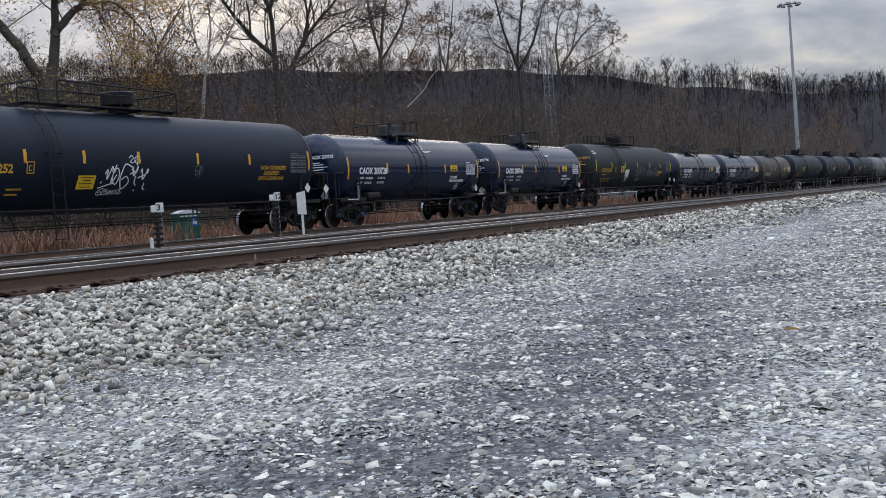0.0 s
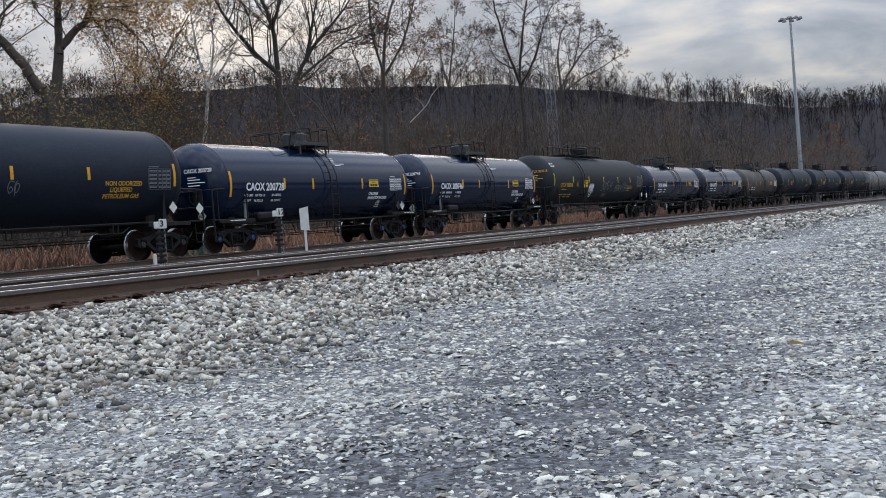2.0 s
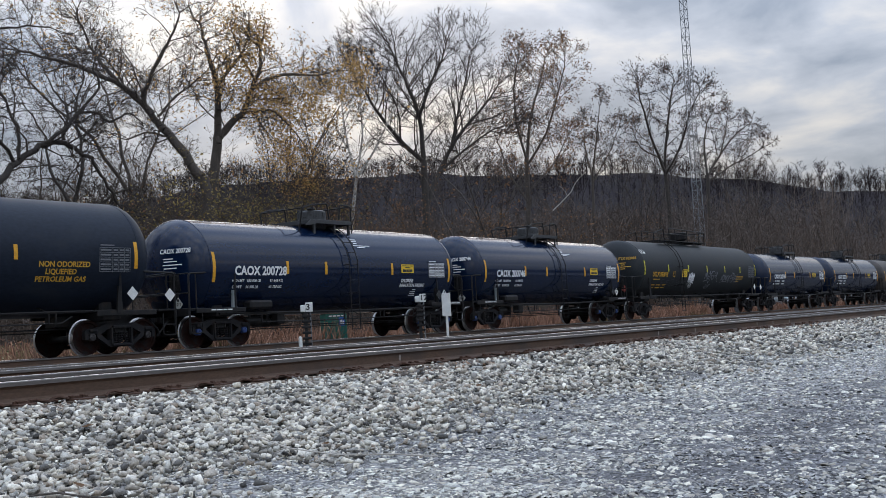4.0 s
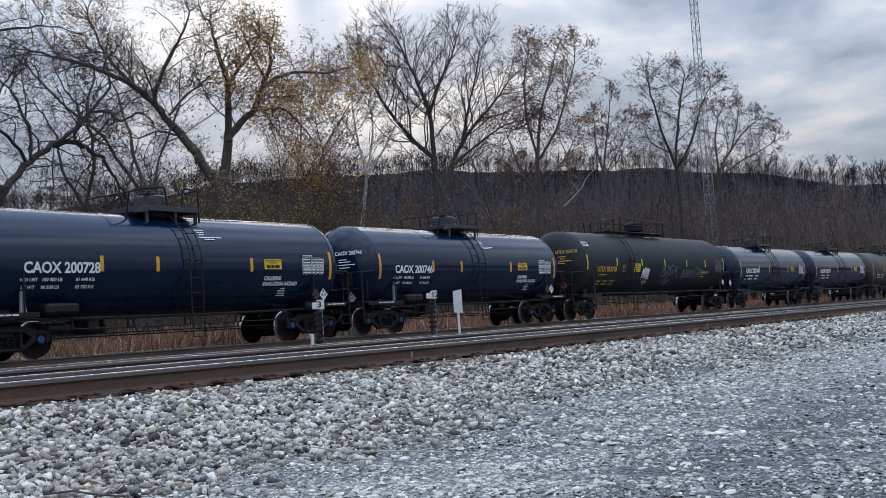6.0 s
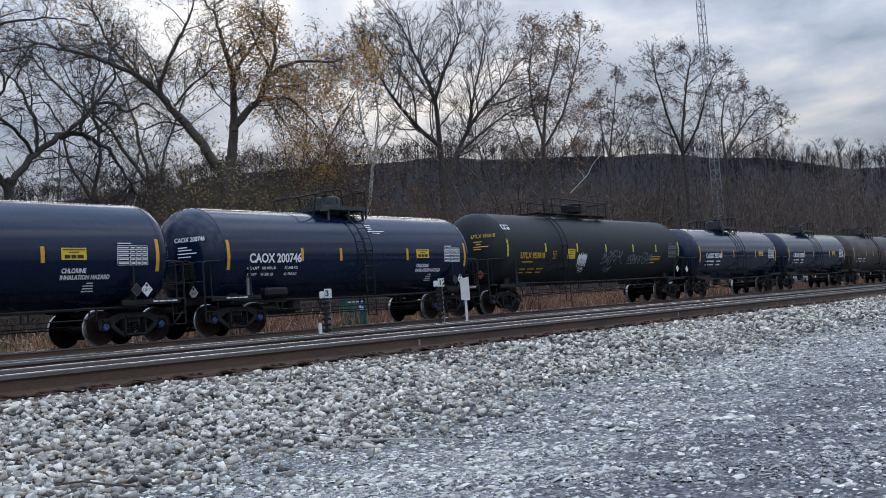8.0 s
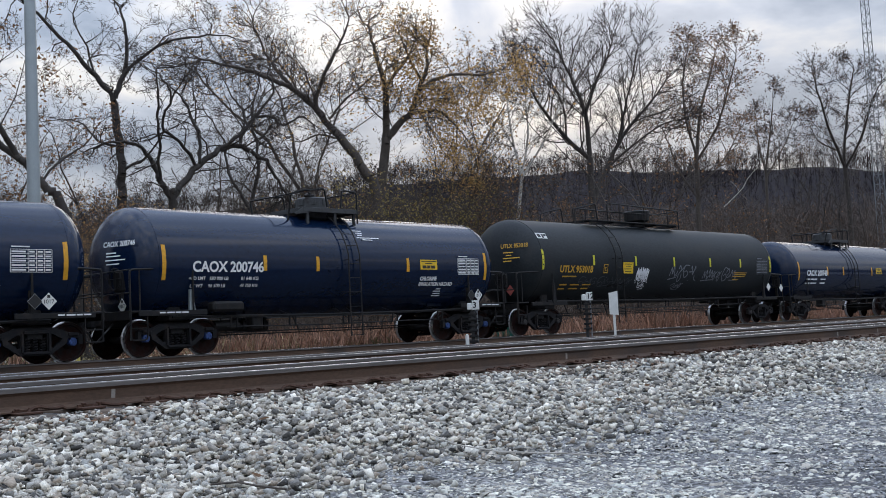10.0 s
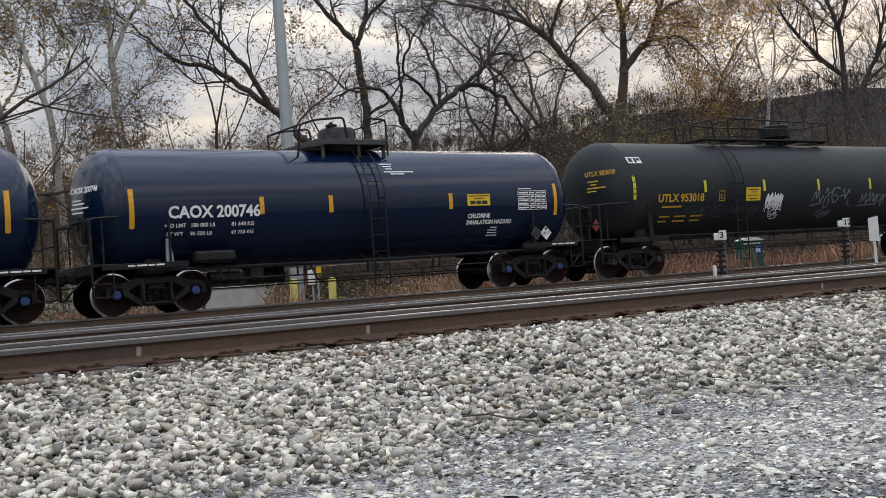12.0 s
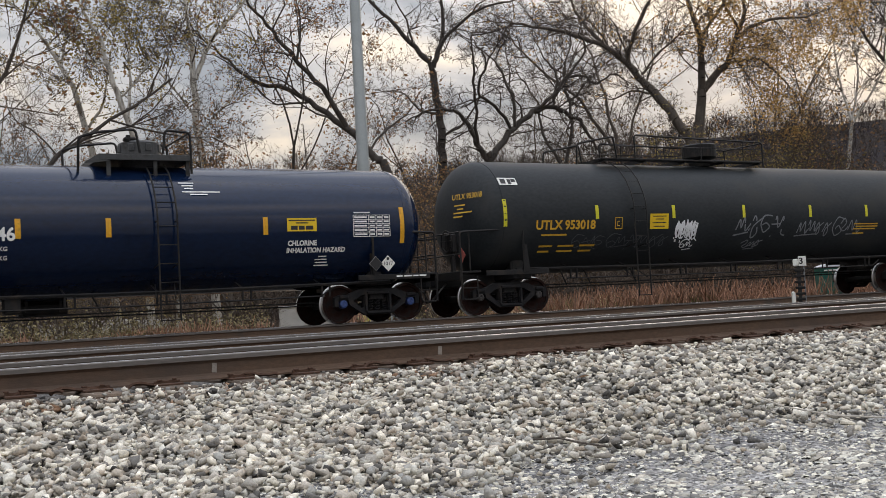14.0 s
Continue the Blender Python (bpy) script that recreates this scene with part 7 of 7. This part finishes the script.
def weeds(name, n, y0, y1, h0, h1, mat, seed, label, patch=0.0, x1=110):
    q = np.random.default_rng(seed)
    x, y = q.uniform(4, x1, n), q.uniform(y0, y1, n)
    if patch:
        keep = np.sin(x * 0.35 + 1) + np.sin(x * 0.13 + y * 0.4) > patch
        x, y = x[keep], y[keep]
        n = len(x)
    lane = np.degrees(np.arctan2(x, y))
    free = ~((x > 32.5) & (x < 38.0) & (y < 31.5)) & ~((x > 13.5) & (x < 18.5) & (y < 33.5)) & ~((lane > 20.4) & (lane < 24.0) & (h0 + q.uniform(0, 1, n) > 0.4))
    x, y = x[free], y[free]
    n = len(x)
    h = q.uniform(h0, h1, n) * (0.75 + 0.35 * np.sin(x * 0.8) * np.sin(x * 0.23 + 1))
    h = h * np.interp(x, [12, 26], [0.7, 1.0])
    a = q.uniform(0, 2 * np.pi, n)
    w = 0.012 + 0.014 * h
    over = np.maximum(0, x - 60.0)
    y = y - BEND * over * over
    b = np.stack([x, y, ground_z(x, y) - 0.03], 1)
    side = np.stack([np.cos(a), np.sin(a), 0 * a], 1) * w[:, None]
    top = b + np.stack([q.normal(0, 0.38, n) * h, q.normal(0, 0.38, n) * h, h], 1)
    v = np.stack([b - side, b + side, top + side * 0.35, top - side * 0.35], 1)
    ob = new(name, mesh_from(name, v.reshape(-1, 3), np.arange(n * 4).reshape(-1, 4), mat))
    tagged(ob, label, "weeds", kind="stuff")


def undergrowth(name, n, x0, x1, mat, seed, label):
    """Low leafy clumps of uneven height along the far side of the line."""
    q = np.random.default_rng(seed)
    k = n // 55
    cx, cy, ch = q.uniform(x0, x1, k), q.uniform(28.6, 35, k), q.uniform(0.25, 1.25, k)
    who = q.integers(0, k, n)
    x = cx[who] + q.normal(0, 0.42, n)
    y = cy[who] + q.normal(0, 0.40, n)
    over = np.maximum(0, x - 60.0)
    y = y - BEND * over * over
    z = ground_z(x, y) + ch[who] * q.uniform(0, 1, n) ** 0.8
    lane = np.degrees(np.arctan2(x, y))
    free = ~((x > 32.5) & (x < 38.0) & (y < 31.5)) & ~((x > 14.5) & (x < 18.5) & (y < 33.0)) & ~((lane > 20.4) & (lane < 24.0))
    pts = np.stack([x, y, z], 1)[free]
    tagged(new(name, leaf_mesh(pts, 0.050, q, mat)), label, "undergrowth", kind="stuff")


brush()
weeds("dry_weeds", 42000, 27.6, 34, 0.5, 1.45, M["weed"], 111, "dry russet weeds along the far side of the track")
weeds("straw_grass", 5000, 28.4, 38, 0.4, 1.3, M["straw"], 113, "tall straw-coloured grass beyond the line", 0.2, 24)
undergrowth("russet_undergrowth", 40000, 14, 90, M["leaf_russet"], 141, "low russet undergrowth beyond the line")
undergrowth("olive_undergrowth", 16000, 3, 20, M["leaf_dun"], 142, "low olive and yellow undergrowth beyond the line")
weeds("trackside_grass", 16000, 27.4, 31, 0.25, 0.7, M["grass"], 112, "patches of tired green grass by the track", 0.1)


# the wooded ridge: its crest lies nearer on the left and runs off to the right
def crest(az):
    el = np.interp(az, [-20, 20, 40, 46, 52, 62, 71, 75, 81, 86, 100, 140], [4.6, 5.6, 7.4, 8.1, 8.1, 7.6, 6.6, 5.55, 4.65, 4.4, 3.8, 3.0])
    return 54.0 / np.tan(np.radians(el)), 54.0


def ridge_point(az, t):
    """A point of the slope: t runs from the foot (0) to the crest (1) and down behind it (1 to 1.4)."""
    d, h = crest(az)
    foot = np.minimum(120 + 0.25 * d, d * 0.6)
    dist = foot + (d - foot) * t
    wave = 1 + 0.05 * np.sin(az * 0.55) * np.sin(t * 5)
    z = h * np.where(t <= 1, np.clip(t, 0, 1) ** 0.85 * np.where(t < 0.98, wave, 1), 1 - (t - 1) * 0.6) - 0.5
    a = np.radians(az)
    return dist * np.sin(a), dist * np.cos(a), z


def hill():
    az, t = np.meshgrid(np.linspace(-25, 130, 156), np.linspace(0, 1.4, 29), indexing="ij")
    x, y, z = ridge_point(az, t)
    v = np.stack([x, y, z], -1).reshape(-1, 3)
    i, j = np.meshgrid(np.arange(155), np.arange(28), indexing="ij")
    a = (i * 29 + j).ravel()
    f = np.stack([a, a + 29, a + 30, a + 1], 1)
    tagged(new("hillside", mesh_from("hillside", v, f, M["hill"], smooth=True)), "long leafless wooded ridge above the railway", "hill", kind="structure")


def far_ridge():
    # no volume out here: the ridge's material carries the haze as colour
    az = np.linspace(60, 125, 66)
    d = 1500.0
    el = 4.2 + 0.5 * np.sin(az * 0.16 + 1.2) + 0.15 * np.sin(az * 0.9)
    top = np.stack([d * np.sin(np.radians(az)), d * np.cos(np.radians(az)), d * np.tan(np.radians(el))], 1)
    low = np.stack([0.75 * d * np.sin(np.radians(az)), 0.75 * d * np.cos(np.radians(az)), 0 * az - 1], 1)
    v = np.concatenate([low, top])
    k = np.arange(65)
    tagged(new("far_ridge", mesh_from("far_ridge", v, np.stack([k, k + 1, k + 67, k + 66], 1), M["hill_far"], smooth=True)), "distant wooded ridge with haze painted in as blue-grey", "hill", kind="structure")


def bare_crowns(x, y, z, h, thick, limbs, twigs, q, spread=0.30):
    """Branch pieces of many leafless trees at once: a trunk, limbs that open upwards, twigs that round the crown off."""
    n = len(x)
    base = np.stack([x, y, z - 0.4], 1)
    tip = base + np.stack([q.normal(0, 0.05, n) * h, q.normal(0, 0.05, n) * h, h], 1)
    r = thick * h
    segs = [np.column_stack([base, tip, r * 0.7, r * 0.3])]
    for k in range(limbs):
        u = q.uniform(0.22, 0.85, n)
        st = base + (tip - base) * u[:, None]
        ang = q.uniform(0, 2 * np.pi, n)
        ln = h * (1.05 - u) * q.uniform(0.55, 1.0, n)
        out = q.uniform(0.5, 1.5, n) * spread
        en = st + np.stack([np.cos(ang) * out * h * (1.1 - u), np.sin(ang) * out * h * (1.1 - u), ln * 0.8], 1)
        segs.append(np.column_stack([st, en, r * 0.5, r * 0.18]))
        for j in range(twigs):
            w = q.uniform(0.25, 1.0, n)[:, None]
            s2 = st + (en - st) * w
            l2 = h * q.uniform(0.06, 0.20, n)
            d2 = q.normal(0, 1, (n, 3))
            d2[:, 2] = np.abs(d2[:, 2]) * 0.8 + 0.2
            d2 /= np.linalg.norm(d2, axis=1, keepdims=True)
            segs.append(np.column_stack([s2, s2 + d2 * l2[:, None], r * 0.36, r * 0.14]))
    return np.concatenate(segs)


def far_woods(n, t0, t1, h0, h1, seed, limbs, twigs, thick, name, label, mat, az0=2, az1=92):
    q = np.random.default_rng(seed)
    az, t = q.uniform(az0, az1, n), q.uniform(t0, t1, n) ** 0.9
    x, y, z = ridge_point(az, t)
    d = np.hypot(x, y)
    h = q.uniform(h0, h1, n) * np.where(q.uniform(size=n) < 0.12, 1.35, 1.0) * np.clip(d / 420, 0.7, 1.4)
    v, f = frustums(bare_crowns(x, y, z, h, thick, limbs, twigs, q, 0.42), 2)
    tagged(new(name, mesh_from(name, v, f, M[mat])), label, "woods", kind="stuff")


def thicket(n, az0, az1, y0, y1, h0, h1, seed, label):
    """Young trees and tall shrubs that fill the flat between the big trees and the hill."""
    q = np.random.default_rng(seed)
    az = np.radians(q.uniform(az0, az1, n))
    y = q.uniform(y0, y1, n) * np.interp(np.degrees(az), [40, 84], [1.0, 0.55])
    x = y * np.tan(az)
    keep = (x < 330) & (y > 33)
    x, y = x[keep], y[keep]
    h = q.uniform(h0, h1, len(x)) * np.clip(np.hypot(x, y) / 80, 0.8, 1.7)
    v, f = frustums(bare_crowns(x, y, ground_z(x, y), h, 0.0042, 6, 5, q, 0.24), 2)
    tagged(new("thicket", mesh_from("thicket", v, f, M["brush"])), label, "thicket", kind="stuff")


hill()
far_ridge()
far_woods(4600, 0.0, 1.0, 5, 8.5, 121, 6, 4, 0.0115, "hillside_wood", "leafless brown wood covering the hillside", "twig_far")
far_woods(420, 0.05, 0.95, 6, 10, 123, 7, 4, 0.0085, "pale_hillside_trees", "pale-barked bare trees scattered over the hillside", "bark_pale_far")
far_woods(800, 0.955, 1.03, 4.5, 9, 122, 8, 6, 0.0130, "skyline_trees", "thin bare trees along the ridge skyline", "twig_far")
far_woods(1300, 0.70, 0.99, 5, 9, 124, 6, 4, 0.0120, "upper_slope_wood", "leafless wood on the upper slope", "twig_far")
thicket(3000, 34, 84, 48, 100, 3.5, 9.5, 131, "fine brown thicket of leafless young trees")
thicket(1900, 3, 48, 48, 84, 5.0, 11.0, 132, "tall fine thicket of leafless young trees")


# ---- movement ----
def run_at(t):
    """Smooth distance of the train: a cubic through its timed places."""
    c = np.polyfit([a for a, b in RUN], [b for a, b in RUN], 3)
    return float(np.polyval(c, t))


def motions():
    times = [k * 0.5 for k in range(29)]
    rolls = [k * 0.14 for k in range(101)]
    for car, sets, ahead in TRAIN:
        walk(car, [(t, along(run_at(t) + ahead, LANE)) for t in times])
        for w, x in sets:
            walk(w, [(t, Matrix.Translation((x, 0, 0.457)) @ Matrix.Rotation((run_at(t) - run_at(0)) / 0.457, 4, "Y")) for t in rolls])


loose_pieces()
motions()
